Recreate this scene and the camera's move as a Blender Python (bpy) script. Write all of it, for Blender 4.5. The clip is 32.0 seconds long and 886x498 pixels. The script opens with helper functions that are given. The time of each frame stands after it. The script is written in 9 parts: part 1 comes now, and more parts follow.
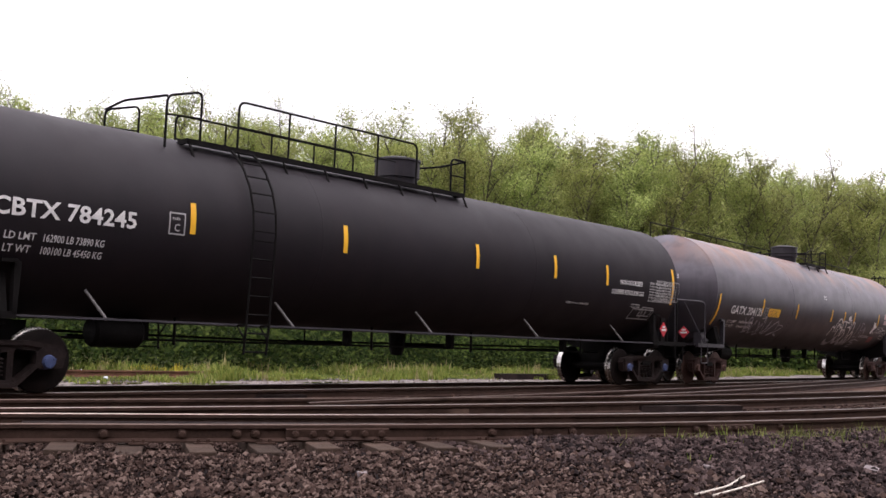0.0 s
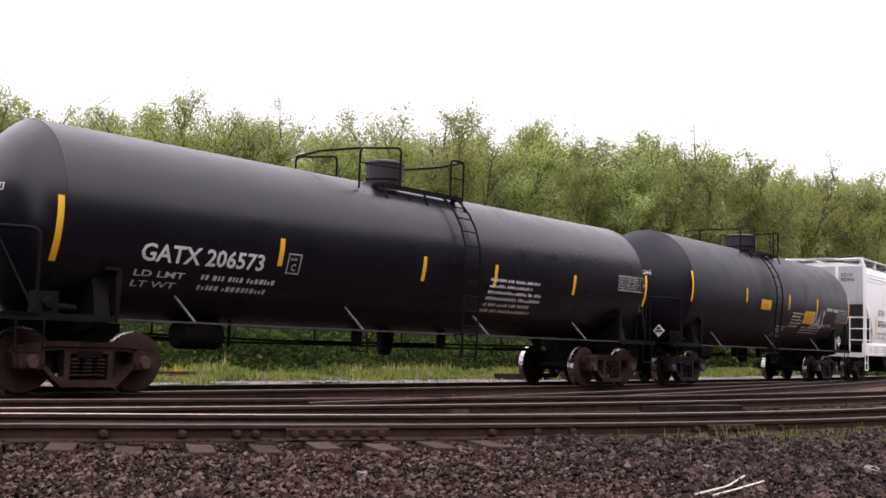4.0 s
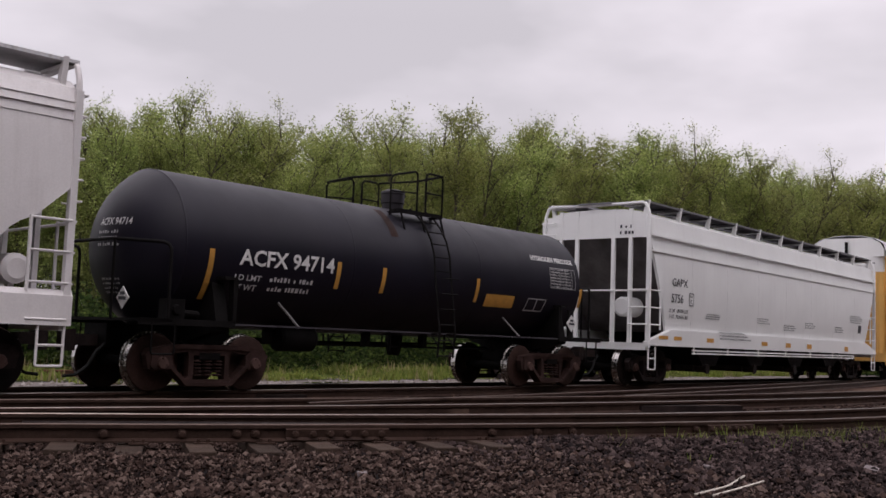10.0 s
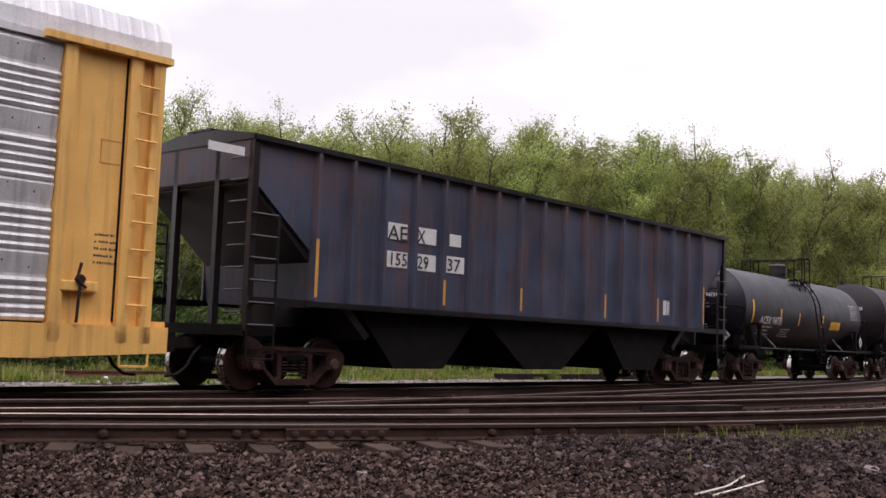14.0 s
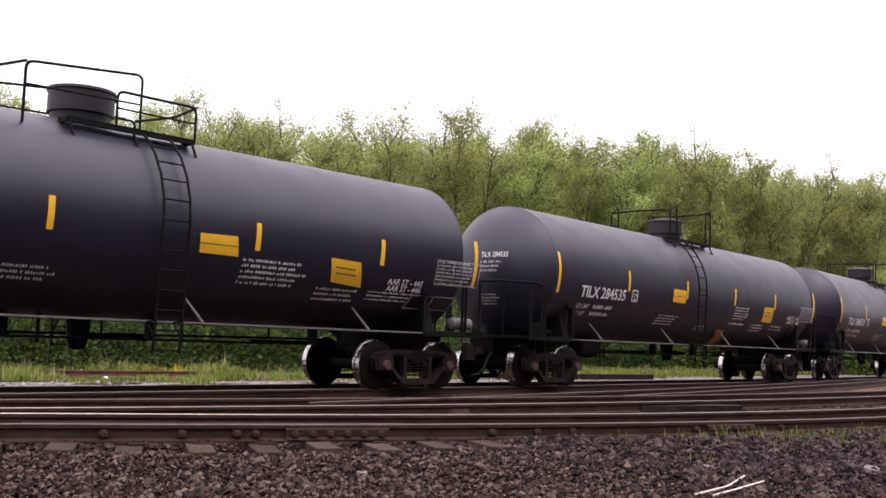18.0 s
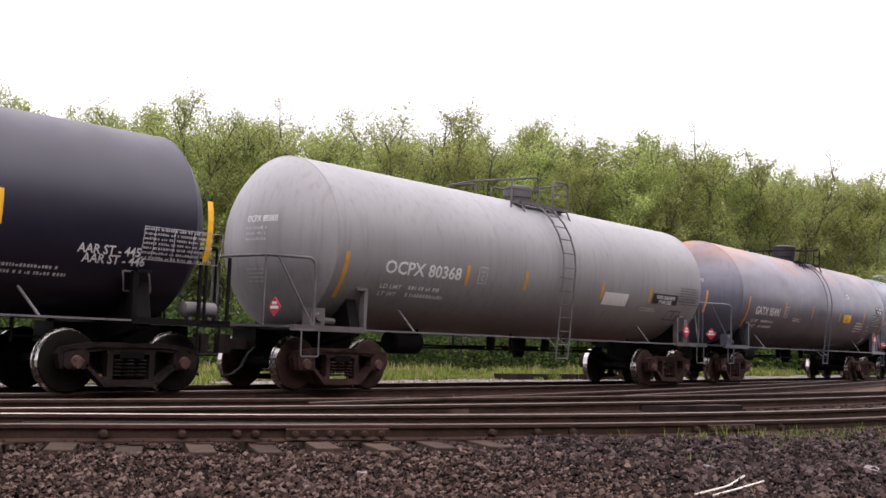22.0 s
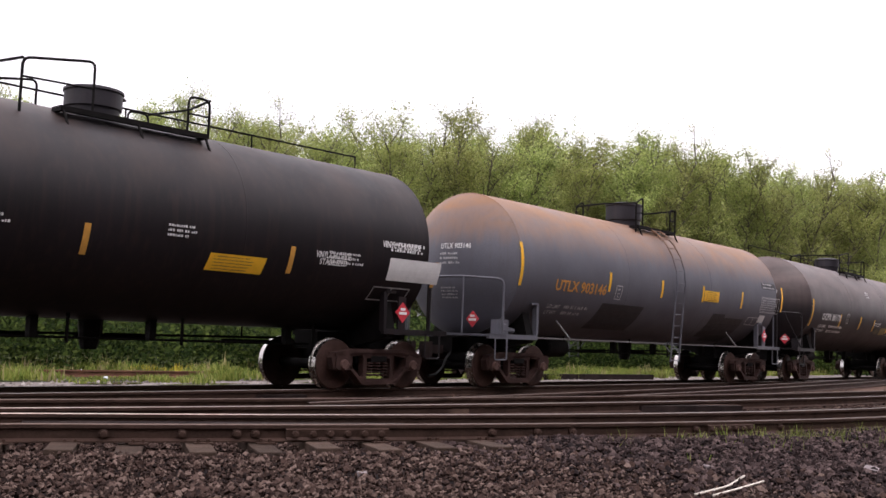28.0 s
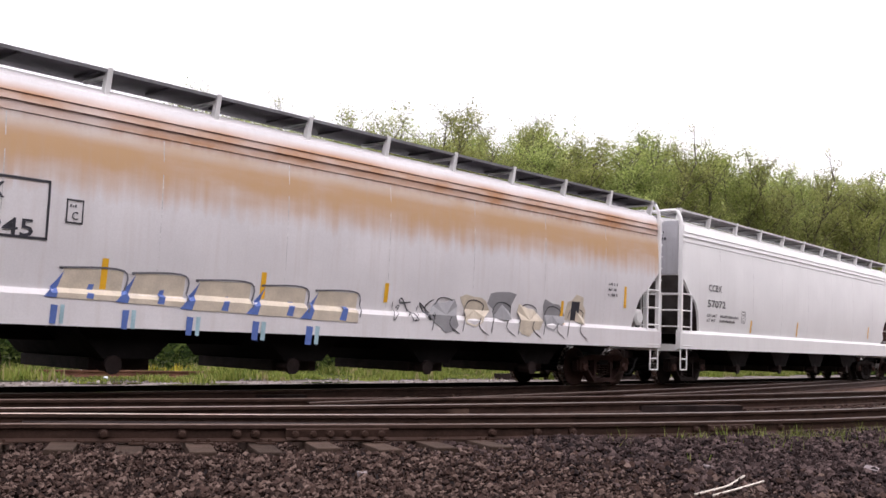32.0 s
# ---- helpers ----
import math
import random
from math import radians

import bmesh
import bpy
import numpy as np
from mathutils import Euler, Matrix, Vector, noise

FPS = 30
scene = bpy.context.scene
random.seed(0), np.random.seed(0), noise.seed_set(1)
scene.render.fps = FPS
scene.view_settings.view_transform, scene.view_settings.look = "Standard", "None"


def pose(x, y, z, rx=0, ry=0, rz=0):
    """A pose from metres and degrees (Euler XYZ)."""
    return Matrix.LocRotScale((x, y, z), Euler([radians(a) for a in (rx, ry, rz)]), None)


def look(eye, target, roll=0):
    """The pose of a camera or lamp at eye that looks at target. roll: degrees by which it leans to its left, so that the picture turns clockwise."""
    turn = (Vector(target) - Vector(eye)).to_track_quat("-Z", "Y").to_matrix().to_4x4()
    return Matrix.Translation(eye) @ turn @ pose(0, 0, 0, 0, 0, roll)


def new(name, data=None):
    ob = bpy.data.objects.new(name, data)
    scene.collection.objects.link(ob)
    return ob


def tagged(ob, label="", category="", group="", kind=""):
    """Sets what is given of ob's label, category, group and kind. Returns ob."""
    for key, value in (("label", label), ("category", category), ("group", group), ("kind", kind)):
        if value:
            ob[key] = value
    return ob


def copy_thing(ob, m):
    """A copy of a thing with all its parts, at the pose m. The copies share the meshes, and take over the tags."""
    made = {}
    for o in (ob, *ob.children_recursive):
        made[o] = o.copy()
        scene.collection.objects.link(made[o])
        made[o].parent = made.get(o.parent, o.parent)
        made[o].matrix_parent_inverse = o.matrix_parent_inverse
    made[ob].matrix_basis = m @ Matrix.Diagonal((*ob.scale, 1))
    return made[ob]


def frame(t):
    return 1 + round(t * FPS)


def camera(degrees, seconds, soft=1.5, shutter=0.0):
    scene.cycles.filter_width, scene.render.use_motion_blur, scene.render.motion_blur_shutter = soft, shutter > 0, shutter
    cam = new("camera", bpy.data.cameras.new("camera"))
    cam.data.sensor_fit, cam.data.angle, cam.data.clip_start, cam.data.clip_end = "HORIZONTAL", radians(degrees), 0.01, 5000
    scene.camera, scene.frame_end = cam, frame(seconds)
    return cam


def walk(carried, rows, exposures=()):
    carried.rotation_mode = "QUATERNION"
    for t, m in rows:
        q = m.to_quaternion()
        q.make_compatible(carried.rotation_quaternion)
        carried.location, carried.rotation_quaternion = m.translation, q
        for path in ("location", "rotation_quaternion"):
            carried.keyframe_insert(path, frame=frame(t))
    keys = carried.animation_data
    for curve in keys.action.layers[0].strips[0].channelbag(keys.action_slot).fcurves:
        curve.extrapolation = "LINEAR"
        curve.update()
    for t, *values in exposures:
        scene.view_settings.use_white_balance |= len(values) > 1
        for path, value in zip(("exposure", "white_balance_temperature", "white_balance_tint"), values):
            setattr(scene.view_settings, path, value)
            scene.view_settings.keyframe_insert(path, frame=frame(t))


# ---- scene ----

# ---------------------------------------------------------------- camera and walk
EYE = (0.0, 0.0, 0.965)
cam = camera(46.75, 32.0, soft=1.55)
YAW, PITCH, ROLL = radians(46.35), radians(5.08), 2.11
AIM = (EYE[0] + math.sin(YAW) * math.cos(PITCH), EYE[1] + math.cos(YAW) * math.cos(PITCH), EYE[2] + math.sin(PITCH))
walk(cam, [(0.0, look(EYE, AIM, ROLL)), (32.0, look(EYE, AIM, ROLL))],
     exposures=[(t, e, 6420, 21) for t, e in ((0.0, 0.13), (5.5, 0.16), (6.0, 0.16), (7.0, -0.3), (8.0, -0.56), (9.0, -0.74), (10.0, -0.82), (11.0, -0.44), (12.0, -0.58), (13.3, -0.34), (14.0, -0.22), (14.5, 0.1), (16.5, 0.26), (22.0, 0.26), (23.0, 0.13), (28.0, 0.08), (30.0, 0.08), (32.0, 0.1))])

# ---------------------------------------------------------------- world and light
world = bpy.data.worlds.new("overcast_sky")
scene.world = world
world.use_nodes = True
wn, wl = world.node_tree.nodes, world.node_tree.links
bg = wn["Background"]
sky = wn.new("ShaderNodeTexSky")
sky.sky_type, sky.sun_disc = "NISHITA", False
sky.sun_elevation, sky.sun_rotation = radians(52), radians(200)
coord = wn.new("ShaderNodeTexCoord")
mapping = wn.new("ShaderNodeMapping")
mapping.inputs["Scale"].default_value = (1.0, 1.0, 2.6)
cloud = wn.new("ShaderNodeTexNoise")
cloud.inputs["Scale"].default_value, cloud.inputs["Detail"].default_value, cloud.inputs["Roughness"].default_value = 2.2, 5.0, 0.5
ramp = wn.new("ShaderNodeValToRGB")
ramp.color_ramp.elements[0].position, ramp.color_ramp.elements[0].color = 0.34, (7.3, 7.25, 7.27, 1)
ramp.color_ramp.elements[1].position, ramp.color_ramp.elements[1].color = 0.62, (11.3, 11.05, 11.15, 1)
mixer = wn.new("ShaderNodeMix")
mixer.data_type = "RGBA"
mixer.inputs["Factor"].default_value = 0.94
wl.new(coord.outputs["Generated"], mapping.inputs["Vector"])
wl.new(mapping.outputs["Vector"], cloud.inputs["Vector"])
wl.new(cloud.outputs["Fac"], ramp.inputs["Fac"])
wl.new(sky.outputs["Color"], mixer.inputs["A"])
wl.new(ramp.outputs["Color"], mixer.inputs["B"])
# an overcast sky is darkest along the horizon and brightest overhead
height = wn.new("ShaderNodeSeparateXYZ")
wl.new(coord.outputs["Generated"], height.inputs[0])
gain = wn.new("ShaderNodeMapRange")
gain.inputs["From Min"].default_value, gain.inputs["From Max"].default_value = 0.3, 1.0
gain.inputs["To Min"].default_value, gain.inputs["To Max"].default_value = 1.12, 2.0
wl.new(height.outputs["Z"], gain.inputs["Value"])
scaled = wn.new("ShaderNodeVectorMath")
scaled.operation = "SCALE"
wl.new(mixer.outputs["Result"], scaled.inputs[0])
wl.new(gain.outputs["Result"], scaled.inputs["Scale"])
wl.new(scaled.outputs["Vector"], bg.inputs["Color"])
bg.inputs["Strength"].default_value = 0.135
lamp = bpy.data.lights.new("sun", "SUN")
lamp.energy, lamp.angle, lamp.color = 0.9, radians(25), (1.0, 0.96, 0.9)
sun = new("sun", lamp)
sun.matrix_world = look((0, 0, 60), (0 + 8, 30, 0))

# ---------------------------------------------------------------- the line of the track
BEND, BEND_IN, BEND_OUT, TRACK_Y = 0.00234, -25.0, 62.0, 15.05


def along(s, off=0.0):
    """Place and heading on the train's track, s metres along it, off metres to the far side."""
    c = min(max(s, BEND_IN), BEND_OUT)
    a = BEND * c
    x = math.sin(a) / BEND + (s - c) * math.cos(a)
    y = TRACK_Y + (1 - math.cos(a)) / BEND + (s - c) * math.sin(a)
    return x - off * math.sin(a), y + off * math.cos(a), a


def gone(t):
    """Metres that the train has gone at t seconds."""
    u = (t - 16) / 16
    return 16 * (15.42 * u + 0.035 * u * u) + 246.4


# ---------------------------------------------------------------- mesh helpers
def part(name, bm, material, parent, label="", smooth=False):
    me = bm if isinstance(bm, bpy.types.Mesh) else finish(name, bm, material, smooth)
    ob = new(name, me)
    ob.parent = parent
    if label:
        tagged(ob, label)
    return ob


def finish(name, bm, material, smooth=False):
    me = bpy.data.meshes.new(name)
    bm.to_mesh(me)
    bm.free()
    if material:
        me.materials.append(material)
    if smooth:
        me.polygons.foreach_set("use_smooth", [True] * len(me.polygons))
        if smooth is not True:
            me.set_sharp_from_angle(angle=smooth)
    return me


def box(bm, x0, x1, y0, y1, z0, z1):
    v = [bm.verts.new((x, y, z)) for z in (z0, z1) for y in (y0, y1) for x in (x0, x1)]
    for f in ((0, 2, 3, 1), (4, 5, 7, 6), (0, 1, 5, 4), (1, 3, 7, 5), (3, 2, 6, 7), (2, 0, 4, 6)):
        bm.faces.new([v[i] for i in f])
    return v


def block(x0, x1, y0, y1, z0, z1, bevel=0.0):
    bm = bmesh.new()
    box(bm, x0, x1, y0, y1, z0, z1)
    if bevel:
        bmesh.ops.bevel(bm, geom=bm.edges[:], offset=bevel, segments=2, affect="EDGES", profile=0.5)
    return bm


def tube(bm, pts, r, n=6):
    pts = [Vector(p) for p in pts]
    rings = []
    for i, p in enumerate(pts):
        d = (pts[min(i + 1, len(pts) - 1)] - pts[max(i - 1, 0)]).normalized()
        a = d.orthogonal().normalized()
        if rings:
            a = (last - d * last.dot(d)).normalized()
        last = a
        b = d.cross(a)
        rings.append([bm.verts.new(p + (a * math.cos(q) + b * math.sin(q)) * r) for q in [2 * math.pi * k / n for k in range(n)]])
    for r0, r1 in zip(rings, rings[1:]):
        for k in range(n):
            bm.faces.new((r0[k], r0[(k + 1) % n], r1[(k + 1) % n], r1[k]))
    bm.faces.new(rings[0][::-1])
    bm.faces.new(rings[-1])


def tubes(lines, r, n=6):
    bm = bmesh.new()
    for pts in lines:
        tube(bm, pts, r, n)
    return bm


def lathe(bm, profile, n, axis, at=(0, 0, 0)):
    """A solid of revolution. profile: (place along the axis, radius)."""
    rings = []
    for a, r in profile:
        ring = []
        for k in range(n):
            q = 2 * math.pi * k / n
            c, s = r * math.cos(q), r * math.sin(q)
            p = {"x": (a, c, s), "y": (c, a, s), "z": (c, s, a)}[axis]
            ring.append(bm.verts.new((p[0] + at[0], p[1] + at[1], p[2] + at[2])))
        rings.append(ring)
    for r0, r1 in zip(rings, rings[1:]):
        for k in range(n):
            bm.faces.new((r0[k], r0[(k + 1) % n], r1[(k + 1) % n], r1[k]))
    bm.faces.new(rings[0][::-1])
    bm.faces.new(rings[-1])
    bmesh.ops.recalc_face_normals(bm, faces=bm.faces[:])
    return bm


def prism(bm, outline, axis, lo, hi):
    """An outline (two of the three coordinates) pushed through along an axis."""
    def place(p, d):
        return {"x": (d, p[0], p[1]), "y": (p[0], d, p[1]), "z": (p[0], p[1], d)}[axis]
    a = [bm.verts.new(place(p, lo)) for p in outline]
    b = [bm.verts.new(place(p, hi)) for p in outline]
    faces = [bm.faces.new(a), bm.faces.new(b[::-1])]
    n = len(a)
    for i in range(n):
        faces.append(bm.faces.new((a[i], b[i], b[(i + 1) % n], a[(i + 1) % n])))
    bmesh.ops.recalc_face_normals(bm, faces=faces)
    return bm


def arc_corner(p0, p1, p2, r, n=5):
    """Points that round the corner p1 between p0 and p2."""
    a, b, c = Vector(p0), Vector(p1), Vector(p2)
    u, v = (a - b).normalized(), (c - b).normalized()
    s, e = b + u * r, b + v * r
    return [((1 - t) ** 2) * s + 2 * t * (1 - t) * b + t * t * e for t in [k / n for k in range(n + 1)]]


def rounded(pts, r):
    out = [Vector(pts[0])]
    for i in range(1, len(pts) - 1):
        out += arc_corner(pts[i - 1], pts[i], pts[i + 1], r)
    return out + [Vector(pts[-1])]


# ---------------------------------------------------------------- materials
def material(name, color, rough=0.6, metal=0.0, vary=0.25, scale=3.0, grain=40.0, bump=0.15, dirt=None, dirt_amount=0.4,
             streak=False, top=None, top_from=3.0, top_to=4.0, spread=0.5, coat=0.0, per_piece=0.0, dust=None, spec=0.5, bands=()):
    """Paint or stone with variation at two scales, stains, running streaks, bands by height, and weather on the upper
    parts.
    """
    m = bpy.data.materials.new(name)
    m.use_nodes = True
    n, l = m.node_tree.nodes, m.node_tree.links
    p = n["Principled BSDF"]
    p.inputs["Roughness"].default_value, p.inputs["Metallic"].default_value = rough, metal
    p.inputs["Coat Weight"].default_value = coat
    p.inputs["Specular IOR Level"].default_value = spec
    tc = n.new("ShaderNodeTexCoord")

    def noise_at(s, detail=4.0, stretch=(1, 1, 1)):
        mp = n.new("ShaderNodeMapping")
        mp.inputs["Scale"].default_value = stretch
        t = n.new("ShaderNodeTexNoise")
        t.inputs["Scale"].default_value, t.inputs["Detail"].default_value = s, detail
        l.new(tc.outputs["Object"], mp.inputs["Vector"])
        l.new(mp.outputs["Vector"], t.inputs["Vector"])
        return t.outputs["Fac"]

    def spread_of(v, lo, hi, a=0.0, b=1.0):
        r = n.new("ShaderNodeMapRange")
        r.inputs["From Min"].default_value, r.inputs["From Max"].default_value = lo, hi
        r.inputs["To Min"].default_value, r.inputs["To Max"].default_value = a, b
        l.new(v, r.inputs["Value"])
        return r.outputs["Result"]

    def mix(fac, a, b, mode="MIX"):
        x = n.new("ShaderNodeMix")
        x.data_type, x.blend_type = "RGBA", mode
        for key, v in (("Factor", fac), ("A", a), ("B", b)):
            if isinstance(v, (int, float)):
                x.inputs[key].default_value = v
            elif isinstance(v, tuple):
                x.inputs[key].default_value = (*v[:3], 1)
            else:
                l.new(v, x.inputs[key])
        return x.outputs["Result"]

    def times(a, b):
        x = n.new("ShaderNodeMath")
        x.operation = "MULTIPLY"
        for i, v in enumerate((a, b)):
            if isinstance(v, (int, float)):
                x.inputs[i].default_value = v
            else:
                l.new(v, x.inputs[i])
        return x.outputs[0]

    big = spread_of(noise_at(scale), 0.3, 0.7, 1 - vary, 1 + vary)
    fine = spread_of(noise_at(grain, 2.0), 0.3, 0.7, 1 - vary * 0.5, 1 + vary * 0.5)
    both = times(big, fine)
    if per_piece:
        info = n.new("ShaderNodeObjectInfo")
        both = times(both, spread_of(info.outputs["Random"], 0, 1, 1 - per_piece, 1 + per_piece))
    comb = n.new("ShaderNodeCombineColor")
    for k in range(3):
        l.new(both, comb.inputs[k])
    col = mix(1.0, (*color, 1), comb.outputs[0], "MULTIPLY")
    # bands by height: rust on some paints, a sky-lit upper flank on others
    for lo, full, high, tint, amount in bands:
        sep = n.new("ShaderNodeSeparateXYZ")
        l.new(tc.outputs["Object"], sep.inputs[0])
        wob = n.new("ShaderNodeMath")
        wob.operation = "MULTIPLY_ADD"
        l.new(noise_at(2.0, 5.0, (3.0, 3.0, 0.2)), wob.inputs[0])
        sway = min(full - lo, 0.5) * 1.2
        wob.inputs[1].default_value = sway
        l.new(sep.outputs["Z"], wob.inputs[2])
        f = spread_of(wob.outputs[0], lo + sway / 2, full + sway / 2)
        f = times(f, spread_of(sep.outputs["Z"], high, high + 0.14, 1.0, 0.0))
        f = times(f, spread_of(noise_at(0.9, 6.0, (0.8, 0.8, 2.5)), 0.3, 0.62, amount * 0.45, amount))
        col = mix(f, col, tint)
    if top:
        sep = n.new("ShaderNodeSeparateXYZ")
        l.new(tc.outputs["Object"], sep.inputs[0])
        wob = n.new("ShaderNodeMath")
        wob.operation = "MULTIPLY_ADD"
        l.new(noise_at(1.1, 5.0, (1.6, 1.6, 0.35)), wob.inputs[0])
        wob.inputs[1].default_value = spread * 2
        l.new(sep.outputs["Z"], wob.inputs[2])
        f = spread_of(wob.outputs[0], top_from + spread, top_to + spread)
        f = times(f, spread_of(noise_at(0.7, 6.0, (1.5, 1, 0.5)), 0.36, 0.62))
        col = mix(f, col, top)
    if dust:
        f = spread_of(noise_at(1.6, 6.0, (1.0, 1.0, 0.6)), 0.42, 0.8, 0.0, 0.35)
        col = mix(f, col, dust)
    if dirt:
        f = spread_of(noise_at(2.2, 7.0, (4.0, 4.0, 0.25) if streak else (1, 1, 1)), 0.5, 0.78, 0.0, dirt_amount)
        col = mix(f, col, dirt)
    l.new(col, p.inputs["Base Color"])
    l.new(spread_of(noise_at(scale * 2.3), 0.3, 0.7, max(0.05, rough - 0.04), min(1.0, rough + 0.05)), p.inputs["Roughness"])
    if bump:
        b = n.new("ShaderNodeBump")
        b.inputs["Strength"].default_value, b.inputs["Distance"].default_value = bump, 0.02
        l.new(noise_at(grain * 0.8, 3.0), b.inputs["Height"])
        l.new(b.outputs[0], p.inputs["Normal"])
    return m


def pebbles(name, dark, light, red, rough=0.9):
    """Crushed stone: each loose piece takes its own colour."""
    m = bpy.data.materials.new(name)
    m.use_nodes = True
    n, l = m.node_tree.nodes, m.node_tree.links
    p = n["Principled BSDF"]
    p.inputs["Roughness"].default_value = rough
    p.inputs["Specular IOR Level"].default_value = 0.1
    geo = n.new("ShaderNodeNewGeometry")
    ramp = n.new("ShaderNodeValToRGB")
    e = ramp.color_ramp.elements
    e[0].color, e[1].color = (*dark, 1), (*light, 1)
    k = e.new(0.55)
    k.color = (*red, 1)
    e[0].position, e[2].position = 0.05, 1.0
    tc = n.new("ShaderNodeTexCoord")
    t = n.new("ShaderNodeTexNoise")
    t.inputs["Scale"].default_value, t.inputs["Detail"].default_value = 60.0, 4.0
    l.new(tc.outputs["Object"], t.inputs["Vector"])
    mx = n.new("ShaderNodeMix")
    mx.data_type, mx.blend_type = "RGBA", "OVERLAY"
    mx.inputs["Factor"].default_value = 0.6
    l.new(geo.outputs["Random Per Island"], ramp.inputs["Fac"])
    l.new(ramp.outputs["Color"], mx.inputs["A"])
    l.new(t.outputs["Fac"], mx.inputs["B"])
    l.new(mx.outputs["Result"], p.inputs["Base Color"])
    b = n.new("ShaderNodeBump")
    b.inputs["Strength"].default_value, b.inputs["Distance"].default_value = 0.5, 0.01
    l.new(t.outputs["Fac"], b.inputs["Height"])
    l.new(b.outputs[0], p.inputs["Normal"])
    return m


def leafy(name, a, b, c, through_light=0.35, spec=0.1):
    """Leaves: each its own green, letting some light through."""
    m = bpy.data.materials.new(name)
    m.use_nodes = True
    n, l = m.node_tree.nodes, m.node_tree.links
    p = n["Principled BSDF"]
    p.inputs["Roughness"].default_value = 0.55
    p.inputs["Specular IOR Level"].default_value = spec
    geo = n.new("ShaderNodeNewGeometry")
    ramp = n.new("ShaderNodeValToRGB")
    e = ramp.color_ramp.elements
    e[0].color, e[1].color = (*a, 1), (*c, 1)
    e.new(0.5).color = (*b, 1)
    info = n.new("ShaderNodeObjectInfo")
    hue = n.new("ShaderNodeHueSaturation")
    tc, clump = n.new("ShaderNodeTexCoord"), n.new("ShaderNodeTexNoise")
    clump.inputs["Scale"].default_value, clump.inputs["Detail"].default_value = 0.9, 3.0
    l.new(tc.outputs["Object"], clump.inputs["Vector"])
    mr, shoot, both = n.new("ShaderNodeMapRange"), n.new("ShaderNodeMapRange"), n.new("ShaderNodeMath")
    mr.inputs["To Min"].default_value, mr.inputs["To Max"].default_value = 0.85, 1.25
    shoot.inputs["From Min"].default_value, shoot.inputs["From Max"].default_value = 0.35, 0.65
    shoot.inputs["To Min"].default_value, shoot.inputs["To Max"].default_value = 0.7, 1.35
    both.operation = "MULTIPLY"
    l.new(info.outputs["Random"], mr.inputs["Value"])
    l.new(clump.outputs["Fac"], shoot.inputs["Value"])
    l.new(mr.outputs["Result"], both.inputs[0])
    l.new(shoot.outputs["Result"], both.inputs[1])
    l.new(both.outputs[0], hue.inputs["Value"])
    tint = n.new("ShaderNodeMapRange")
    tint.inputs["To Min"].default_value, tint.inputs["To Max"].default_value = 0.49, 0.518
    l.new(info.outputs["Random"], tint.inputs["Value"])
    l.new(tint.outputs["Result"], hue.inputs["Hue"])
    l.new(geo.outputs["Random Per Island"], ramp.inputs["Fac"])
    l.new(ramp.outputs["Color"], hue.inputs["Color"])
    l.new(hue.outputs["Color"], p.inputs["Base Color"])
    tr = n.new("ShaderNodeBsdfTranslucent")
    l.new(hue.outputs["Color"], tr.inputs["Color"])
    ms = n.new("ShaderNodeMixShader")
    ms.inputs["Fac"].default_value = through_light
    out = n["Material Output"]
    l.new(p.outputs[0], ms.inputs[1])
    l.new(tr.outputs[0], ms.inputs[2])
    l.new(ms.outputs[0], out.inputs["Surface"])
    return m


BLACK = material("black_paint", (0.0075, 0.0062, 0.0135), 0.46, vary=0.2, scale=0.8, bump=0.0, dust=(0.014, 0.01, 0.017), spec=0.3)
BLACK_MATTE = material("plum_black_satin_paint", (0.0105, 0.0075, 0.0105), 0.6, vary=0.2, scale=0.7, bump=0.0, dust=(0.02, 0.0135, 0.015), spec=0.3)
BLACK_GLOSS = material("black_gloss_paint", (0.0065, 0.0055, 0.0105), 0.3, vary=0.2, scale=0.8, bump=0.0, dust=(0.014, 0.011, 0.014), spec=0.42)
BLACK_BLUE = material("blue_black_satin_paint", (0.0095, 0.0078, 0.021), 0.44, vary=0.15, scale=0.8, bump=0.0, dust=(0.019, 0.015, 0.031), spec=0.62)
BLACK_WORN = material("worn_black_paint", (0.0075, 0.0058, 0.0085), 0.36, vary=0.3, scale=0.9, bump=0.01, dirt=(0.034, 0.02, 0.017), dirt_amount=0.5, streak=True, dust=(0.017, 0.013, 0.015))
BROWN_BLACK = material("brown_black_paint", (0.008, 0.0056, 0.0072), 0.52, vary=0.3, scale=0.8, bump=0.01, dirt=(0.034, 0.019, 0.015), dirt_amount=0.5, streak=True, dust=(0.018, 0.0125, 0.0135), top=(0.045, 0.027, 0.021), top_from=3.0, top_to=4.1, spread=0.35, spec=0.33)
# the pale band is dust and skylight on the upper flank, both in the colour
BROWN_DUSTY_LIT = material("dusty_lit_brown_black_paint", (0.013, 0.0098, 0.0115), 0.5, vary=0.12, scale=0.5, bump=0.01, dirt=(0.03, 0.02, 0.017), dirt_amount=0.2, streak=True, bands=((2.3, 3.5, 9.0, (0.125, 0.09, 0.082), 0.95),), spec=0.4)
# the lilac-grey band adds dust and painted skylight above a darker belly
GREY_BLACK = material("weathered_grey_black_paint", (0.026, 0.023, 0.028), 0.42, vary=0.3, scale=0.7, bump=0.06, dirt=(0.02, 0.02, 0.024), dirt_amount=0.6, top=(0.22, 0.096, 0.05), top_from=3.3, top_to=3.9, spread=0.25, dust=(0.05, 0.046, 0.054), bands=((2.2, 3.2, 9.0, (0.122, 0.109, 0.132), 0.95),))
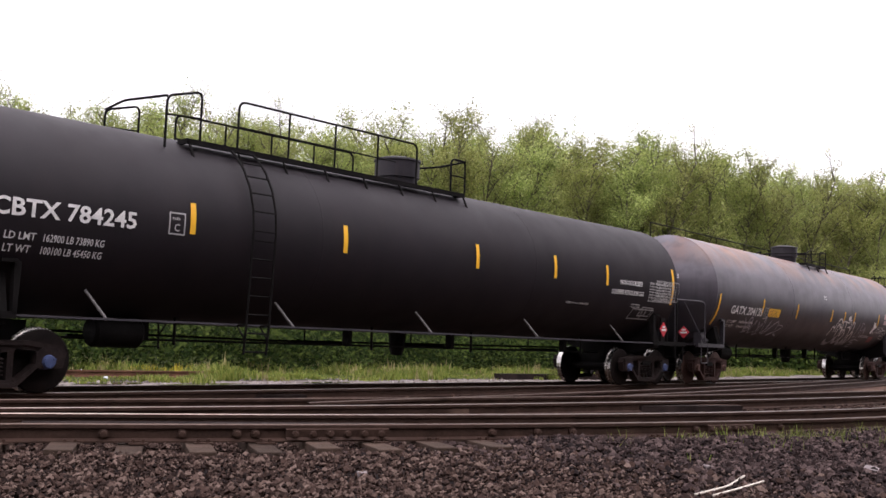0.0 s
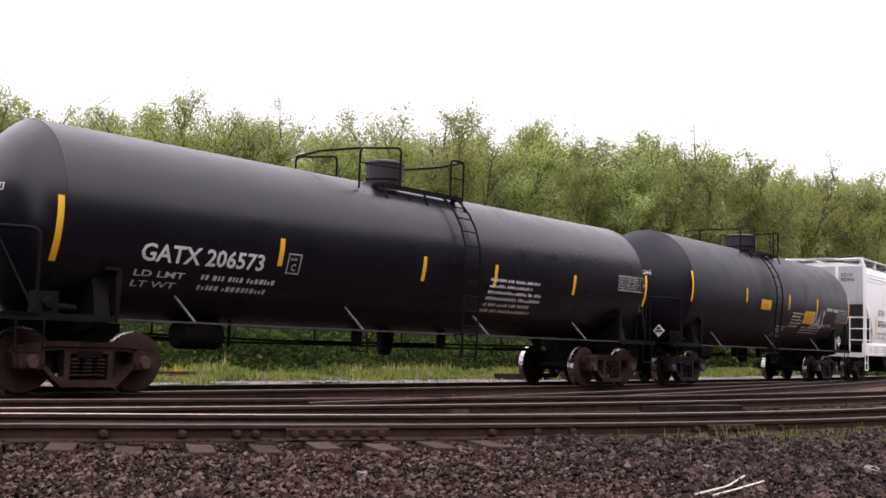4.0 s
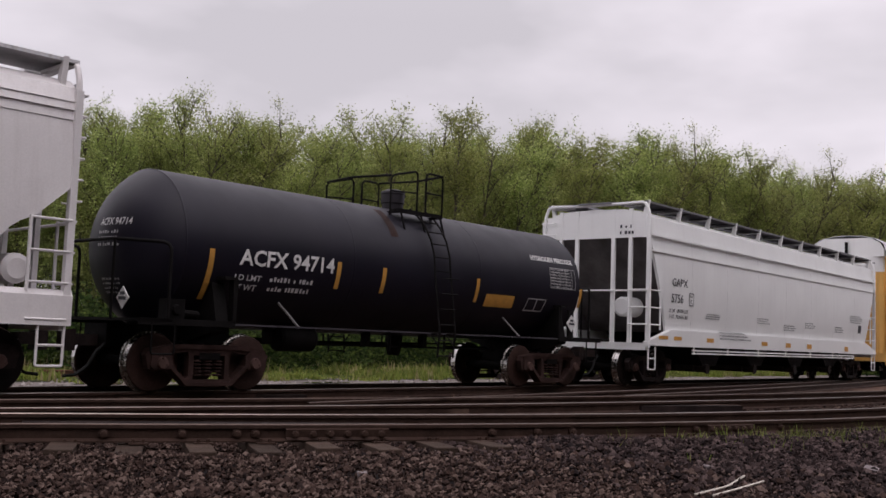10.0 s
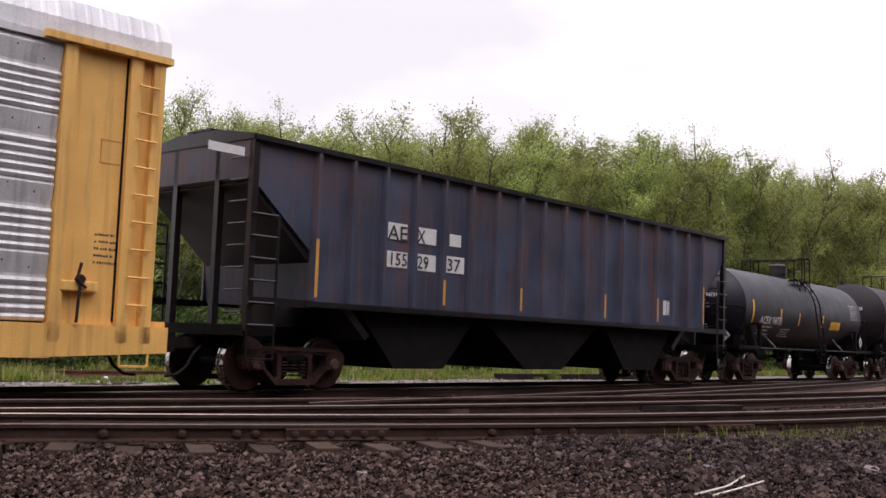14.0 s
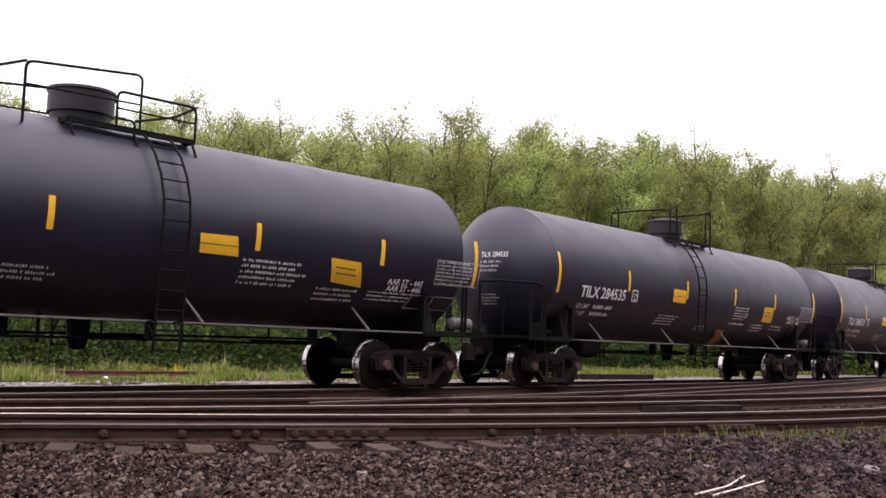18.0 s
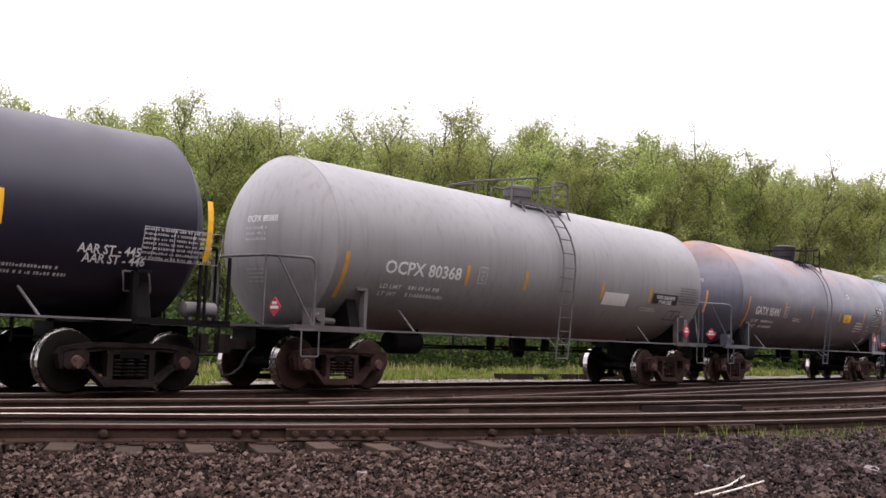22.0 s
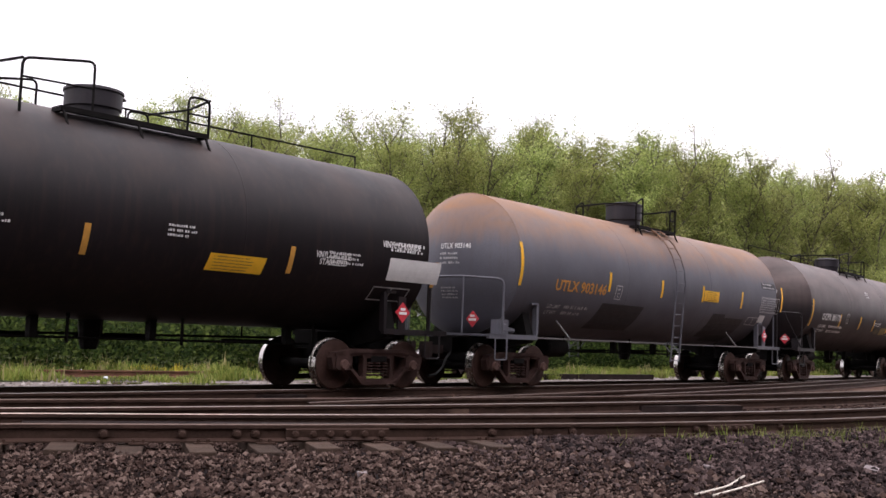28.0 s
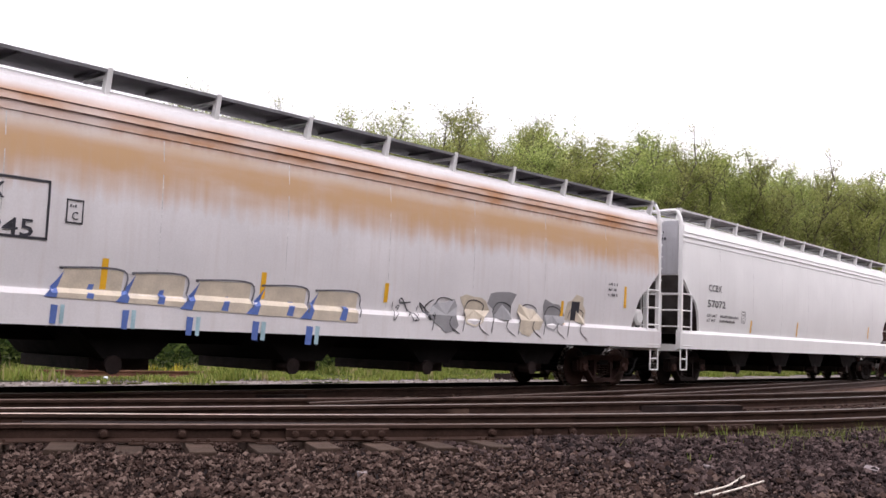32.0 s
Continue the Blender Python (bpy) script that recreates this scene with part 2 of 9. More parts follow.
# dark belly and paler flank: the fall of skylight put into the grey
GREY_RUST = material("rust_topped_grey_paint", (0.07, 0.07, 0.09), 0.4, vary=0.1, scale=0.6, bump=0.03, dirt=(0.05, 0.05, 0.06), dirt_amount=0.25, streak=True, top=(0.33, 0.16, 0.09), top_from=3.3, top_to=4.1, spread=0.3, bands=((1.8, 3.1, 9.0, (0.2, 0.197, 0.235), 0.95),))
GREY_BIGRUST = material("heavily_rusted_grey_paint", (0.1, 0.1, 0.118), 0.5, vary=0.15, scale=0.7, bump=0.05, dirt=(0.08, 0.07, 0.065), dirt_amount=0.3, streak=True, spec=0.35, bands=((3.0, 3.85, 9.0, (0.24, 0.112, 0.043), 1.0),))
GREY_TAN = material("light_grey_paint", (0.248, 0.243, 0.244), 0.42, vary=0.09, scale=0.7, bump=0.01, dirt=(0.11, 0.088, 0.078), dirt_amount=0.4, streak=True)
GREY_BROWN = material("brown_grey_paint", (0.19, 0.17, 0.165), 0.45, vary=0.12, scale=0.7, bump=0.01, dirt=(0.1, 0.07, 0.06), dirt_amount=0.4, streak=True)
GREY_BLUE = material("blue_grey_paint", (0.19, 0.203, 0.238), 0.27, vary=0.1, scale=0.5, bump=0.01, dirt=(0.09, 0.09, 0.1), dirt_amount=0.18, streak=True)
WHITE = material("white_paint", (0.83, 0.835, 0.825), 0.4, vary=0.04, scale=0.8, bump=0.02, dirt=(0.45, 0.4, 0.37), dirt_amount=0.09, streak=True)
WHITE_GREY = material("dusty_white_paint", (0.8, 0.768, 0.765), 0.45, vary=0.07, scale=0.8, bump=0.04, dirt=(0.4, 0.35, 0.31), dirt_amount=0.14, streak=True)
WHITE_RUST = material("rust_streaked_white_paint", (0.74, 0.725, 0.73), 0.45, vary=0.06, scale=0.8, bump=0.05, dirt=(0.5, 0.42, 0.36), dirt_amount=0.2, streak=True, bands=((2.75, 3.35, 3.55, (0.52, 0.25, 0.09), 0.95), (2.9, 3.3, 3.72, (0.6, 0.4, 0.22), 0.8), (3.72, 3.85, 4.1, (0.46, 0.22, 0.09), 0.95)))
BLUE_RUST = material("faded_blue_black_paint", (0.044, 0.053, 0.09), 0.5, vary=0.45, scale=0.9, bump=0.08, dirt=(0.14, 0.062, 0.036), dirt_amount=0.95, streak=True, dust=(0.06, 0.068, 0.1), top=(0.1, 0.055, 0.045), top_from=3.1, top_to=4.3, spread=0.5)
WALK_PALE = material("grey_grating_steel", (0.4, 0.39, 0.395), 0.55, vary=0.25, scale=2, grain=90, dirt=(0.1, 0.085, 0.08), spec=0.3)
WALK = material("dark_grating_steel", (0.075, 0.07, 0.08), 0.6, vary=0.25, scale=2, grain=90, dirt=(0.06, 0.045, 0.04), spec=0.2)
BROWN = material("faded_red_brown_paint", (0.1, 0.04, 0.03), 0.55, vary=0.25, scale=0.9, bump=0.06, dirt=(0.05, 0.03, 0.025), dirt_amount=0.5, streak=True)
END_GREY = material("blue_grey_end_paint", (0.4, 0.4, 0.42), 0.5, vary=0.1, scale=1.5, bump=0.03, dirt=(0.2, 0.18, 0.17), dirt_amount=0.4, streak=True)
# grimy grey; on the hoppers' inner faces it also holds the recess's shade
GRIME_SHADE_GREY = material("grimy_shaded_grey_sheet", (0.12, 0.11, 0.11), 0.7, vary=0.3, scale=1.5, dirt=(0.05, 0.04, 0.036), dirt_amount=0.6, spec=0.1)
HOUSING = material("dark_grey_housing_paint", (0.022, 0.019, 0.024), 0.5, vary=0.25, scale=2, bump=0.05, dirt=(0.05, 0.035, 0.03), dirt_amount=0.4, streak=True, spec=0.3)
SIDE_DARK = material("dark_grey_pipe", (0.05, 0.046, 0.055), 0.5, vary=0.2, spec=0.4)
SIDE_PIPE = material("grey_handrail_pipe", (0.14, 0.13, 0.13), 0.5, vary=0.2, spec=0.3)
SLATE = material("shadowed_grey_steel", (0.2, 0.2, 0.21), 0.6, vary=0.2, scale=2, dirt=(0.08, 0.06, 0.05), streak=True, spec=0.12)
YELLOW = material("yellow_paint", (0.82, 0.47, 0.13), 0.5, vary=0.12, scale=1.2, bump=0.05, dirt=(0.25, 0.12, 0.05), dirt_amount=0.5, streak=True)
GALV = material("galvanised_steel", (0.7, 0.69, 0.7), 0.45, metal=0.3, vary=0.18, scale=1.3, bump=0.06, dirt=(0.17, 0.15, 0.14), dirt_amount=0.55, streak=True, per_piece=0.14)
ROOFING = material("weathered_galvanised_roof", (0.65, 0.65, 0.67), 0.5, metal=0.3, vary=0.15, scale=1.5, bump=0.06)
TRUCK = material("grimy_cast_steel", (0.021, 0.0147, 0.014), 0.7, vary=0.4, scale=4, bump=0.3, dirt=(0.0315, 0.0182, 0.0133), dirt_amount=0.5, spec=0.12)
TRUCK_RUST = material("rusty_cast_steel", (0.0413, 0.0225, 0.0195), 0.75, vary=0.4, scale=4, bump=0.3, dirt=(0.0375, 0.0263, 0.0225), dirt_amount=0.6, spec=0.12)
WHEEL = material("oiled_wheel_steel", (0.011, 0.0077, 0.00715), 0.6, vary=0.3, scale=5, bump=0.1, dirt=(0.022, 0.0121, 0.00935), spec=0.12)
WHEEL_RUST = material("rusty_wheel_steel", (0.05, 0.027, 0.022), 0.65, vary=0.35, scale=4, bump=0.15, dirt=(0.02, 0.012, 0.011), dirt_amount=0.7, spec=0.15)
TREAD = material("polished_tread_steel", (0.5, 0.48, 0.46), 0.25, metal=1.0, vary=0.1, scale=8, bump=0.0)
UNDER = material("black_underframe", (0.006, 0.005, 0.005), 0.7, vary=0.4, scale=3, bump=0.2, spec=0.12)
CAP_BLUE = material("blue_bearing_cap", (0.05, 0.07, 0.16), 0.5, vary=0.2)
CAP_GOLD = material("gold_bearing_cap", (0.35, 0.2, 0.09), 0.5, vary=0.2)
CAP_RUST = material("rusty_bearing_cap", (0.085, 0.05, 0.043), 0.7, vary=0.3, spec=0.12)
STRIPE = material("yellow_reflective_tape", (0.86, 0.47, 0.025), 0.45, vary=0.06, scale=6, bump=0.0)
STRIPE_OLD = material("faded_orange_tape", (0.58, 0.29, 0.055), 0.55, vary=0.12, scale=6, bump=0.0)
OLIVE_PLATE = material("stained_olive_plate", (0.2, 0.15, 0.045), 0.6, vary=0.35, scale=9, bump=0.0)
OLIVE_DARK = material("dull_olive_patch", (0.085, 0.07, 0.035), 0.6, vary=0.3, scale=9, bump=0.0)
STENCIL = material("white_stencil_paint", (0.72, 0.71, 0.7), 0.55, vary=0.12, scale=9, bump=0.0)
STENCIL_DIM = material("dirty_white_stencil", (0.42, 0.41, 0.41), 0.6, vary=0.2, scale=9, bump=0.0)
STENCIL_DARK = material("dark_stencil_paint", (0.035, 0.035, 0.045), 0.55, vary=0.15, scale=9, bump=0.0)
STENCIL_RED = material("red_stencil_paint", (0.45, 0.06, 0.05), 0.55, vary=0.15, scale=9, bump=0.0)
STENCIL_OCHRE = material("ochre_stencil_paint", (0.55, 0.25, 0.05), 0.55, vary=0.15, scale=9, bump=0.0)
PLACARD_RED = material("red_placard", (0.5, 0.03, 0.045), 0.45, vary=0.08, scale=9, bump=0.0)
PATCH_BLACK = material("black_patch_paint", (0.012, 0.012, 0.014), 0.5, vary=0.2)
PATCH_GREY = material("grey_patch_paint", (0.3, 0.3, 0.31), 0.5, vary=0.1)
SEAM = material("grey_weld_line", (0.62, 0.615, 0.61), 0.6, vary=0.35, scale=6)
PAPER_PINK = material("faded_pink_paper", (0.55, 0.4, 0.41), 0.6, vary=0.25, scale=8)
STENCIL_RED_PALE = material("faded_red_plate", (0.3, 0.1, 0.1), 0.6, vary=0.3, scale=9)
STENCIL_GREY = material("grey_outline_paint", (0.16, 0.16, 0.18), 0.6, vary=0.2, scale=9)
PAPER = material("white_plate", (0.68, 0.67, 0.66), 0.5, vary=0.06, scale=8)
PAINT_WHITE = material("white_spray_paint", (0.72, 0.7, 0.68), 0.55, vary=0.1, scale=4)
PAINT_GREEN = material("mint_spray_paint", (0.3, 0.6, 0.36), 0.55, vary=0.12, scale=4)
PAINT_PINE = material("dark_green_spray_paint", (0.02, 0.075, 0.045), 0.55, vary=0.15, scale=4)
PAINT_RED = material("red_spray_paint", (0.5, 0.07, 0.09), 0.55, vary=0.15, scale=4)
PAINT_NAVY = material("navy_marker_paint", (0.04, 0.055, 0.14), 0.55, vary=0.15, scale=4)
PAINT_BLUE = material("blue_spray_paint", (0.1, 0.17, 0.45), 0.55, vary=0.15, scale=4)
PAINT_SILVER = material("silver_spray_paint", (0.42, 0.42, 0.46), 0.5, vary=0.2, scale=4)
PAINT_TAN = material("tan_spray_paint", (0.6, 0.53, 0.42), 0.55, vary=0.12, scale=4)
PAINT_CYAN = material("pale_blue_spray_paint", (0.35, 0.52, 0.58), 0.55, vary=0.2, scale=4)
HOSE = material("black_rubber_hose", (0.012, 0.012, 0.012), 0.6, vary=0.2, spec=0.12)
RAIL_STEEL = material("rusty_rail_steel", (0.042, 0.0245, 0.0185), 0.7, vary=0.3, scale=5, bump=0.2, dirt=(0.07, 0.043, 0.033), spec=0.12)
RAIL_TOP = material("worn_rail_head", (0.23, 0.19, 0.17), 0.33, metal=0.9, vary=0.15, scale=6, bump=0.0, dirt=(0.2, 0.13, 0.1), dirt_amount=0.4)
RAIL_DULL = material("dull_rail_head", (0.11, 0.075, 0.06), 0.45, metal=0.5, vary=0.2, scale=6, bump=0.05)
TIE = material("creosoted_timber", (0.048, 0.032, 0.024), 0.85, vary=0.4, scale=3, grain=60, bump=0.5, dirt=(0.07, 0.05, 0.039), dirt_amount=0.6, per_piece=0.35, spec=0.12)
BALLAST = pebbles("crushed_ballast_stone", (0.0165, 0.0105, 0.009), (0.16, 0.113, 0.094), (0.056, 0.034, 0.0275))
BALLAST_DARK = pebbles("dark_purplish_stone", (0.012, 0.0085, 0.0085), (0.112, 0.08, 0.075), (0.038, 0.025, 0.0235))
EARTH = material("cinder_and_earth", (0.0116, 0.0078, 0.00753), 0.95, vary=0.35, scale=0.6, grain=25, bump=0.5, dirt=(0.0256, 0.0188, 0.0171), dirt_amount=0.5, spec=0.12)
GRAVEL = material("pale_gravel", (0.17, 0.148, 0.138), 0.95, vary=0.3, scale=0.9, grain=30, bump=0.5, dirt=(0.07, 0.058, 0.052), dirt_amount=0.8, spec=0.12)
SOIL = material("oily_brown_soil", (0.06, 0.036, 0.027), 0.95, vary=0.4, scale=1.1, grain=30, bump=0.5, dirt=(0.026, 0.017, 0.014), dirt_amount=0.8, spec=0.12)
FINES = material("rust_brown_fines", (0.125, 0.078, 0.06), 0.95, vary=0.3, scale=1.0, grain=35, bump=0.5, dirt=(0.06, 0.04, 0.032), dirt_amount=0.7, spec=0.12)
POOL = material("puddle_water", (0.02, 0.018, 0.017), 0.06, vary=0.1, bump=0.0)
MEADOW = material("meadow_soil", (0.0315, 0.0394, 0.0105), 0.95, vary=0.4, scale=0.5, grain=10, bump=0.3, spec=0.12)
GRASS = leafy("spring_grass", (0.085, 0.112, 0.02), (0.15, 0.178, 0.036), (0.235, 0.23, 0.065), 0.35)
GRASS_DRY = leafy("dry_stalks", (0.2, 0.17, 0.07), (0.28, 0.24, 0.12), (0.36, 0.3, 0.16), 0.2)
LEAF = leafy("young_leaves", (0.168, 0.207, 0.056), (0.292, 0.328, 0.1), (0.44, 0.468, 0.178), 0.5)
# greens darkened so that the leaves carry the shade beneath the trees
BRUSH_SHADED = leafy("shaded_undergrowth_leaves", (0.009, 0.016, 0.0045), (0.024, 0.04, 0.009), (0.075, 0.095, 0.022), 0.25, 0.02)
BARK = material("grey_bark", (0.11, 0.095, 0.075), 0.9, vary=0.3, scale=4, bump=0.4, spec=0.12)
# for the added screen behind the viewer that darkens reflections
BACKDROP_DARK = material("backdrop_dark", (0.035, 0.037, 0.022), 0.9, vary=0.5, scale=0.4, grain=3.0, bump=0.0, spec=0.0)
REED = material("bleached_reed", (0.6, 0.55, 0.48), 0.7, vary=0.15, scale=6)
PLASTIC = material("pale_plastic_litter", (0.55, 0.58, 0.62), 0.5, vary=0.1)

# ---------------------------------------------------------------- ground
GROUND_Z = -0.32


def strip(name, mat, edge_a, edge_b, z, label):
    """A band of ground between two lines, given as functions of x."""
    bm = bmesh.new()
    xs = [-60, -30, -10] + list(range(-4, 62, 2)) + [70, 80, 110, 160]
    a = [bm.verts.new((x, edge_a(x), z)) for x in xs]
    b = [bm.verts.new((x, edge_b(x), z)) for x in xs]
    for i in range(len(xs) - 1):
        bm.faces.new((a[i], a[i + 1], b[i + 1], b[i]))
    me = finish(name, bm, mat)
    return tagged(new(name, me), label, "ground", kind="structure")


def track_y(x):
    c = min(max(x, -25.0), 61.5)
    return TRACK_Y + 0.00117 * c * c + (x - c) * 0.00234 * c


bm = bmesh.new()
lines = [-3000, -400, -60, -20, 0, 20, 45, 80, 160, 500, 3000]
grid = [[bm.verts.new((x, y, GROUND_Z if abs(x) < 600 and abs(y) < 600 else GROUND_Z - 2)) for x in lines] for y in lines]
for j in range(len(lines) - 1):
    for i in range(len(lines) - 1):
        bm.faces.new((grid[j][i], grid[j][i + 1], grid[j + 1][i + 1], grid[j + 1][i]))
tagged(new("ground", finish("ground", bm, EARTH)), "dark cinder and earth railway ground", "ground", kind="structure")
def backdrop():
    """An unseen dark screen added behind the viewer to hold back low sky light."""
    bm = bmesh.new()
    rnd = random.Random(2)
    low, high = [], []
    for k in range(41):
        q = radians(95 + 163 * k / 40)
        x, y = 10 + 58 * math.sin(q), 46 * math.cos(q) + 5
        low.append(bm.verts.new((x, y, GROUND_Z - 0.2)))
        high.append(bm.verts.new((x, y, 27 + rnd.uniform(-3, 3))))
    for k in range(40):
        bm.faces.new((low[k], low[k + 1], high[k + 1], high[k]))
    tagged(new("backdrop", finish("backdrop", bm, BACKDROP_DARK)), "unseen dark screen added behind the viewer", "backdrop", kind="structure")


backdrop()
strip("gravel_road", GRAVEL, lambda x: track_y(x) + 3.2, lambda x: track_y(x) + 7.5, GROUND_Z + 0.02, "pale grey gravel service road beside the track")
strip("meadow", MEADOW, lambda x: track_y(x) + 7.2, lambda x: track_y(x) + 70, GROUND_Z + 0.035, "grassy verge under the trees")


def near_rail(x):
    return curve_y(x, 12.52, -0.631, 0.0154, 4.2, 18.5)


def curve_y(x, a, b, c, lo, hi):
    q = min(max(x, lo), hi)
    return a + b * q + c * q * q + (0 if x < lo else (x - q) * (b + 2 * c * q))


def second_rail(x):
    return curve_y(x, 13.88, -0.61, 0.01419, 4.7, 20.0)


def third_rail(x):
    return curve_y(x, 13.23, -0.285, 0.00553, 5.0, 25.0)


def fourth_rail(x):
    return curve_y(x, 10.81, 0.0724, 0.00156, 9.5, 48.0)


def fifth_rail(x):
    return third_rail(x) + 1.46


def sixth_rail(x):
    return fourth_rail(x) - 1.0


strip("track_soil", SOIL, lambda x: near_rail(x) + 0.8, lambda x: track_y(x) + 1.7, -0.232, "oily brown soil between the tracks")
strip("brown_fines", FINES, lambda x: max(third_rail(x) + 1.75, track_y(x) - 4.6) if x > 18 else track_y(x) - 1.7, lambda x: track_y(x) - 1.5, -0.222, "rust-brown fines beside the train's track")


def rail(name, line, x0, x1, head, label, step=0.8, top=0.0):
    """A flat-bottomed rail along a line: foot, web and head, and the worn top as a part."""
    shape = [(-0.075, -0.18), (0.075, -0.18), (0.075, -0.165), (0.012, -0.14), (0.012, -0.05), (0.037, -0.04), (0.037, -0.006), (0.03, 0.0), (-0.03, 0.0), (-0.037, -0.006), (-0.037, -0.04), (-0.012, -0.05), (-0.012, -0.14), (-0.075, -0.165)]
    bm, cap = bmesh.new(), bmesh.new()
    rows, caps = [], []
    n = int((x1 - x0) / step)
    for i in range(n + 1):
        x = x0 + (x1 - x0) * i / n
        y = line(x)
        d = Vector((0.2, line(x + 0.1) - line(x - 0.1), 0)).normalized()
        side = Vector((-d.y, d.x, 0))
        rows.append([bm.verts.new(Vector((x, y, top + z)) + side * w) for w, z in shape])
        caps.append([cap.verts.new(Vector((x, y, top + z)) + side * w) for w, z in ((-0.036, -0.003), (-0.03, 0.005), (0.03, 0.005), (0.036, -0.003))])
    for r0, r1 in zip(rows, rows[1:]):
        for k in range(len(shape)):
            bm.faces.new((r0[k], r0[(k + 1) % len(shape)], r1[(k + 1) % len(shape)], r1[k]))
    for r0, r1 in zip(caps, caps[1:]):
        for k in range(3):
            cap.faces.new((r0[k], r0[k + 1], r1[k + 1], r1[k]))
    bmesh.ops.recalc_face_normals(bm, faces=bm.faces[:])
    ob = tagged(new(name, finish(name, bm, RAIL_STEEL)), label, "rail", group="rails", kind="structure")
    part("running_surface", cap, head, ob)
    return ob


def ties(name, line, span, x0, x1, step, length, top, label, skew=0.0):
    root = tagged(new(name), label, "railway ties", kind="structure")
    mesh = finish("tie", block(-length / 2, length / 2, -0.13, 0.13, -0.16, 0.0, 0.012), TIE)
    x, k = x0, 0
    rnd = random.Random(5)
    while x < x1:
        d = math.atan2(line(x + 0.2) - line(x - 0.2), 0.4)
        ob = new("tie", mesh)
        ob.parent = root
        off = span + rnd.uniform(-0.05, 0.05)
        ob.matrix_basis = pose(x - off * math.sin(d), line(x) + off * math.cos(d), top + rnd.uniform(-0.015, 0.01), rnd.uniform(-1, 1), rnd.uniform(-0.7, 0.7), math.degrees(d) + 90 + skew + rnd.uniform(-1.5, 1.5))
        x += step * math.cos(d) * rnd.uniform(0.985, 1.015)
    return root


rail("near_rail", near_rail, -30, 60, RAIL_DULL, "rusty near rail with a worn brown head")
rail("second_rail", second_rail, -30, 60, RAIL_TOP, "rusty rail with a bright worn head")
rail("third_rail", third_rail, -30, 70, RAIL_TOP, "rusty rail with a bright worn head")
rail("switch_rail", fifth_rail, -30, 70, RAIL_DULL, "brown rail of the middle track")
rail("diverging_rail", fourth_rail, 9.5, 75, RAIL_DULL, "brown rail that diverges from the turnout")
rail("closure_rail", sixth_rail, 17.5, 75, RAIL_DULL, "brown inner rail of the diverging track")


def train_near(x):
    return track_y(x) - 0.755


def train_far(x):
    return track_y(x) + 0.755


rail("train_rail_near", train_near, -60, 150, RAIL_TOP, "rail that carries the train, head worn bright", 2.0)
rail("train_rail_far", train_far, -60, 150, RAIL_TOP, "far rail that carries the train", 2.0)
ties("near_ties", near_rail, 0.5, 1.13, 24, 0.65, 2.6, -0.185, "weathered timber ties under the near track", -6.0)
ties("middle_ties", third_rail, 0.7, 3.5, 30, 0.66, 2.6, -0.2, "weathered timber ties under the middle track")
ties("train_ties", track_y, 0.0, 2, 62, 0.61, 2.6, -0.19, "timber ties under the train")


# ---------------------------------------------------------------- lettering and marks
WRITTEN = {}


def letters(text, height, bold=0.0, spacing=1.0, width=1.0):
    """Flat faces of a line of writing with the built-in font, its left foot at the origin, x to the right and y up."""
    key = (text, height, bold, spacing, width)
    if key not in WRITTEN:
        cu = bpy.data.curves.new("writing", "FONT")
        cu.body, cu.size, cu.space_character, cu.offset = text, height / 0.72, spacing, bold * height
        cu.resolution_u, cu.fill_mode = 2, "FRONT"
        ob = bpy.data.objects.new("writing", cu)
        me = bpy.data.meshes.new_from_object(ob)
        WRITTEN[key] = ([(v.co.x * width, v.co.y) for v in me.vertices], [tuple(p.vertices) for p in me.polygons])
        bpy.data.objects.remove(ob)
        bpy.data.curves.remove(cu)
        bpy.data.meshes.remove(me)
    return WRITTEN[key]


class Side:
    """The surface of a car's flank, on which marks are laid. place(x, z, lift) gives the point."""
    def __init__(self, place):
        self.place = place


def tank_side(r, zc, sign=-1, slack=0.0):
    def place(x, z, lift):
        q = max(-1.0, min(1.0, (z - zc) / r))
        rr = r + lift
        c = math.sqrt(max(0.0, 1 - q * q))
        return (x, sign * rr * c, zc + rr * q)
    return Side(place)


def flat_side(y_of_z):
    def place(x, z, lift):
        return (x, y_of_z(z) - lift, z)
    return Side(place)


def head_side(x_end, r, zc, depth, sign=-1):
    """The bulged end of a tank that faces the way of travel; marks read from outside: u runs along y."""
    def place(u, z, lift):
        q = min(0.9, (u * u + (z - zc) ** 2) / (r * r))
        return (x_end + depth * (1 - math.sqrt(1 - q)) - lift, -u, z)
    return Side(place)


def add_text(bm, side, text, x, z, h, bold=0.008, spacing=1.05, width=0.86, lift=0.012, slant=0.0):
    pts, faces = letters(text, h, bold, spacing, width)
    vs = [bm.verts.new(side.place(x + px + slant * py, z + py, lift)) for px, py in pts]
    for f in faces:
        try:
            bm.faces.new([vs[i] for i in f])
        except ValueError:
            pass


def add_patch(bm, side, x0, x1, z0, z1, lift=0.006, nx=1, nz=3, shear=0.0):
    grid = [[bm.verts.new(side.place(x0 + (x1 - x0) * i / nx + shear * (j / nz), z0 + (z1 - z0) * j / nz, lift)) for i in range(nx + 1)] for j in range(nz + 1)]
    for j in range(nz):
        for i in range(nx):
            bm.faces.new((grid[j][i], grid[j][i + 1], grid[j + 1][i + 1], grid[j + 1][i]))


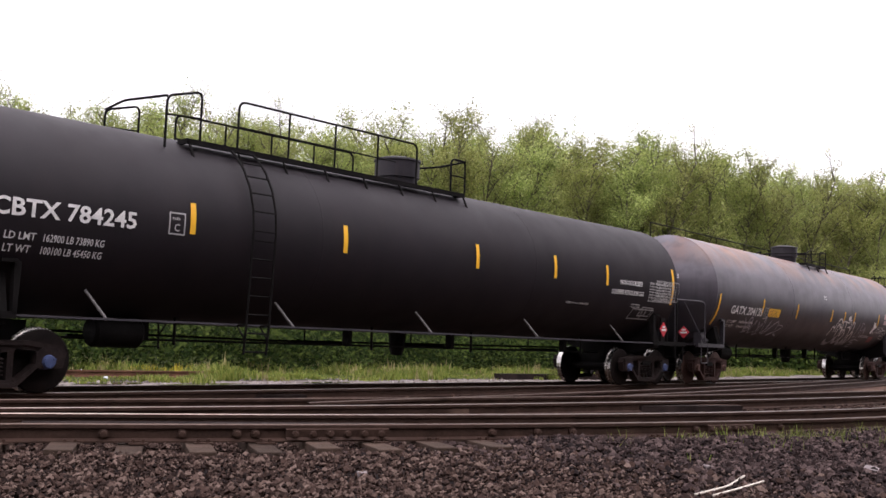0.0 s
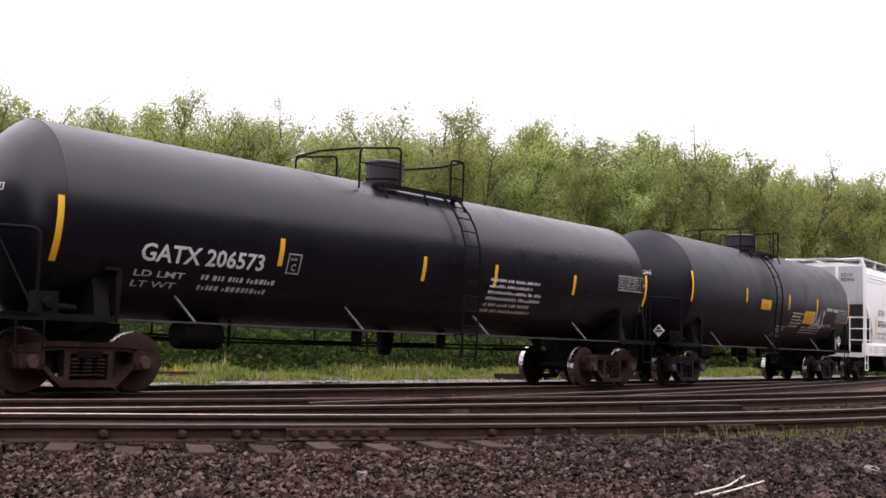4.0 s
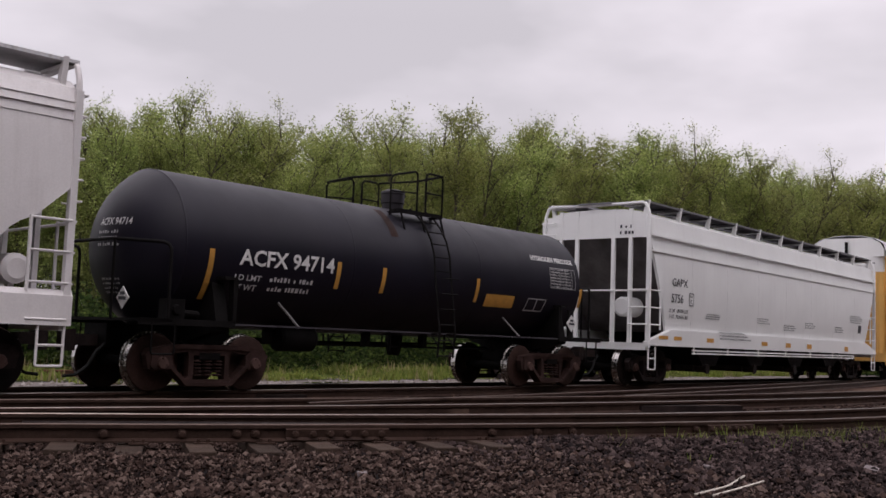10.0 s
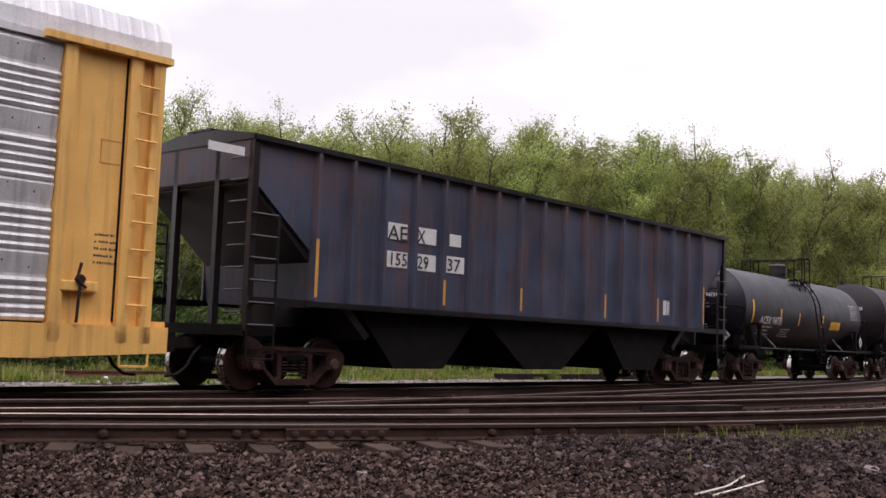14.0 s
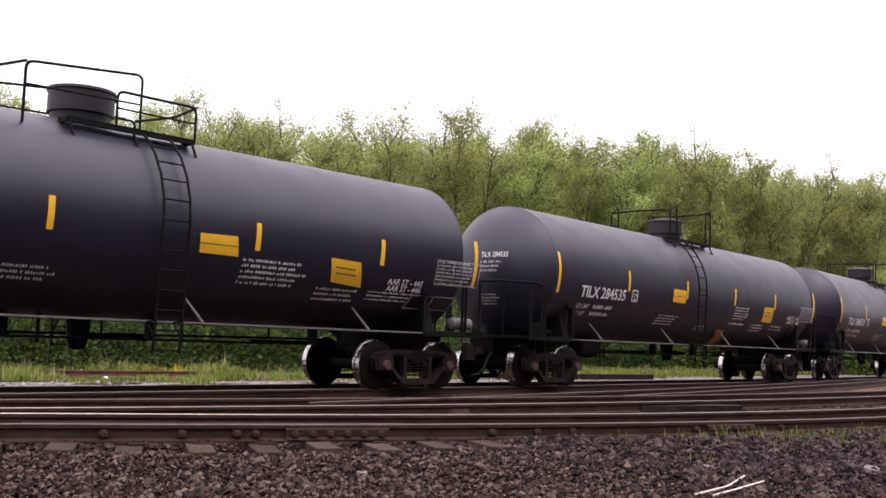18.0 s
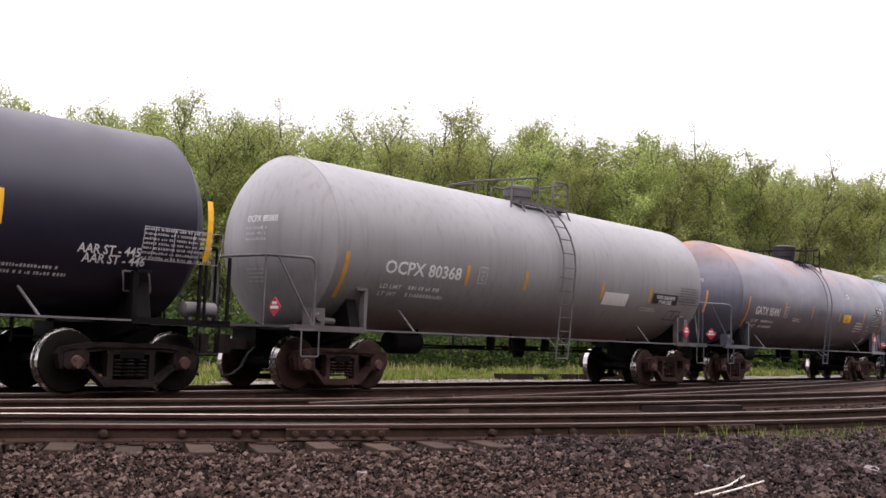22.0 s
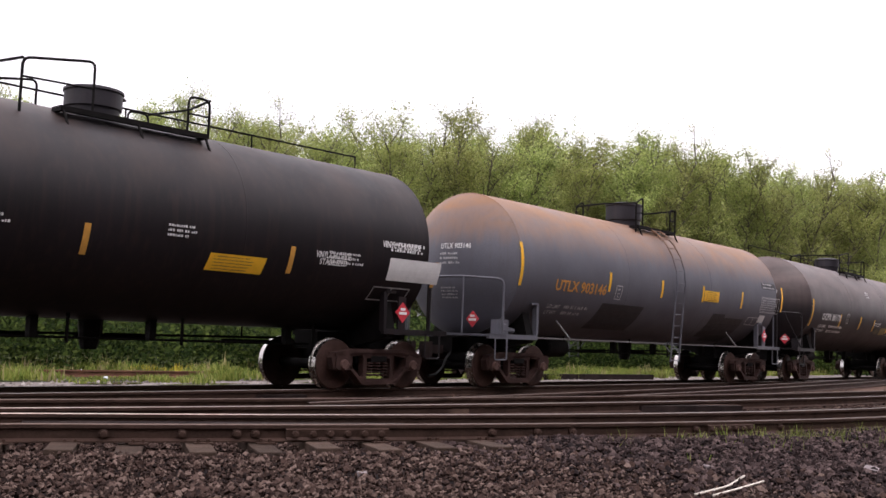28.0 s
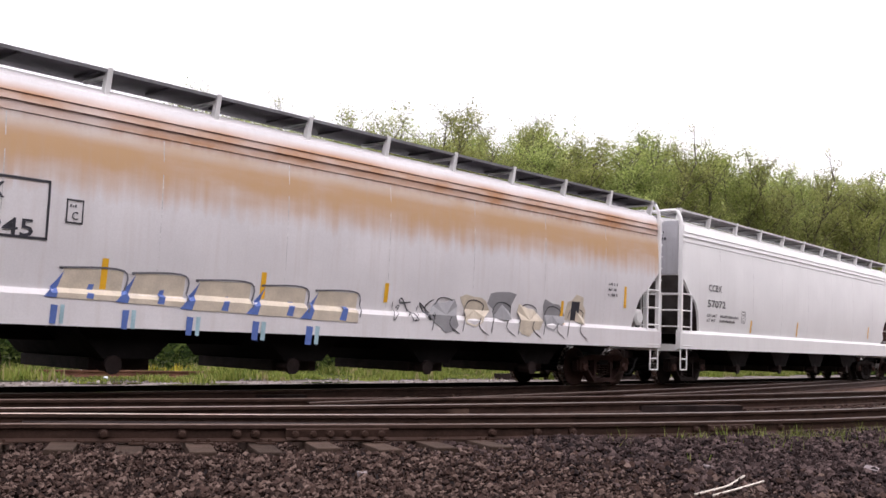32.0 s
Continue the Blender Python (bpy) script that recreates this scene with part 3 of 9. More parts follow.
def add_ring(bm, side, x0, x1, z0, z1, w, lift=0.009, shear=0.0):
    add_patch(bm, side, x0, x1, z0, z0 + w, lift, 2, 1)
    add_patch(bm, side, x0 + shear, x1 + shear, z1 - w, z1, lift, 2, 1)
    add_patch(bm, side, x0, x0 + w, z0, z1, lift, 1, 3, shear)
    add_patch(bm, side, x1 - w, x1, z0, z1, lift, 1, 3, shear)


def add_lines(bm, side, x, z, w, rows, pitch, thick, seed, lift=0.009):
    """Small writing that cannot be read: rows of short bars."""
    rnd = random.Random(seed)
    for k in range(rows):
        p = x
        end = x + w * rnd.uniform(0.75, 1.0)
        while p < end - 0.03:
            q = min(end, p + thick * rnd.uniform(0.35, 0.8))
            h = thick * rnd.choice((0.55, 0.8, 0.8, 0.8))
            add_patch(bm, side, p, q, z - k * pitch - thick * 0.9, z - k * pitch - thick * 0.9 + h, lift, 1, 1)
            p = q + thick * rnd.choice((0.25, 0.3, 0.35, 0.35, 0.9))


def add_stroke(bm, side, pts, w, lift=0.012, steps=6):
    """A sprayed line through points, smoothed."""
    P = [Vector((p[0], p[1])) for p in pts]
    full = []
    for i in range(len(P) - 1):
        a, b, c, d = P[max(i - 1, 0)], P[i], P[i + 1], P[min(i + 2, len(P) - 1)]
        for k in range(steps):
            t = k / steps
            full.append(0.5 * ((2 * b) + (c - a) * t + (2 * a - 5 * b + 4 * c - d) * t * t + (3 * b - a - 3 * c + d) * t ** 3))
    full.append(P[-1])
    rows = []
    for i, p in enumerate(full):
        d = (full[min(i + 1, len(full) - 1)] - full[max(i - 1, 0)])
        d = d.normalized() if d.length > 1e-6 else Vector((1, 0))
        s = Vector((-d.y, d.x)) * w / 2
        rows.append((bm.verts.new(side.place(p.x + s.x, p.y + s.y, lift)), bm.verts.new(side.place(p.x - s.x, p.y - s.y, lift))))
    for (a, b), (c, d) in zip(rows, rows[1:]):
        bm.faces.new((a, b, d, c))


def add_blob(bm, side, x, z, w, h, lift=0.008, n=18, wob=0.08, seed=1):
    rnd = random.Random(seed)
    ph = rnd.uniform(0, 6)
    c = bm.verts.new(side.place(x, z, lift))
    ring = []
    for k in range(n):
        q = 2 * math.pi * k / n
        r = 1 + wob * math.sin(3 * q + ph) + wob * 0.6 * math.sin(5 * q + 2 * ph)
        s = lambda v: math.copysign(abs(v) ** 0.7, v)
        ring.append(bm.verts.new(side.place(x + w / 2 * r * s(math.cos(q)), z + h / 2 * r * s(math.sin(q)), lift)))
    for k in range(n):
        bm.faces.new((c, ring[k], ring[(k + 1) % n]))


def add_shape(bm, side, pts, lift=0.012, steps=4):
    """A filled sprayed shape inside a smooth closed outline."""
    P = [Vector((p[0], p[1])) for p in pts]
    n = len(P)
    ring = []
    for i in range(n):
        a, b, c, d = P[i - 1], P[i], P[(i + 1) % n], P[(i + 2) % n]
        for k in range(steps):
            t = k / steps
            q = 0.5 * ((2 * b) + (c - a) * t + (2 * a - 5 * b + 4 * c - d) * t * t + (3 * b - a - 3 * c + d) * t ** 3)
            ring.append(bm.verts.new(side.place(q.x, q.y, lift)))
    bmesh.ops.triangulate(bm, faces=[bm.faces.new(ring)])


def add_quad(bm, side, pts, lift=0.009, n=6):
    """A plate between four corners, laid on the surface."""
    a, b, c, d = [Vector(p) for p in pts]
    grid = []
    for j in range(n + 1):
        lo, hi = a.lerp(d, j / n), b.lerp(c, j / n)
        grid.append([bm.verts.new(side.place(*lo.lerp(hi, i / 2), lift)) for i in range(3)])
    for r0, r1 in zip(grid, grid[1:]):
        for i in range(2):
            bm.faces.new((r0[i], r0[i + 1], r1[i + 1], r1[i]))


def sprayed(car, side, paint, lines, w, lift=0.014, name="spray_tag"):
    return mark(name, car, paint, lambda bm: [add_stroke(bm, side, p, w, lift + 0.0004 * k) for k, p in enumerate(lines)])


def mark(name, parent, mat, fill, label=""):
    bm = bmesh.new()
    fill(bm)
    ob = part(name, bm, mat, parent, label)
    return tagged(ob, kind="stuff") if name in ("small_lettering", "plate_print", "data_stencil") else ob


# ---------------------------------------------------------------- trucks and couplers, built once
def truck_meshes(mat, tag):
    outline = [(-1.12, 0.37), (-1.17, 0.58), (-1.08, 0.68), (-0.62, 0.75), (0.62, 0.75), (1.08, 0.68), (1.17, 0.58), (1.12, 0.37), (0.98, 0.35), (0.72, 0.38), (0.44, 0.1), (-0.44, 0.1), (-0.72, 0.38), (-0.98, 0.35)]
    windows = [[(-0.78, 0.5), (-0.74, 0.6), (-0.42, 0.64), (-0.39, 0.58), (-0.39, 0.25), (-0.46, 0.2)], [(0.39, 0.25), (0.39, 0.58), (0.42, 0.64), (0.74, 0.6), (0.78, 0.5), (0.46, 0.2)], [(-0.3, 0.2), (-0.3, 0.58), (0.3, 0.58), (0.3, 0.2)]]
    bm = bmesh.new()
    edges = []
    for loop in [outline] + windows:
        v = [bm.verts.new((x, -0.07, z)) for x, z in loop]
        edges += [bm.edges.new((v[i], v[(i + 1) % len(v)])) for i in range(len(v))]
    faces = [f for f in bmesh.ops.triangle_fill(bm, edges=edges, use_beauty=True)["geom"] if isinstance(f, bmesh.types.BMFace)]
    top = bmesh.ops.extrude_face_region(bm, geom=faces)
    bmesh.ops.translate(bm, vec=(0, 0.14, 0), verts=[g for g in top["geom"] if isinstance(g, bmesh.types.BMVert)])
    bmesh.ops.recalc_face_normals(bm, faces=bm.faces[:])
    # raised flanges along the top and the slanted legs, on both faces
    for y0, y1 in ((-0.1, -0.065), (0.065, 0.1)):
        for a, b, w in (((-1.1, 0.64), (-0.6, 0.71), 0.035), ((-0.62, 0.71), (0.62, 0.71), 0.03), ((0.6, 0.71), (1.1, 0.64), 0.035), ((-0.74, 0.42), (-0.42, 0.13), 0.03), ((-0.44, 0.13), (0.44, 0.13), 0.03), ((0.42, 0.13), (0.74, 0.42), 0.03)):
            d = Vector((b[0] - a[0], b[1] - a[1])).normalized()
            s = Vector((-d.y, d.x)) * w
            prism(bm, [(a[0] + s.x, a[1] + s.y), (a[0] - s.x, a[1] - s.y), (b[0] - s.x, b[1] - s.y), (b[0] + s.x, b[1] + s.y)], "y", y0, y1)
    for x in (-0.89, 0.89):
        prism(bm, [(x - 0.19, 0.4), (x - 0.19, 0.58), (x - 0.11, 0.65), (x + 0.11, 0.65), (x + 0.19, 0.58), (x + 0.19, 0.4), (x + 0.14, 0.36), (x - 0.14, 0.36)], "y", -0.1, 0.1)
    frame_me = finish("side_frame", bm, mat)
    bm = bmesh.new()
    for turn in range(5):
        z = 0.25 + turn * 0.055
        lathe(bm, [(z, 0.055), (z + 0.012, 0.085), (z + 0.026, 0.085), (z + 0.038, 0.055)], 8, "z")
    spring_me = finish("spring", bm, mat)
    bm = bmesh.new()
    prism(bm, [(-1.08, 0.52), (-1.08, 0.62), (-0.45, 0.8), (0.45, 0.8), (1.08, 0.62), (1.08, 0.52), (0.4, 0.42), (-0.4, 0.42)], "x", -0.2, 0.2)
    lathe(bm, [(0.8, 0.2), (0.9, 0.2)], 12, "z")
    bolster_me = finish("bolster", bm, UNDER)
    bm = bmesh.new()
    for x in (-0.42, 0.42):
        box(bm, x - 0.05, x + 0.05, -0.75, 0.75, 0.32, 0.4)
        for y in (-0.78, 0.78):
            box(bm, x * 1.02 - 0.06, x * 1.02 + 0.06, y - 0.05, y + 0.05, 0.3, 0.6)
    brake_me = finish("brake_beam", bm, UNDER)
    return frame_me, spring_me, bolster_me, brake_me


def wheel_meshes():
    bm = bmesh.new()
    lathe(bm, [(-0.085, 0.30), (-0.085, 0.43), (-0.075, 0.455), (0.05, 0.46), (0.055, 0.485), (0.085, 0.485), (0.085, 0.43), (0.04, 0.40), (0.015, 0.3), (0.045, 0.18), (0.09, 0.16), (0.09, 0.1), (-0.09, 0.1), (-0.09, 0.16), (-0.03, 0.2), (-0.045, 0.3), (-0.06, 0.4)], 32, "y")
    disc = finish("wheel", bm, WHEEL)
    for p in disc.polygons:
        p.use_smooth = True
    rusty = disc.copy()
    rusty.materials[0] = WHEEL_RUST
    bm = bmesh.new()
    ring = []
    for a, r in ((-0.07, 0.4585), (0.048, 0.4635), (0.052, 0.488), (0.082, 0.4885)):
        ring.append([bm.verts.new((r * math.cos(q), a, r * math.sin(q))) for q in [2 * math.pi * k / 32 for k in range(32)]])
    for r0, r1 in zip(ring, ring[1:]):
        for k in range(32):
            bm.faces.new((r0[k], r0[(k + 1) % 32], r1[(k + 1) % 32], r1[k]))
    bmesh.ops.recalc_face_normals(bm, faces=bm.faces[:])
    tread = finish("tread", bm, TREAD)
    bm = bmesh.new()
    lathe(bm, [(-1.08, 0.07), (-0.8, 0.075), (-0.78, 0.09), (-0.3, 0.08), (0.3, 0.08), (0.78, 0.09), (0.8, 0.075), (1.08, 0.07)], 12, "y")
    axle = finish("axle", bm, UNDER)
    caps = []
    for m in (CAP_RUST, CAP_BLUE, TRUCK, CAP_GOLD):
        bm = bmesh.new()
        lathe(bm, [(-1.15, 0.05), (-1.145, 0.085), (-1.11, 0.1), (-1.08, 0.105), (-0.9, 0.12)], 16, "y")
        for k in range(3):
            q = 2 * math.pi * k / 3
            lathe(bm, [(-1.165, 0.022), (-1.13, 0.022)], 6, "y", (0.07 * math.cos(q), 0, 0.07 * math.sin(q)))
        caps.append(finish("bearing_cap", bm, m))
    return {"grimy": disc, "rusty": rusty}, tread, axle, caps


TRUCKS = {"grimy": truck_meshes(TRUCK, "grimy"), "rusty": truck_meshes(TRUCK_RUST, "rusty")}
DISCS, TREAD_ME, AXLE, CAPS = wheel_meshes()
WHEELSETS = []


def running_gear(car, left, right, look_of="grimy", cap=0):
    """Two trucks and four wheelsets under a car, truck centres at x = left and right."""
    side_me, spring_me, bolster_me, brake_me = TRUCKS[look_of]
    for x in (left, right):
        t = part("truck", bolster_me, None, car)
        t.location = (x, 0, 0)
        for y in (-1.0, 1.0):
            f = part("side_frame", side_me, None, t)
            f.location.y = y
            for dx in (-0.2, 0.0, 0.2):
                part("spring", spring_me, None, t).location = (dx, y, 0)
        part("brake_beam", brake_me, None, t)
        for dx in (-0.89, 0.89):
            w = part("wheelset", AXLE, None, car)
            w.location = (x + dx, 0, 0.457)
            for turn in (0, 180):
                a = part("wheel", DISCS[look_of], None, w)
                a.matrix_basis = pose(0, -0.755 if not turn else 0.755, 0, 0, 0, turn)
                b = part("tread", TREAD_ME, None, w)
                b.matrix_basis = a.matrix_basis.copy()
                c = part("bearing_cap", CAPS[cap], None, w)
                c.matrix_basis = pose(0, 0, 0, 0, 0, turn)
            WHEELSETS.append((car, w, x + dx))


def coupler_mesh():
    bm = bmesh.new()
    box(bm, -0.75, 0.2, -0.09, 0.09, 0.68, 0.86)
    prism(bm, [(-0.75, -0.12), (-0.9, -0.17), (-1.02, -0.16), (-1.03, -0.06), (-0.9, 0.0), (-0.93, 0.1), (-0.75, 0.14)], "z", 0.6, 0.93)
    return finish("coupler", bm, TRUCK)


def hose_mesh():
    pts = [(-0.35, -0.3, 0.72), (-0.5, -0.3, 0.6), (-0.62, -0.3, 0.38), (-0.8, -0.28, 0.24), (-1.0, -0.26, 0.22)]
    return finish("air_hose", tubes([rounded(pts, 0.05)], 0.028, 6), HOSE)


COUPLER, AIR_HOSE = coupler_mesh(), hose_mesh()


def draw_gear(car, x0, x1):
    for x, turn in ((x0, 0), (x1, 180)):
        for name, me in (("coupler", COUPLER), ("air_hose", AIR_HOSE)):
            part(name, me, None, car).matrix_basis = pose(x + (0.36 if not turn else -0.36), 0, 0, 0, 0, turn)


# ---------------------------------------------------------------- the cars
BLACKS = (BLACK, BLACK_MATTE, BLACK_GLOSS, BLACK_BLUE)
DARKS = BLACKS + (BROWN_BLACK, BROWN_DUSTY_LIT, GREY_BLACK, GREY_RUST, GREY_BIGRUST)
CARS = []


def car_root(name, left, right, label, category):
    """An empty at the rail under the car's middle; left and right: where its truck centres stand on the track at the start."""
    ob = tagged(new(name), label, category, group="cars of the freight train")
    CARS.append((ob, left, right))
    return ob


def tank_car(left, right, label, paint, gear="grimy", cap=0, top=4.27, belly=1.08, dome=0.0, dome_r=0.62, dome_h=0.55, walk_to=(-0.6, 2.2), ladder=1.05,
             rail_high=0.75, top_pipe=None, fittings=True, steel=None, under=True, bracket=True, tip=1.4, rail_style="hoop", side_rail=True, hoop=0.6, placard=None, code="", runs=(0.5, 0.4), hi_end=1.0, placard_at=(0.24, 1.45, 0.19)):
    half = (right - left) / 2
    car = car_root("tank_car", left, right, label, "tank car")
    r = (top - belly) / 2
    zc, L = top - r, half + tip
    seam = L - 0.7
    steel = steel or (UNDER if paint in BLACKS else paint)
    dome_r, dome_h = dome_r * 0.82, dome_h * 1.25
    # shell with bulged heads
    prof = [(-L + 1.4 * (1 - math.cos(q)), r * math.sin(q) / 0.866) for q in [radians(60) * k / 12 for k in range(1, 13)]]
    prof = [(-L, 0.03)] + prof
    body = [(x, r) for x in np.linspace(-seam, seam, 7)[1:-1]]
    bm = bmesh.new()
    lathe(bm, prof + body + [(-x, q) for x, q in prof[::-1]], 48, "x", (0, 0, zc))
    tank = part("tank", bm, paint, car, smooth=0.21)
    # weld seams round the shell
    for x in (-seam, -seam / 3, seam / 3, seam):
        bm = bmesh.new()
        lathe(bm, [(x - 0.016, r - 0.01), (x - 0.007, r + 0.003), (x + 0.007, r + 0.003), (x + 0.016, r - 0.01)], 48, "x", (0, 0, zc))
        part("weld_seam", bm, paint, tank, smooth=True)
    for s in (-1, 1):
        e, c = s * (half + 1.42), s * half
        bm = bmesh.new()
        box(bm, min(c - s * 0.9, e), max(c - s * 0.9, e), -0.33, 0.33, 0.72, 1.04)
        part("stub_sill", bm, UNDER, car)
        bm = bmesh.new()
        prism(bm, [(-1.35, 0.98), (-1.35, 1.12), (-1.18, 1.75), (-0.9, zc - r + 0.36), (0.9, zc - r + 0.36), (1.18, 1.75), (1.35, 1.12), (1.35, 0.98), (0.5, 0.8), (-0.5, 0.8)], "x", c - 0.12, c + 0.12)
        part("body_bolster", bm, UNDER, car)
        # end platform with its railing
        x0, x1 = sorted((s * (half + 1.5), c - s * 0.22))
        bm = bmesh.new()
        for y in (-1.4, 1.32):
            box(bm, x0, x1, y, y + 0.08, 1.04, 1.14)
        xe = s * (half + 1.5)
        box(bm, min(xe, xe - s * 0.55), max(xe, xe - s * 0.55), -1.4, 1.4, 1.085, 1.13)
        part("end_platform", bm, steel, car)
        px, pe = s * (half + 1.02), s * (half + 1.62)
        pts = rounded([(px, -1.37, 1.1), (px, -1.37, 2.3), (pe, -0.75, 2.33), (pe, 0.75, 2.33), (px, 1.37, 2.3), (px, 1.37, 1.1)], 0.16)
        part("end_railing", tubes([pts], 0.027, 8), steel, car)
        for y in (-0.75, 0.75):
            part("railing_post", tubes([[(pe, y, 1.12), (pe, y, 2.32)]], 0.022, 6), steel, car)
        for y in (-1, 1):
            if rail_style == "brace":
                part("brace", tubes([[(s * (half + 1.5), y * 0.95, 2.3), (px + s * 0.02, y * 1.36, 1.15)]], 0.022, 6), steel, car)
            if rail_style == "posts":
                for dx, h in ((1.45, 2.15), (0.92, 2.1)):
                    part("grab_post", tubes([[(s * (half + dx), y * 1.37, 1.1), (s * (half + dx), y * 1.37, h)]], 0.032, 8), steel, car)
        if placard:
            bm = bmesh.new()
            x = s * (half + placard_at[0]) if s > 0 else s * (half + 1.58)
            q, z = (placard_at[2], placard_at[1]) if s > 0 else (0.17, 1.43)
            if s > 0:
                prism(bm, [(x - q, z), (x, z - q), (x + q, z), (x, z + q)], "y", -1.42, -1.405)
            else:
                prism(bm, [(-1.0 - q, z), (-1.0, z - q), (-1.0 + q, z), (-1.0, z + q)], "x", x - 0.008, x + 0.008)
            pl = part("placard", bm, placard, car, "diamond hazard placard")
            bm = bmesh.new()
            for k, w in ((-0.015, 0.1), (0.06, 0.06)):
                if s > 0:
                    box(bm, x - w, x + w, -1.427, -1.42, z + k - 0.02, z + k + 0.03)
                else:
                    box(bm, x - 0.015, x - 0.008, -1.0 - w, -1.0 + w, z + k - 0.02, z + k + 0.03)
            part("placard_print", bm, STENCIL if placard is PLACARD_RED else STENCIL_DARK, pl)
            if s > 0:
                part("placard_holder", block(x - 0.1, x + 0.1, -1.4, -1.36, 1.12, 1.75), steel, car)
        # upright bracket beside the truck and stirrup step
        if bracket:
            for y in (-1, 1):
                bm = bmesh.new()
                bx = c - s * 0.2
                prism(bm, [(bx - 0.03, 1.1), (bx + 0.03, 1.1), (bx + 0.05 - s * 0.0, 1.82), (bx - 0.05, 1.82)], "y", y * 1.4, y * 1.28)
                box(bm, min(bx, bx + s * 0.24), max(bx, bx + s * 0.24), min(y * 1.2, y * 1.42), max(y * 1.2, y * 1.42), 1.8, 1.85)
                part("bracket", bm, steel, car)
        for y in (-1.4, 1.4):
            xs = s * (half + 1.1)
            bm = tubes([rounded([(xs - 0.2, y, 1.08), (xs - 0.2, y, 0.6), (xs + 0.2, y, 0.6), (xs + 0.2, y, 1.08)], 0.05)], 0.016, 6)
            part("stirrup_step", bm, steel, car)
    # side running rails with slanted struts
    if side_rail:
        for y in (-1, 1):
            bm = bmesh.new()
            box(bm, -half + 0.22, half - 0.22, min(y * 1.32, y * 1.38), max(y * 1.32, y * 1.38), 1.075, 1.105)
            part("side_rail", bm, SIDE_PIPE if paint is BLACK_BLUE or paint not in BLACKS else SIDE_DARK, car)
            n = max(3, int((2 * half - 1) / 3.0))
            for k in range(n):
                x = -half + 1.6 + (2 * half - 3.2) * k / (n - 1)
                if ladder is not None and abs(x - ladder) < 0.5:
                    continue
                z = 1.5
                part("strut", tubes([[(x - 0.22, y * (math.sqrt(max(0.1, r * r - (zc - z) ** 2)) + 0.02), z), (x, y * 1.35, 1.08)]], 0.024, 6), SIDE_PIPE, car)
    # ladders
    if ladder is not None:
        for y in (-1, 1):
            def on(z, lift):
                q = min(1.0, max(-1.0, (z - zc) / r))
                return y * ((r + lift) * math.sqrt(max(0, 1 - q * q)) if z > zc else r + lift)
            rails = []
            for dx in (-0.23, 0.23):
                pts = [(ladder + dx, y * 1.56, 0.62), (ladder + dx, y * 1.6, 1.1), (ladder + dx, y * (r + 0.13), zc)]
                pts += [(ladder + dx, y * (r + 0.13) * math.cos(q), zc + (r + 0.13) * math.sin(q)) for q in [radians(a) for a in (12, 25, 38, 50, 62)]]
                rails.append(pts)
            bm = tubes(rails, 0.022, 6)
            z = 0.66
            while z < zc:
                yy = y * (1.56 + 0.08 * (z - 0.66) / (zc - 0.66))
                tube(bm, [(ladder - 0.23, yy, z), (ladder + 0.23, yy, z)], 0.014, 5)
                z += 0.3
            for a in range(0, 62, 11):
                q = radians(a)
                p = (y * (r + 0.13) * math.cos(q), zc + (r + 0.13) * math.sin(q))
                tube(bm, [(ladder - 0.23, *p), (ladder + 0.23, *p)], 0.014, 5)
            for dx in (-0.23, 0.23):
                tube(bm, [(ladder + dx, y * 1.36, 1.08), (ladder + dx * 1.0, y * 1.58, 0.85)], 0.016, 5)
                tube(bm, [(ladder + dx, y * 1.36, 1.08), (ladder + dx, y * 1.6, 1.1)], 0.016, 5)
            part("ladder", bm, steel, car)
    # manway housing, walkway and railings on top
    bm = bmesh.new()
    lathe(bm, [(top - 0.12, dome_r * 0.9), (top + 0.12, dome_r * 0.92), (top + 0.14, dome_r), (top + dome_h - 0.06, dome_r), (top + dome_h - 0.04, dome_r * 1.05), (top + dome_h, dome_r * 1.03), (top + dome_h + 0.05, dome_r * 0.6)], 20, "z", (dome, 0, 0))
    dm = part("manway_housing", bm, HOUSING if paint in DARKS else steel, car, smooth=0.4)
    bm = tubes([rounded([(dome + dome_r, -0.1, top + dome_h - 0.05), (dome + dome_r + 0.12, 0, top + dome_h - 0.05), (dome + dome_r, 0.1, top + dome_h - 0.05)], 0.04)], 0.02, 5)
    part("latch", bm, steel, dm)
    w0, w1 = walk_to
    deck = top - 0.1
    bm = bmesh.new()
    for y in (-0.95, 0.65):
        for k in range(3):
            box(bm, w0, w1, y + 0.1 * k, y + 0.1 * k + 0.08, deck - 0.04, deck)
        box(bm, w0, w1, y, y + 0.03, deck - 0.08, deck - 0.04)
    for x in (w0, w1 - 0.06):
        box(bm, x, x + 0.06, -0.95, 0.95, deck - 0.08, deck - 0.04)
    n = max(2, int((w1 - w0) / 0.9))
    for k in range(n + 1):
        x = w0 + 0.05 + (w1 - w0 - 0.1) * k / n
        for y in (-0.93, 0.93):
            tube(bm, [(x, y, deck - 0.06), (x + 0.04, y * 1.1, zc + math.sqrt(r * r - (0.93 * 1.1) ** 2) - 0.02)], 0.022, 5)
    part("walkway", bm, UNDER if paint in DARKS else steel, car)
    hi, low_hi = deck + rail_high, deck + rail_high * hi_end
    rail_mat = UNDER if paint in DARKS else steel
    for y in (-0.93, 0.93):
        a, b = w0 - hoop, w0 + runs[0]
        bm = tubes([rounded([(a, y, deck - 0.02 if hoop < 0.1 else zc + r * 0.8), (a, y, hi - 0.18), (b, y, hi), (b, y, deck - 0.02)], 0.12)], 0.022, 6)
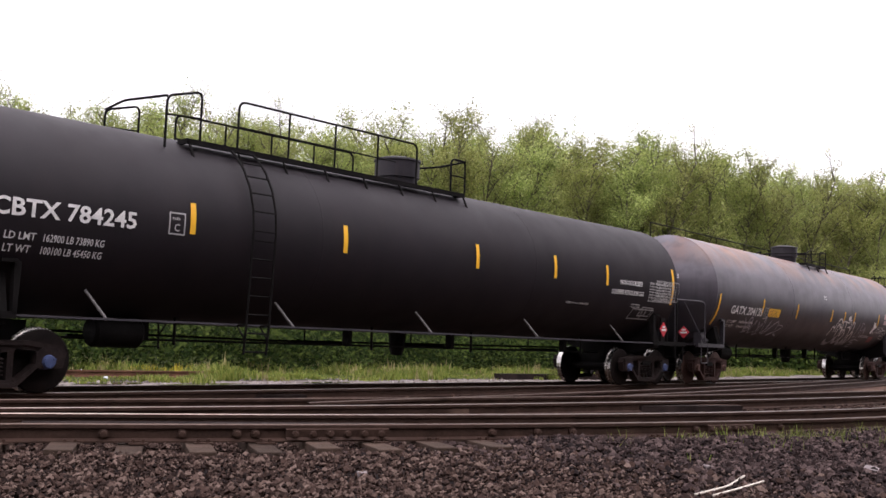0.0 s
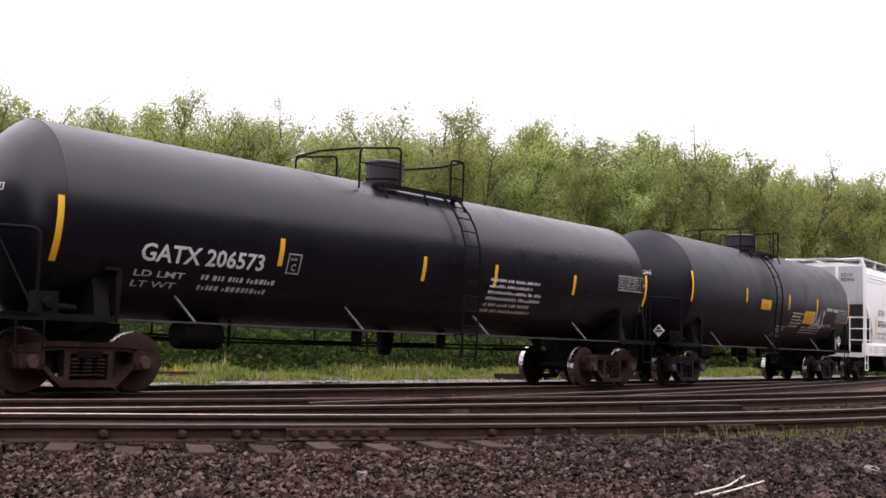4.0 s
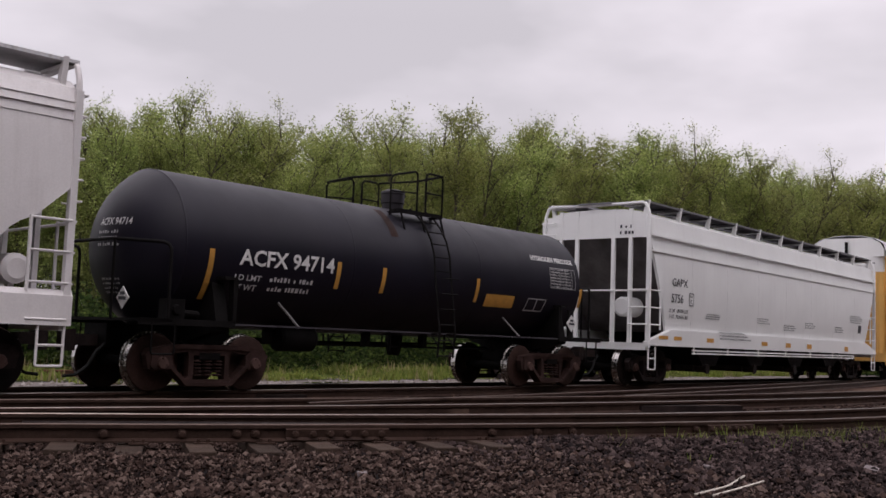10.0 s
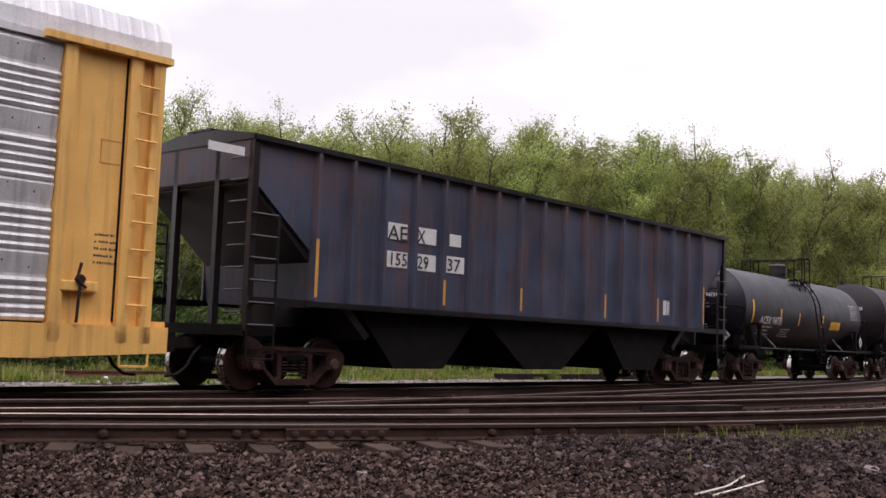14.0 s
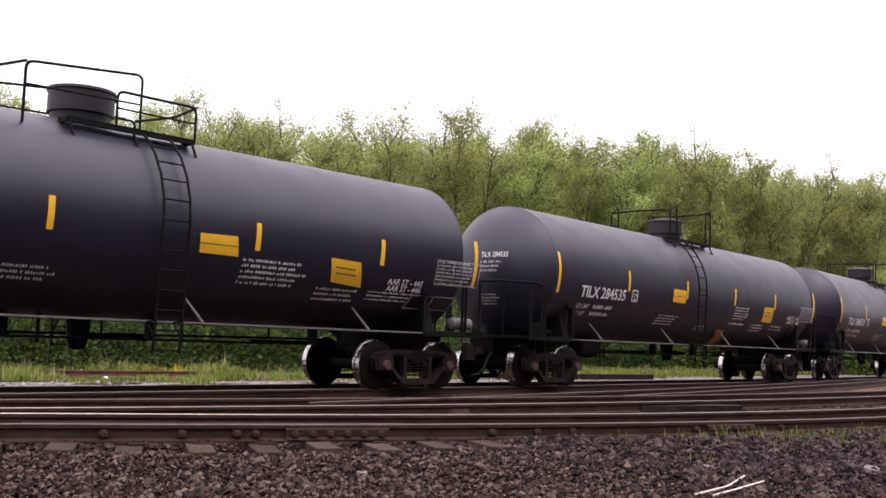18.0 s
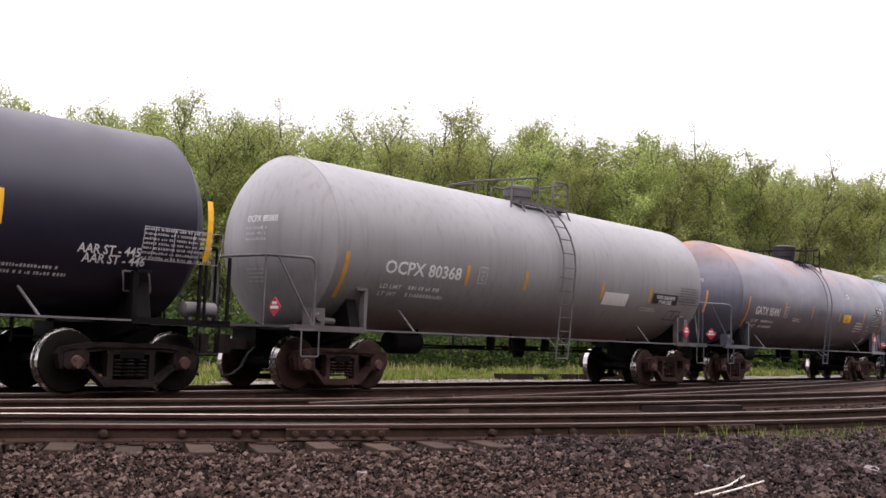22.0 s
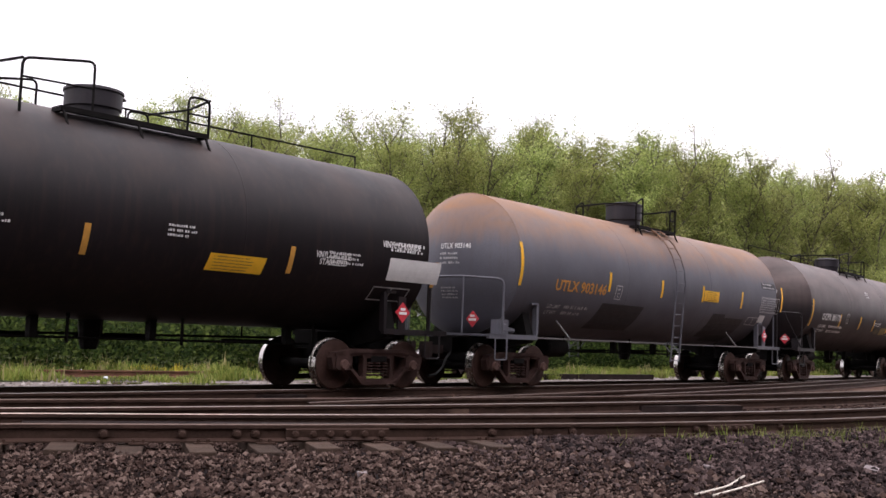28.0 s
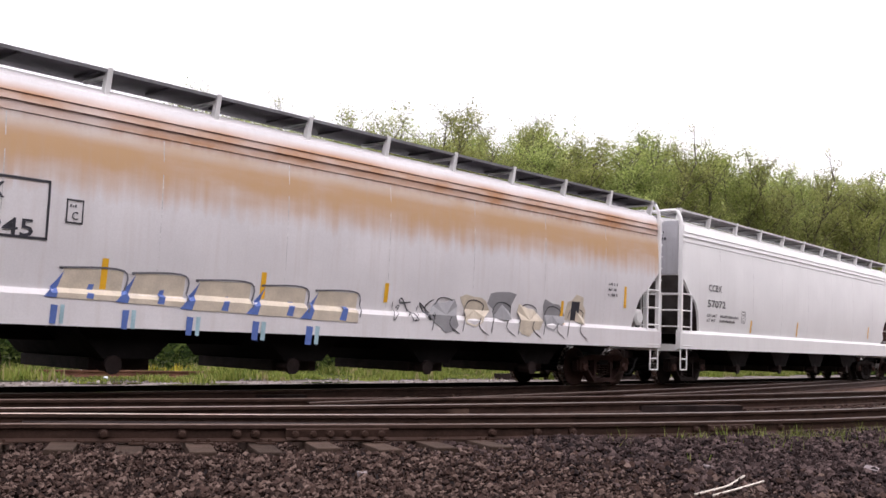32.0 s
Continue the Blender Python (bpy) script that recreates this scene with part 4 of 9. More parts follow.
        tube(bm, [(a, y, deck + rail_high * 0.4), (b, y, deck + rail_high * 0.45)], 0.016, 5)
        part("top_railing", bm, rail_mat, car)
        a, b = w1, w1 - runs[1]
        bm = tubes([rounded([(a, y, deck - 0.02), (a, y, low_hi), (b, y, low_hi), (b, y, deck - 0.02)], 0.12)], 0.022, 6)
        tube(bm, [(a, y, deck + rail_high * hi_end * 0.5), (b, y, deck + rail_high * hi_end * 0.5)], 0.016, 5)
        part("top_railing", bm, rail_mat, car)
        if w1 - w0 > 4:
            a, b = w0 + 1.0, w1 - 1.5
            bm = bmesh.new()
            for k in range(1, 4):
                x = a + (b - a) * k / 4
                tube(bm, [(x, y, deck - 0.02), (x, y, hi)], 0.02, 5)
            tube(bm, rounded([(a, y, deck), (a, y, hi), (b, y, hi), (b, y, deck)], 0.15), 0.022, 6)
            tube(bm, [(a, y, deck + rail_high * 0.45), (b - 0.6, y, deck + rail_high * 0.45)], 0.016, 5)
            part("long_railing", bm, rail_mat, car)
    for x, d, z in ((w0 - hoop, -0.2, hi - 0.18), (w1, 0.2, low_hi)):
        part("end_hoop", tubes([rounded([(x, -0.93, z), (x + d, 0, z), (x, 0.93, z)], 0.15)], 0.022, 6), rail_mat, car)
    if top_pipe:
        a, b = top_pipe
        bm = bmesh.new()
        tube(bm, [(a, 0.5, top + 0.38), (b, 0.5, top + 0.38)], 0.018, 6)
        n = int((b - a) / 2.2)
        for k in range(n + 1):
            x = a + (b - a) * k / n
            tube(bm, [(x, 0.5, top - 0.08), (x, 0.5, top + 0.38)], 0.016, 5)
        part("top_handrail", bm, UNDER, car)
    # under the tank: outlet, brake gear
    if under:
        bm = bmesh.new()
        lathe(bm, [(0.62, 0.12), (0.75, 0.16), (zc - r + 0.1, 0.2)], 12, "z", (dome + 0.2, 0, 0))
        part("bottom_outlet", bm, UNDER, car, smooth=0.5)
        bm = bmesh.new()
        lathe(bm, [(-half + 1.9, 0.2), (-half + 1.95, 0.24), (-half + 2.7, 0.24), (-half + 2.75, 0.2)], 12, "x", (0, -0.35, 0.9))
        part("air_reservoir", bm, UNDER, car, smooth=0.6)
        bm = tubes([[(-half + 1, 0.45, 0.9), (-half * 0.3, 0.45, 0.84), (half - 1, 0.45, 0.9)], [(-half + 1, -0.2, 0.8), (half - 1, -0.2, 0.8)]], 0.022, 5)
        for f in (-0.72, -0.2, 0.15, 0.64):
            tube(bm, [(half * f, 0.45, 0.87), (half * f, 0.45, zc - r + 0.1)], 0.02, 5)
            box(bm, half * f + 0.4, half * f + 0.52, -0.35, -0.2, 0.78, zc - r + 0.06)
            tube(bm, [(half * f + 0.9, -0.5, 0.72), (half * f + 0.9, -0.5, zc - r + 0.1)], 0.03, 5)
            tube(bm, [(half * f - 0.6, 0.2, 0.82), (half * f + 0.8, 0.2, 0.82)], 0.035, 6)
        part("brake_rod", bm, UNDER, car)
    if fittings:
        bm = bmesh.new()
        box(bm, -half - 0.95, -half - 0.62, -1.22, -1.0, 1.14, 1.45)
        tube(bm, [(-half - 0.6, -1.1, 1.24), (-half - 0.3, -1.1, 1.22)], 0.06, 8)
        lathe(bm, [(-1.27, 0.07), (-1.22, 0.09)], 10, "y", (-half - 0.78, 0, 1.28))
        part("brake_valve", bm, steel, car)
        bm = bmesh.new()
        lathe(bm, [(half + 1.62, 0.02), (half + 1.63, 0.04), (half + 1.66, 0.04)], 8, "x", (0, 0.9, 2.2))
        for k in range(16):
            q0, q1 = 2 * math.pi * k / 16, 2 * math.pi * (k + 1) / 16
            tube(bm, [(half + 1.64, 0.9 + 0.27 * math.cos(q0), 2.2 + 0.27 * math.sin(q0)), (half + 1.64, 0.9 + 0.27 * math.cos(q1), 2.2 + 0.27 * math.sin(q1))], 0.016, 5)
        for k in range(4):
            q = math.pi / 2 * k
            tube(bm, [(half + 1.64, 0.9, 2.2), (half + 1.64, 0.9 + 0.27 * math.cos(q), 2.2 + 0.27 * math.sin(q))], 0.012, 5)
        part("hand_brake_wheel", bm, UNDER, car)
        if rail_style == "posts":
            bm = bmesh.new()
            lathe(bm, [(half + 0.72, 0.06), (half + 0.75, 0.12), (half + 1.3, 0.12), (half + 1.33, 0.06)], 14, "x", (0, -1.2, 1.3))
            for x in (half + 0.85, half + 1.2):
                box(bm, x - 0.03, x + 0.03, -1.26, -1.14, 1.1, 1.25)
            part("end_reservoir", bm, SIDE_PIPE, car, "small grey air cylinder", smooth=0.6)
        part("hand_brake_post", block(half + 1.5, half + 1.6, 0.8, 1.0, 1.1, 2.4), UNDER, car)
    # writing on the head that faces forward
    if code:
        ink = STENCIL if paint not in (GREY_BLUE,) else STENCIL_DIM
        face = head_side(-L, r / 0.866, zc, 1.4)
        bm = bmesh.new()
        add_text(bm, face, code, -0.1, zc + 0.28, 0.12, 0.01, 1.0, 0.8, 0.02)
        part("head_lettering", bm, ink, car, "white stencilled lettering")
        bm = bmesh.new()
        add_lines(bm, face, -0.1, zc + 0.2, 0.6, 3, 0.1, 0.06, len(code) + int(left), 0.02)
        tagged(part("small_lettering", bm, STENCIL_DIM, car), kind="stuff")
        bm = bmesh.new()
        add_lines(bm, face, -0.1, zc - 0.55, 0.5, 4, 0.07, 0.04, 5 + int(left), 0.02)
        tagged(part("small_lettering", bm, STENCIL_DIM, car), kind="stuff")
    running_gear(car, -half, half, gear, cap)
    draw_gear(car, -half - 1.42, half + 1.42)
    return car, tank_side(r, zc), half, L


def hopper_section(z_low, w=1.6, top=4.2, crown=4.46, step=True):
    """Right half of a covered hopper's cross-section from the lower edge up to the crown."""
    pts = [(w - 0.06, 1.4), (w, 2.0), (w + 0.015, 2.7), (w, 3.4), (w - 0.045, 3.82)]
    if step:
        pts += [(w - 0.03, 3.83), (w - 0.05, 3.96), (w - 0.02, 3.97), (w - 0.05, 4.08), (w - 0.03, 4.09)]
    pts += [(w - 0.12, top), (w - 0.3, crown - 0.1), (w - 0.75, crown - 0.03), (0.0, crown)]
    return pts


def hopper_car(left, right, label, paint, end_paint=None, gear="grimy", cap=0, over=1.45, bays=4, gapx=False, walk_mat=None, top=4.3, crown=4.53, chute=None):
    half = (right - left) / 2
    car = car_root("covered_hopper_car", left, right, label, "hopper car")
    L = half + over
    end_paint = end_paint or paint
    # body: cross-sections along the car; the lower edge rises to the ends over the trucks
    def low(x):
        d = L - 0.08 - abs(x)
        if gapx:
            return max(1.38, 3.78 - d * 2.3)
        if d < 0.5:
            return 2.91 - d * 0.92
        if d < 1.2:
            return 2.45 - 0.45 * (d - 0.5) - ((d - 0.5) / 0.7) ** 4 * 0.68
        return 1.38
    def sheet(x):
        """Height of the slope sheet inside, from the end wall down to the first bay."""
        d = L - 0.08 - abs(x)
        return max(1.39, (3.74 - d * 1.02) if gapx else (2.9 - d * 0.74))
    xs = [L - 0.08 - d for d in (0, 0.25, 0.5, 0.7, 0.85, 0.95, 1.03, 1.09, 1.14, 1.18, 1.2, 1.4, 1.8, 2.1, 2.4)]
    xs = [-x for x in xs] + list(np.linspace(-L + 3.5, L - 3.5, 9)) + xs[::-1]
    base = hopper_section(1.4, top=top, crown=crown, step=not gapx)
    bm = bmesh.new()
    rings = []
    for x in xs:
        zl = low(x)
        side = []
        for (w, z), (w2, z2) in zip(base, base[1:] + [base[-1]]):
            if z < zl:
                f = min(1.0, max(0.0, (zl - z) / max(1e-6, z2 - z))) if z2 > zl else 1.0
                side.append((w + (w2 - w) * f, zl if z2 <= zl else max(zl, z)))
            else:
                side.append((w, z))
        w0, z0 = side[0]
        inner = [(w0 - 0.06, z0), (w0 - 0.07, max(z0, sheet(x)))]
        side = inner[::-1] + side
        ring = [bm.verts.new((x, -w, z)) for w, z in side] + [bm.verts.new((x, w, z)) for w, z in side[-2::-1]]
        rings.append(ring)
    n = len(rings[0])
    for a, b in zip(rings, rings[1:]):
        for k in range(n):
            q = (a[k], b[k], b[(k + 1) % n], a[(k + 1) % n])
            # inner faces over the trucks take the darker sheet: grime plus painted shade
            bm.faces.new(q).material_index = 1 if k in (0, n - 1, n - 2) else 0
    bm.faces.new(rings[0][::-1])
    bm.faces.new(rings[-1])
    bmesh.ops.recalc_face_normals(bm, faces=bm.faces[:])
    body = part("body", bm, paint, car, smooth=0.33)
    body.data.materials.append(GRIME_SHADE_GREY)
    for s in (-1, 1):
        part("end_wall", block(min(s * (L - 0.08), s * (L - 0.06)), max(s * (L - 0.08), s * (L - 0.06)), -1.5, 1.5, (3.76 if gapx else 2.93), crown - 0.16), END_GREY if not gapx else end_paint, car, "grey end wall")
    # hopper bays below
    inner = half - 1.35
    for k in range(bays):
        a, b = -inner + 2 * inner * k / bays + 0.06, -inner + 2 * inner * (k + 1) / bays - 0.06
        m = (a + b) / 2
        bm = bmesh.new()
        prism(bm, [(a + 0.3, 1.42), (b - 0.3, 1.42), (m + 0.42, 0.52), (m - 0.42, 0.52)], "y", -1.3, 1.3)
        bay = part("hopper_bay", bm, chute or UNDER, car)
        bm = bmesh.new()
        box(bm, m - 0.5, m + 0.5, -1.05, 1.05, 0.34, 0.52)
        tube(bm, [(m - 0.3, -1.05, 0.43), (m - 0.3, -1.35, 0.43)], 0.1, 10)
        tube(bm, [(m - 0.3, -1.34, 0.43), (m - 0.3, -1.4, 0.43)], 0.14, 10)
        part("outlet_gate", bm, TRUCK, bay)
    bm = bmesh.new()
    box(bm, -L + 0.3, L - 0.3, -0.33, 0.33, 0.75, 1.15)
    part("center_sill", bm, UNDER, car)
    # side sills
    for y in (-1, 1):
        bm = bmesh.new()
        prism(bm, [(y * 1.5, 0.97), (y * 1.635, 0.97), (y * 1.635, 1.38), (y * 1.58, 1.46), (y * 1.5, 1.46)], "x", -L, L) if not gapx else \
            prism(bm, [(-L, 1.02), (L, 1.02), (L, 1.12), (L - 1.25, 1.45), (-L + 1.25, 1.45), (-L, 1.12)], "y", y * 1.5, y * 1.635)
        part("side_sill", bm, paint, car)
        if gapx:
            bm = tubes([[(-half + 1.3, y * 1.6, 0.93), (half - 1.3, y * 1.6, 0.93)], [(-half + 1.3, y * 1.6, 0.85), (half - 1.3, y * 1.6, 0.85)]], 0.022, 6)
            for k in range(7):
                x = -half + 1.4 + (2 * half - 2.8) * k / 6
                tube(bm, [(x, y * 1.6, 0.82), (x, y * 1.6, 1.03)], 0.022, 6)
            part("side_pipe", bm, paint, car)
            for z in (3.4, 3.8):
                part("side_rib", block(-L + 0.1, L - 0.1, min(y * 1.57, y * 1.63), max(y * 1.57, y * 1.63), z, z + 0.045), paint, car)
    # end frames: posts, ladders, grabs, platform
    for s in (-1, 1):
        xe = s * (L - 0.03)
        for y in (-1.58, 1.58):
            bm = bmesh.new()
            box(bm, min(xe, xe - s * 0.1), max(xe, xe - s * 0.1), y - 0.05, y + 0.05, 0.97, top - 0.05)
            part("corner_post", bm, end_paint, car)
            bm = tubes([rounded([(xe - s * 0.05, y, top - 0.1), (xe - s * 0.05, y * 0.99, top + 0.1), (xe - s * 0.05, y * 0.92, crown + 0.13), (xe - s * 0.05, 0, crown + 0.11)], 0.1)], 0.045, 6)
            part("roof_hoop", bm, end_paint, car)
        for y in (-0.55, 0.55) if not gapx else (-1.05, -0.55, 0.55, 1.05):
            part("end_post", block(min(xe - s * 0.02, xe - s * 0.1), max(xe - s * 0.02, xe - s * 0.1), y - 0.05, y + 0.05, 1.06, crown - 0.02), end_paint, car)
        for y in (-1, 1):
            xl = xe - s * 0.62
            bm = tubes([[(xl, y * 1.62, 1.42), (xl, y * 1.62, 2.45)]], 0.026, 6)
            for z in (1.05, 1.55, 1.98, 2.42):
                tube(bm, [(xe - s * 0.05, y * 1.63, z), (xl, y * 1.63, z)], 0.019, 6)
            part("side_ladder", bm, end_paint, car)
            bm = tubes([[(xe + s * 0.02, y * 1.05, 1.08), (xe + s * 0.02, y * 1.05, 2.45)]], 0.024, 6)
            for z in (1.55, 1.98, 2.42):
                tube(bm, [(xe + s * 0.03, y * 1.05, z), (xe + s * 0.03, y * 1.58, z)], 0.019, 6)
            part("end_ladder", bm, end_paint, car)
            if y > 0 or s > 0:
                for k in range(6):
                    z = 2.7 + 0.3 * k
                    part("grab_iron", tubes([rounded([(xe - s * 0.02, y * 1.2, z), (xe + s * 0.08, y * 1.2, z), (xe + s * 0.08, y * 1.62, z), (xe - s * 0.02, y * 1.62, z)], 0.03)], 0.015, 5), end_paint, car)
        part("cross_rail", tubes([[(xe + s * 0.02, -1.58, 2.4), (xe + s * 0.02, 1.58, 2.4)]], 0.022, 6), end_paint, car)
        bm = bmesh.new()
        box(bm, min(xe, xe - s * 0.5), max(xe, xe - s * 0.5), -1.55, 1.55, 1.03, 1.08)
        box(bm, min(xe, xe - s * 0.1), max(xe, xe - s * 0.1), -1.55, 1.55, 0.9, 1.06)
        part("end_platform", bm, end_paint, car)
        for y in (-1.6, 1.6):
            bm = tubes([rounded([(xe - s * 0.05, y, 1.0), (xe - s * 0.05, y, 0.42), (xe - s * 0.42, y, 0.42), (xe - s * 0.42, y, 1.0)], 0.03), [(xe - s * 0.05, y, 0.7), (xe - s * 0.42, y, 0.7)]], 0.02, 6)
            part("stirrup_step", bm, end_paint, car)
    # brake reservoir at one end
    bm = bmesh.new()
    lathe(bm, [(-1.45, 0.14), (-1.4, 0.21), (-0.6, 0.21), (-0.55, 0.14)], 14, "y", (L - 0.72, 0, 1.72))
    for y in (-1.25, -0.75):
        box(bm, L - 0.76, L - 0.68, y - 0.04, y + 0.04, 1.06, 1.56)
    part("air_reservoir", bm, end_paint, car, smooth=0.6)
    if gapx:
        bm = bmesh.new()
        lathe(bm, [(-L + 0.2, 0.2), (-L + 0.25, 0.26), (-L + 0.9, 0.26), (-L + 0.95, 0.2)], 14, "x", (0, -0.75, 2.0))
        part("brake_cylinder", bm, end_paint, car, smooth=0.6)
    # roof walkways on brackets
    up = crown + 0.13
    for y in (-1, 1):
        bm = bmesh.new()
        box(bm, -L + 0.05, L - 0.05, min(y * 0.55, y * 1.45), max(y * 0.55, y * 1.45), up, up + 0.03)
        for k in range(int(2 * L / 1.2)):
            x = -L + 0.3 + 1.2 * k
            box(bm, x, x + 0.05, min(y * 0.78, y * 1.44), max(y * 0.78, y * 1.44), up - 0.035, up)
        walkway = part("roof_walkway", bm, WALK if walk_mat else WALK_PALE, car, "grey grating walkway")
        for q in (0.53, 1.45):
            part("edge_strip", block(-L + 0.05, L - 0.05, min(y * q, y * (q + 0.02)), max(y * q, y * (q + 0.02)), up + 0.0, up + 0.05), walk_mat or GALV, walkway)
        for k in range(11):
            x = -L + 0.25 + (2 * L - 0.5) * k / 10
            bm = bmesh.new()
            prism(bm, [(y * 1.3, crown - 0.2), (y * 1.42, crown - 0.25), (y * 1.49, up + 0.07), (y * 1.46, up + 0.07), (y * 1.4, up - 0.03), (y * 0.76, up - 0.03), (y * 0.76, up - 0.07), (y * 1.36, up - 0.07)], "x", x - 0.04, x + 0.04)
            part("walkway_bracket", bm, end_paint, car)
    for s in (-1, 1):
        part("roof_crossover", block(min(s * (L + 0.02), s * (L - 0.4)), max(s * (L + 0.02), s * (L - 0.4)), -0.5, 0.5, up, up + 0.04), walk_mat or GALV, car)
    bm = bmesh.new()
    for k in range(int(L * 2 / 2.0)):
        x = -L + 1.2 + 2.0 * k
        box(bm, x, x + 1.5, -0.4, 0.4, crown - 0.02, crown + 0.09)
    part("roof_hatch", bm, end_paint, car)
    running_gear(car, -half, half, gear, cap)
    draw_gear(car, -half - 1.42, half + 1.42)
    side = flat_side(lambda z: -1.637 if z < 1.46 else -float(np.interp(z, (1.4, 2.0, 2.7, 3.4, 3.82), (1.54, 1.6, 1.615, 1.6, 1.555))))
    for k in range(7):
        x = (k - 3) * (L - 1.6) / 3.4
        mark("weld_seam", car, SEAM, lambda bm: add_patch(bm, side, x - 0.007, x + 0.007, 1.48, 3.8, 0.002, 1, 8))
    return car, side, half, L


RIBS = 18


def rib_at(end, k):
    return -end + 1.42 + (2 * end - 2.84) * k / (RIBS - 1)


def ribbed_hopper(left, right, label, paint=None, trim=None):
    half = (right - left) / 2
    paint, trim = paint or BLUE_RUST, trim or BLACK_WORN
    car = car_root("ribbed_hopper_car", left, right, label, "hopper car")
    L = half + 1.5
    bm = bmesh.new()
    prism(bm, [(-L, 4.18), (L, 4.18), (L, 3.5), (L - 1.34, 2.4), (L - 1.42, 1.5), (-L + 1.42, 1.5), (-L + 1.34, 2.4), (-L, 3.5)], "y", -1.5, 1.5)
    part("body", bm, paint, car)
    bm = bmesh.new()
    prism(bm, [(-1.56, 4.12), (-1.56, 4.2), (-0.6, 4.36), (0.6, 4.36), (1.56, 4.2), (1.56, 4.12)], "x", -L - 0.02, L + 0.02)
    part("roof", bm, trim, car)
    for y in (-1, 1):
        for k in range(RIBS):
            x = rib_at(L, k)
            bm = bmesh.new()
            prism(bm, [(x - 0.07, y * 1.5), (x - 0.035, y * 1.6), (x + 0.035, y * 1.6), (x + 0.07, y * 1.5)], "z", 1.52, 4.12)
            part("side_post", bm, paint, car)
        part("side_sill", block(-L + 1.2, L - 1.2, min(y * 1.48, y * 1.62), max(y * 1.48, y * 1.62), 1.44, 1.54), trim, car)
        part("eave", block(-L, L, min(y * 1.5, y * 1.61), max(y * 1.5, y * 1.61), 4.1, 4.19), trim, car)
    for k, (a, b) in enumerate(((-half + 1.1, -half / 3), (-half / 3, half / 3), (half / 3, half - 1.1))):
        m = (a + b) / 2
        bm = bmesh.new()
        prism(bm, [(a + 0.05, 1.5), (b - 0.05, 1.5), (m + 0.7, 0.4), (m - 0.7, 0.4)], "y", -1.35, 1.35)
        part("hopper_bay", bm, UNDER, car)
    for s in (-1, 1):
        bm = bmesh.new()
        prism(bm, [(s * (L - 0.02), 3.4), (s * (L - 0.12), 3.5), (s * (L - 2.9), 1.0), (s * (L - 2.8), 0.9)], "y", -1.45, 1.45)
        part("slope_sheet", bm, trim, car)
        xe = s * (L + 0.0)
        for y in (-1.5, -0.6, 0.6, 1.5):
            part("end_post", block(min(xe, xe - s * 0.12), max(xe, xe - s * 0.12), y - 0.06, y + 0.06, 1.0, 4.15), trim, car)
        for y in (-1.6, 1.5):
            part("corner_sill", block(min(xe, xe - s * 1.3), max(xe, xe - s * 1.3), y, y + 0.1, 1.42, 1.55), trim, car)
        for y in (-1.6, 1.6):
            bm = bmesh.new()
            xl = xe - s * 0.55
            tube(bm, [(xl, y, 1.0), (xl, y, 2.9)], 0.03, 6)
            for k in range(6):
                tube(bm, [(xe, y, 1.1 + 0.36 * k), (xl, y, 1.1 + 0.36 * k)], 0.02, 5)
            tube(bm, rounded([(xe, y, 1.05), (xe, y, 0.55), (xl, y, 0.55), (xl, y, 1.05)], 0.03), 0.02, 5)
            part("ladder", bm, trim, car)
        for k in range(8):
            part("grab_iron", tubes([[(xe + s * 0.06, -1.5, 1.3 + 0.36 * k), (xe + s * 0.06, -1.05, 1.3 + 0.36 * k)]], 0.018, 5), trim, car)
        part("end_sill", block(min(xe, xe - s * 0.6), max(xe, xe - s * 0.6), -1.5, 1.5, 0.92, 1.1), UNDER, car)
    bm = bmesh.new()
    box(bm, -L + 0.2, L - 0.2, -0.33, 0.33, 0.75, 1.1)
    part("center_sill", bm, UNDER, car)
    bm = bmesh.new()
    for k in range(3):
        box(bm, -L, L, -0.35 + 0.25 * k, -0.15 + 0.25 * k, 4.38, 4.42)
    part("roof_walkway", bm, trim, car)
    running_gear(car, -half, half, "rusty", 0)
    draw_gear(car, -half - 1.42, half + 1.42)
    return car, flat_side(lambda z: -1.505), half, L


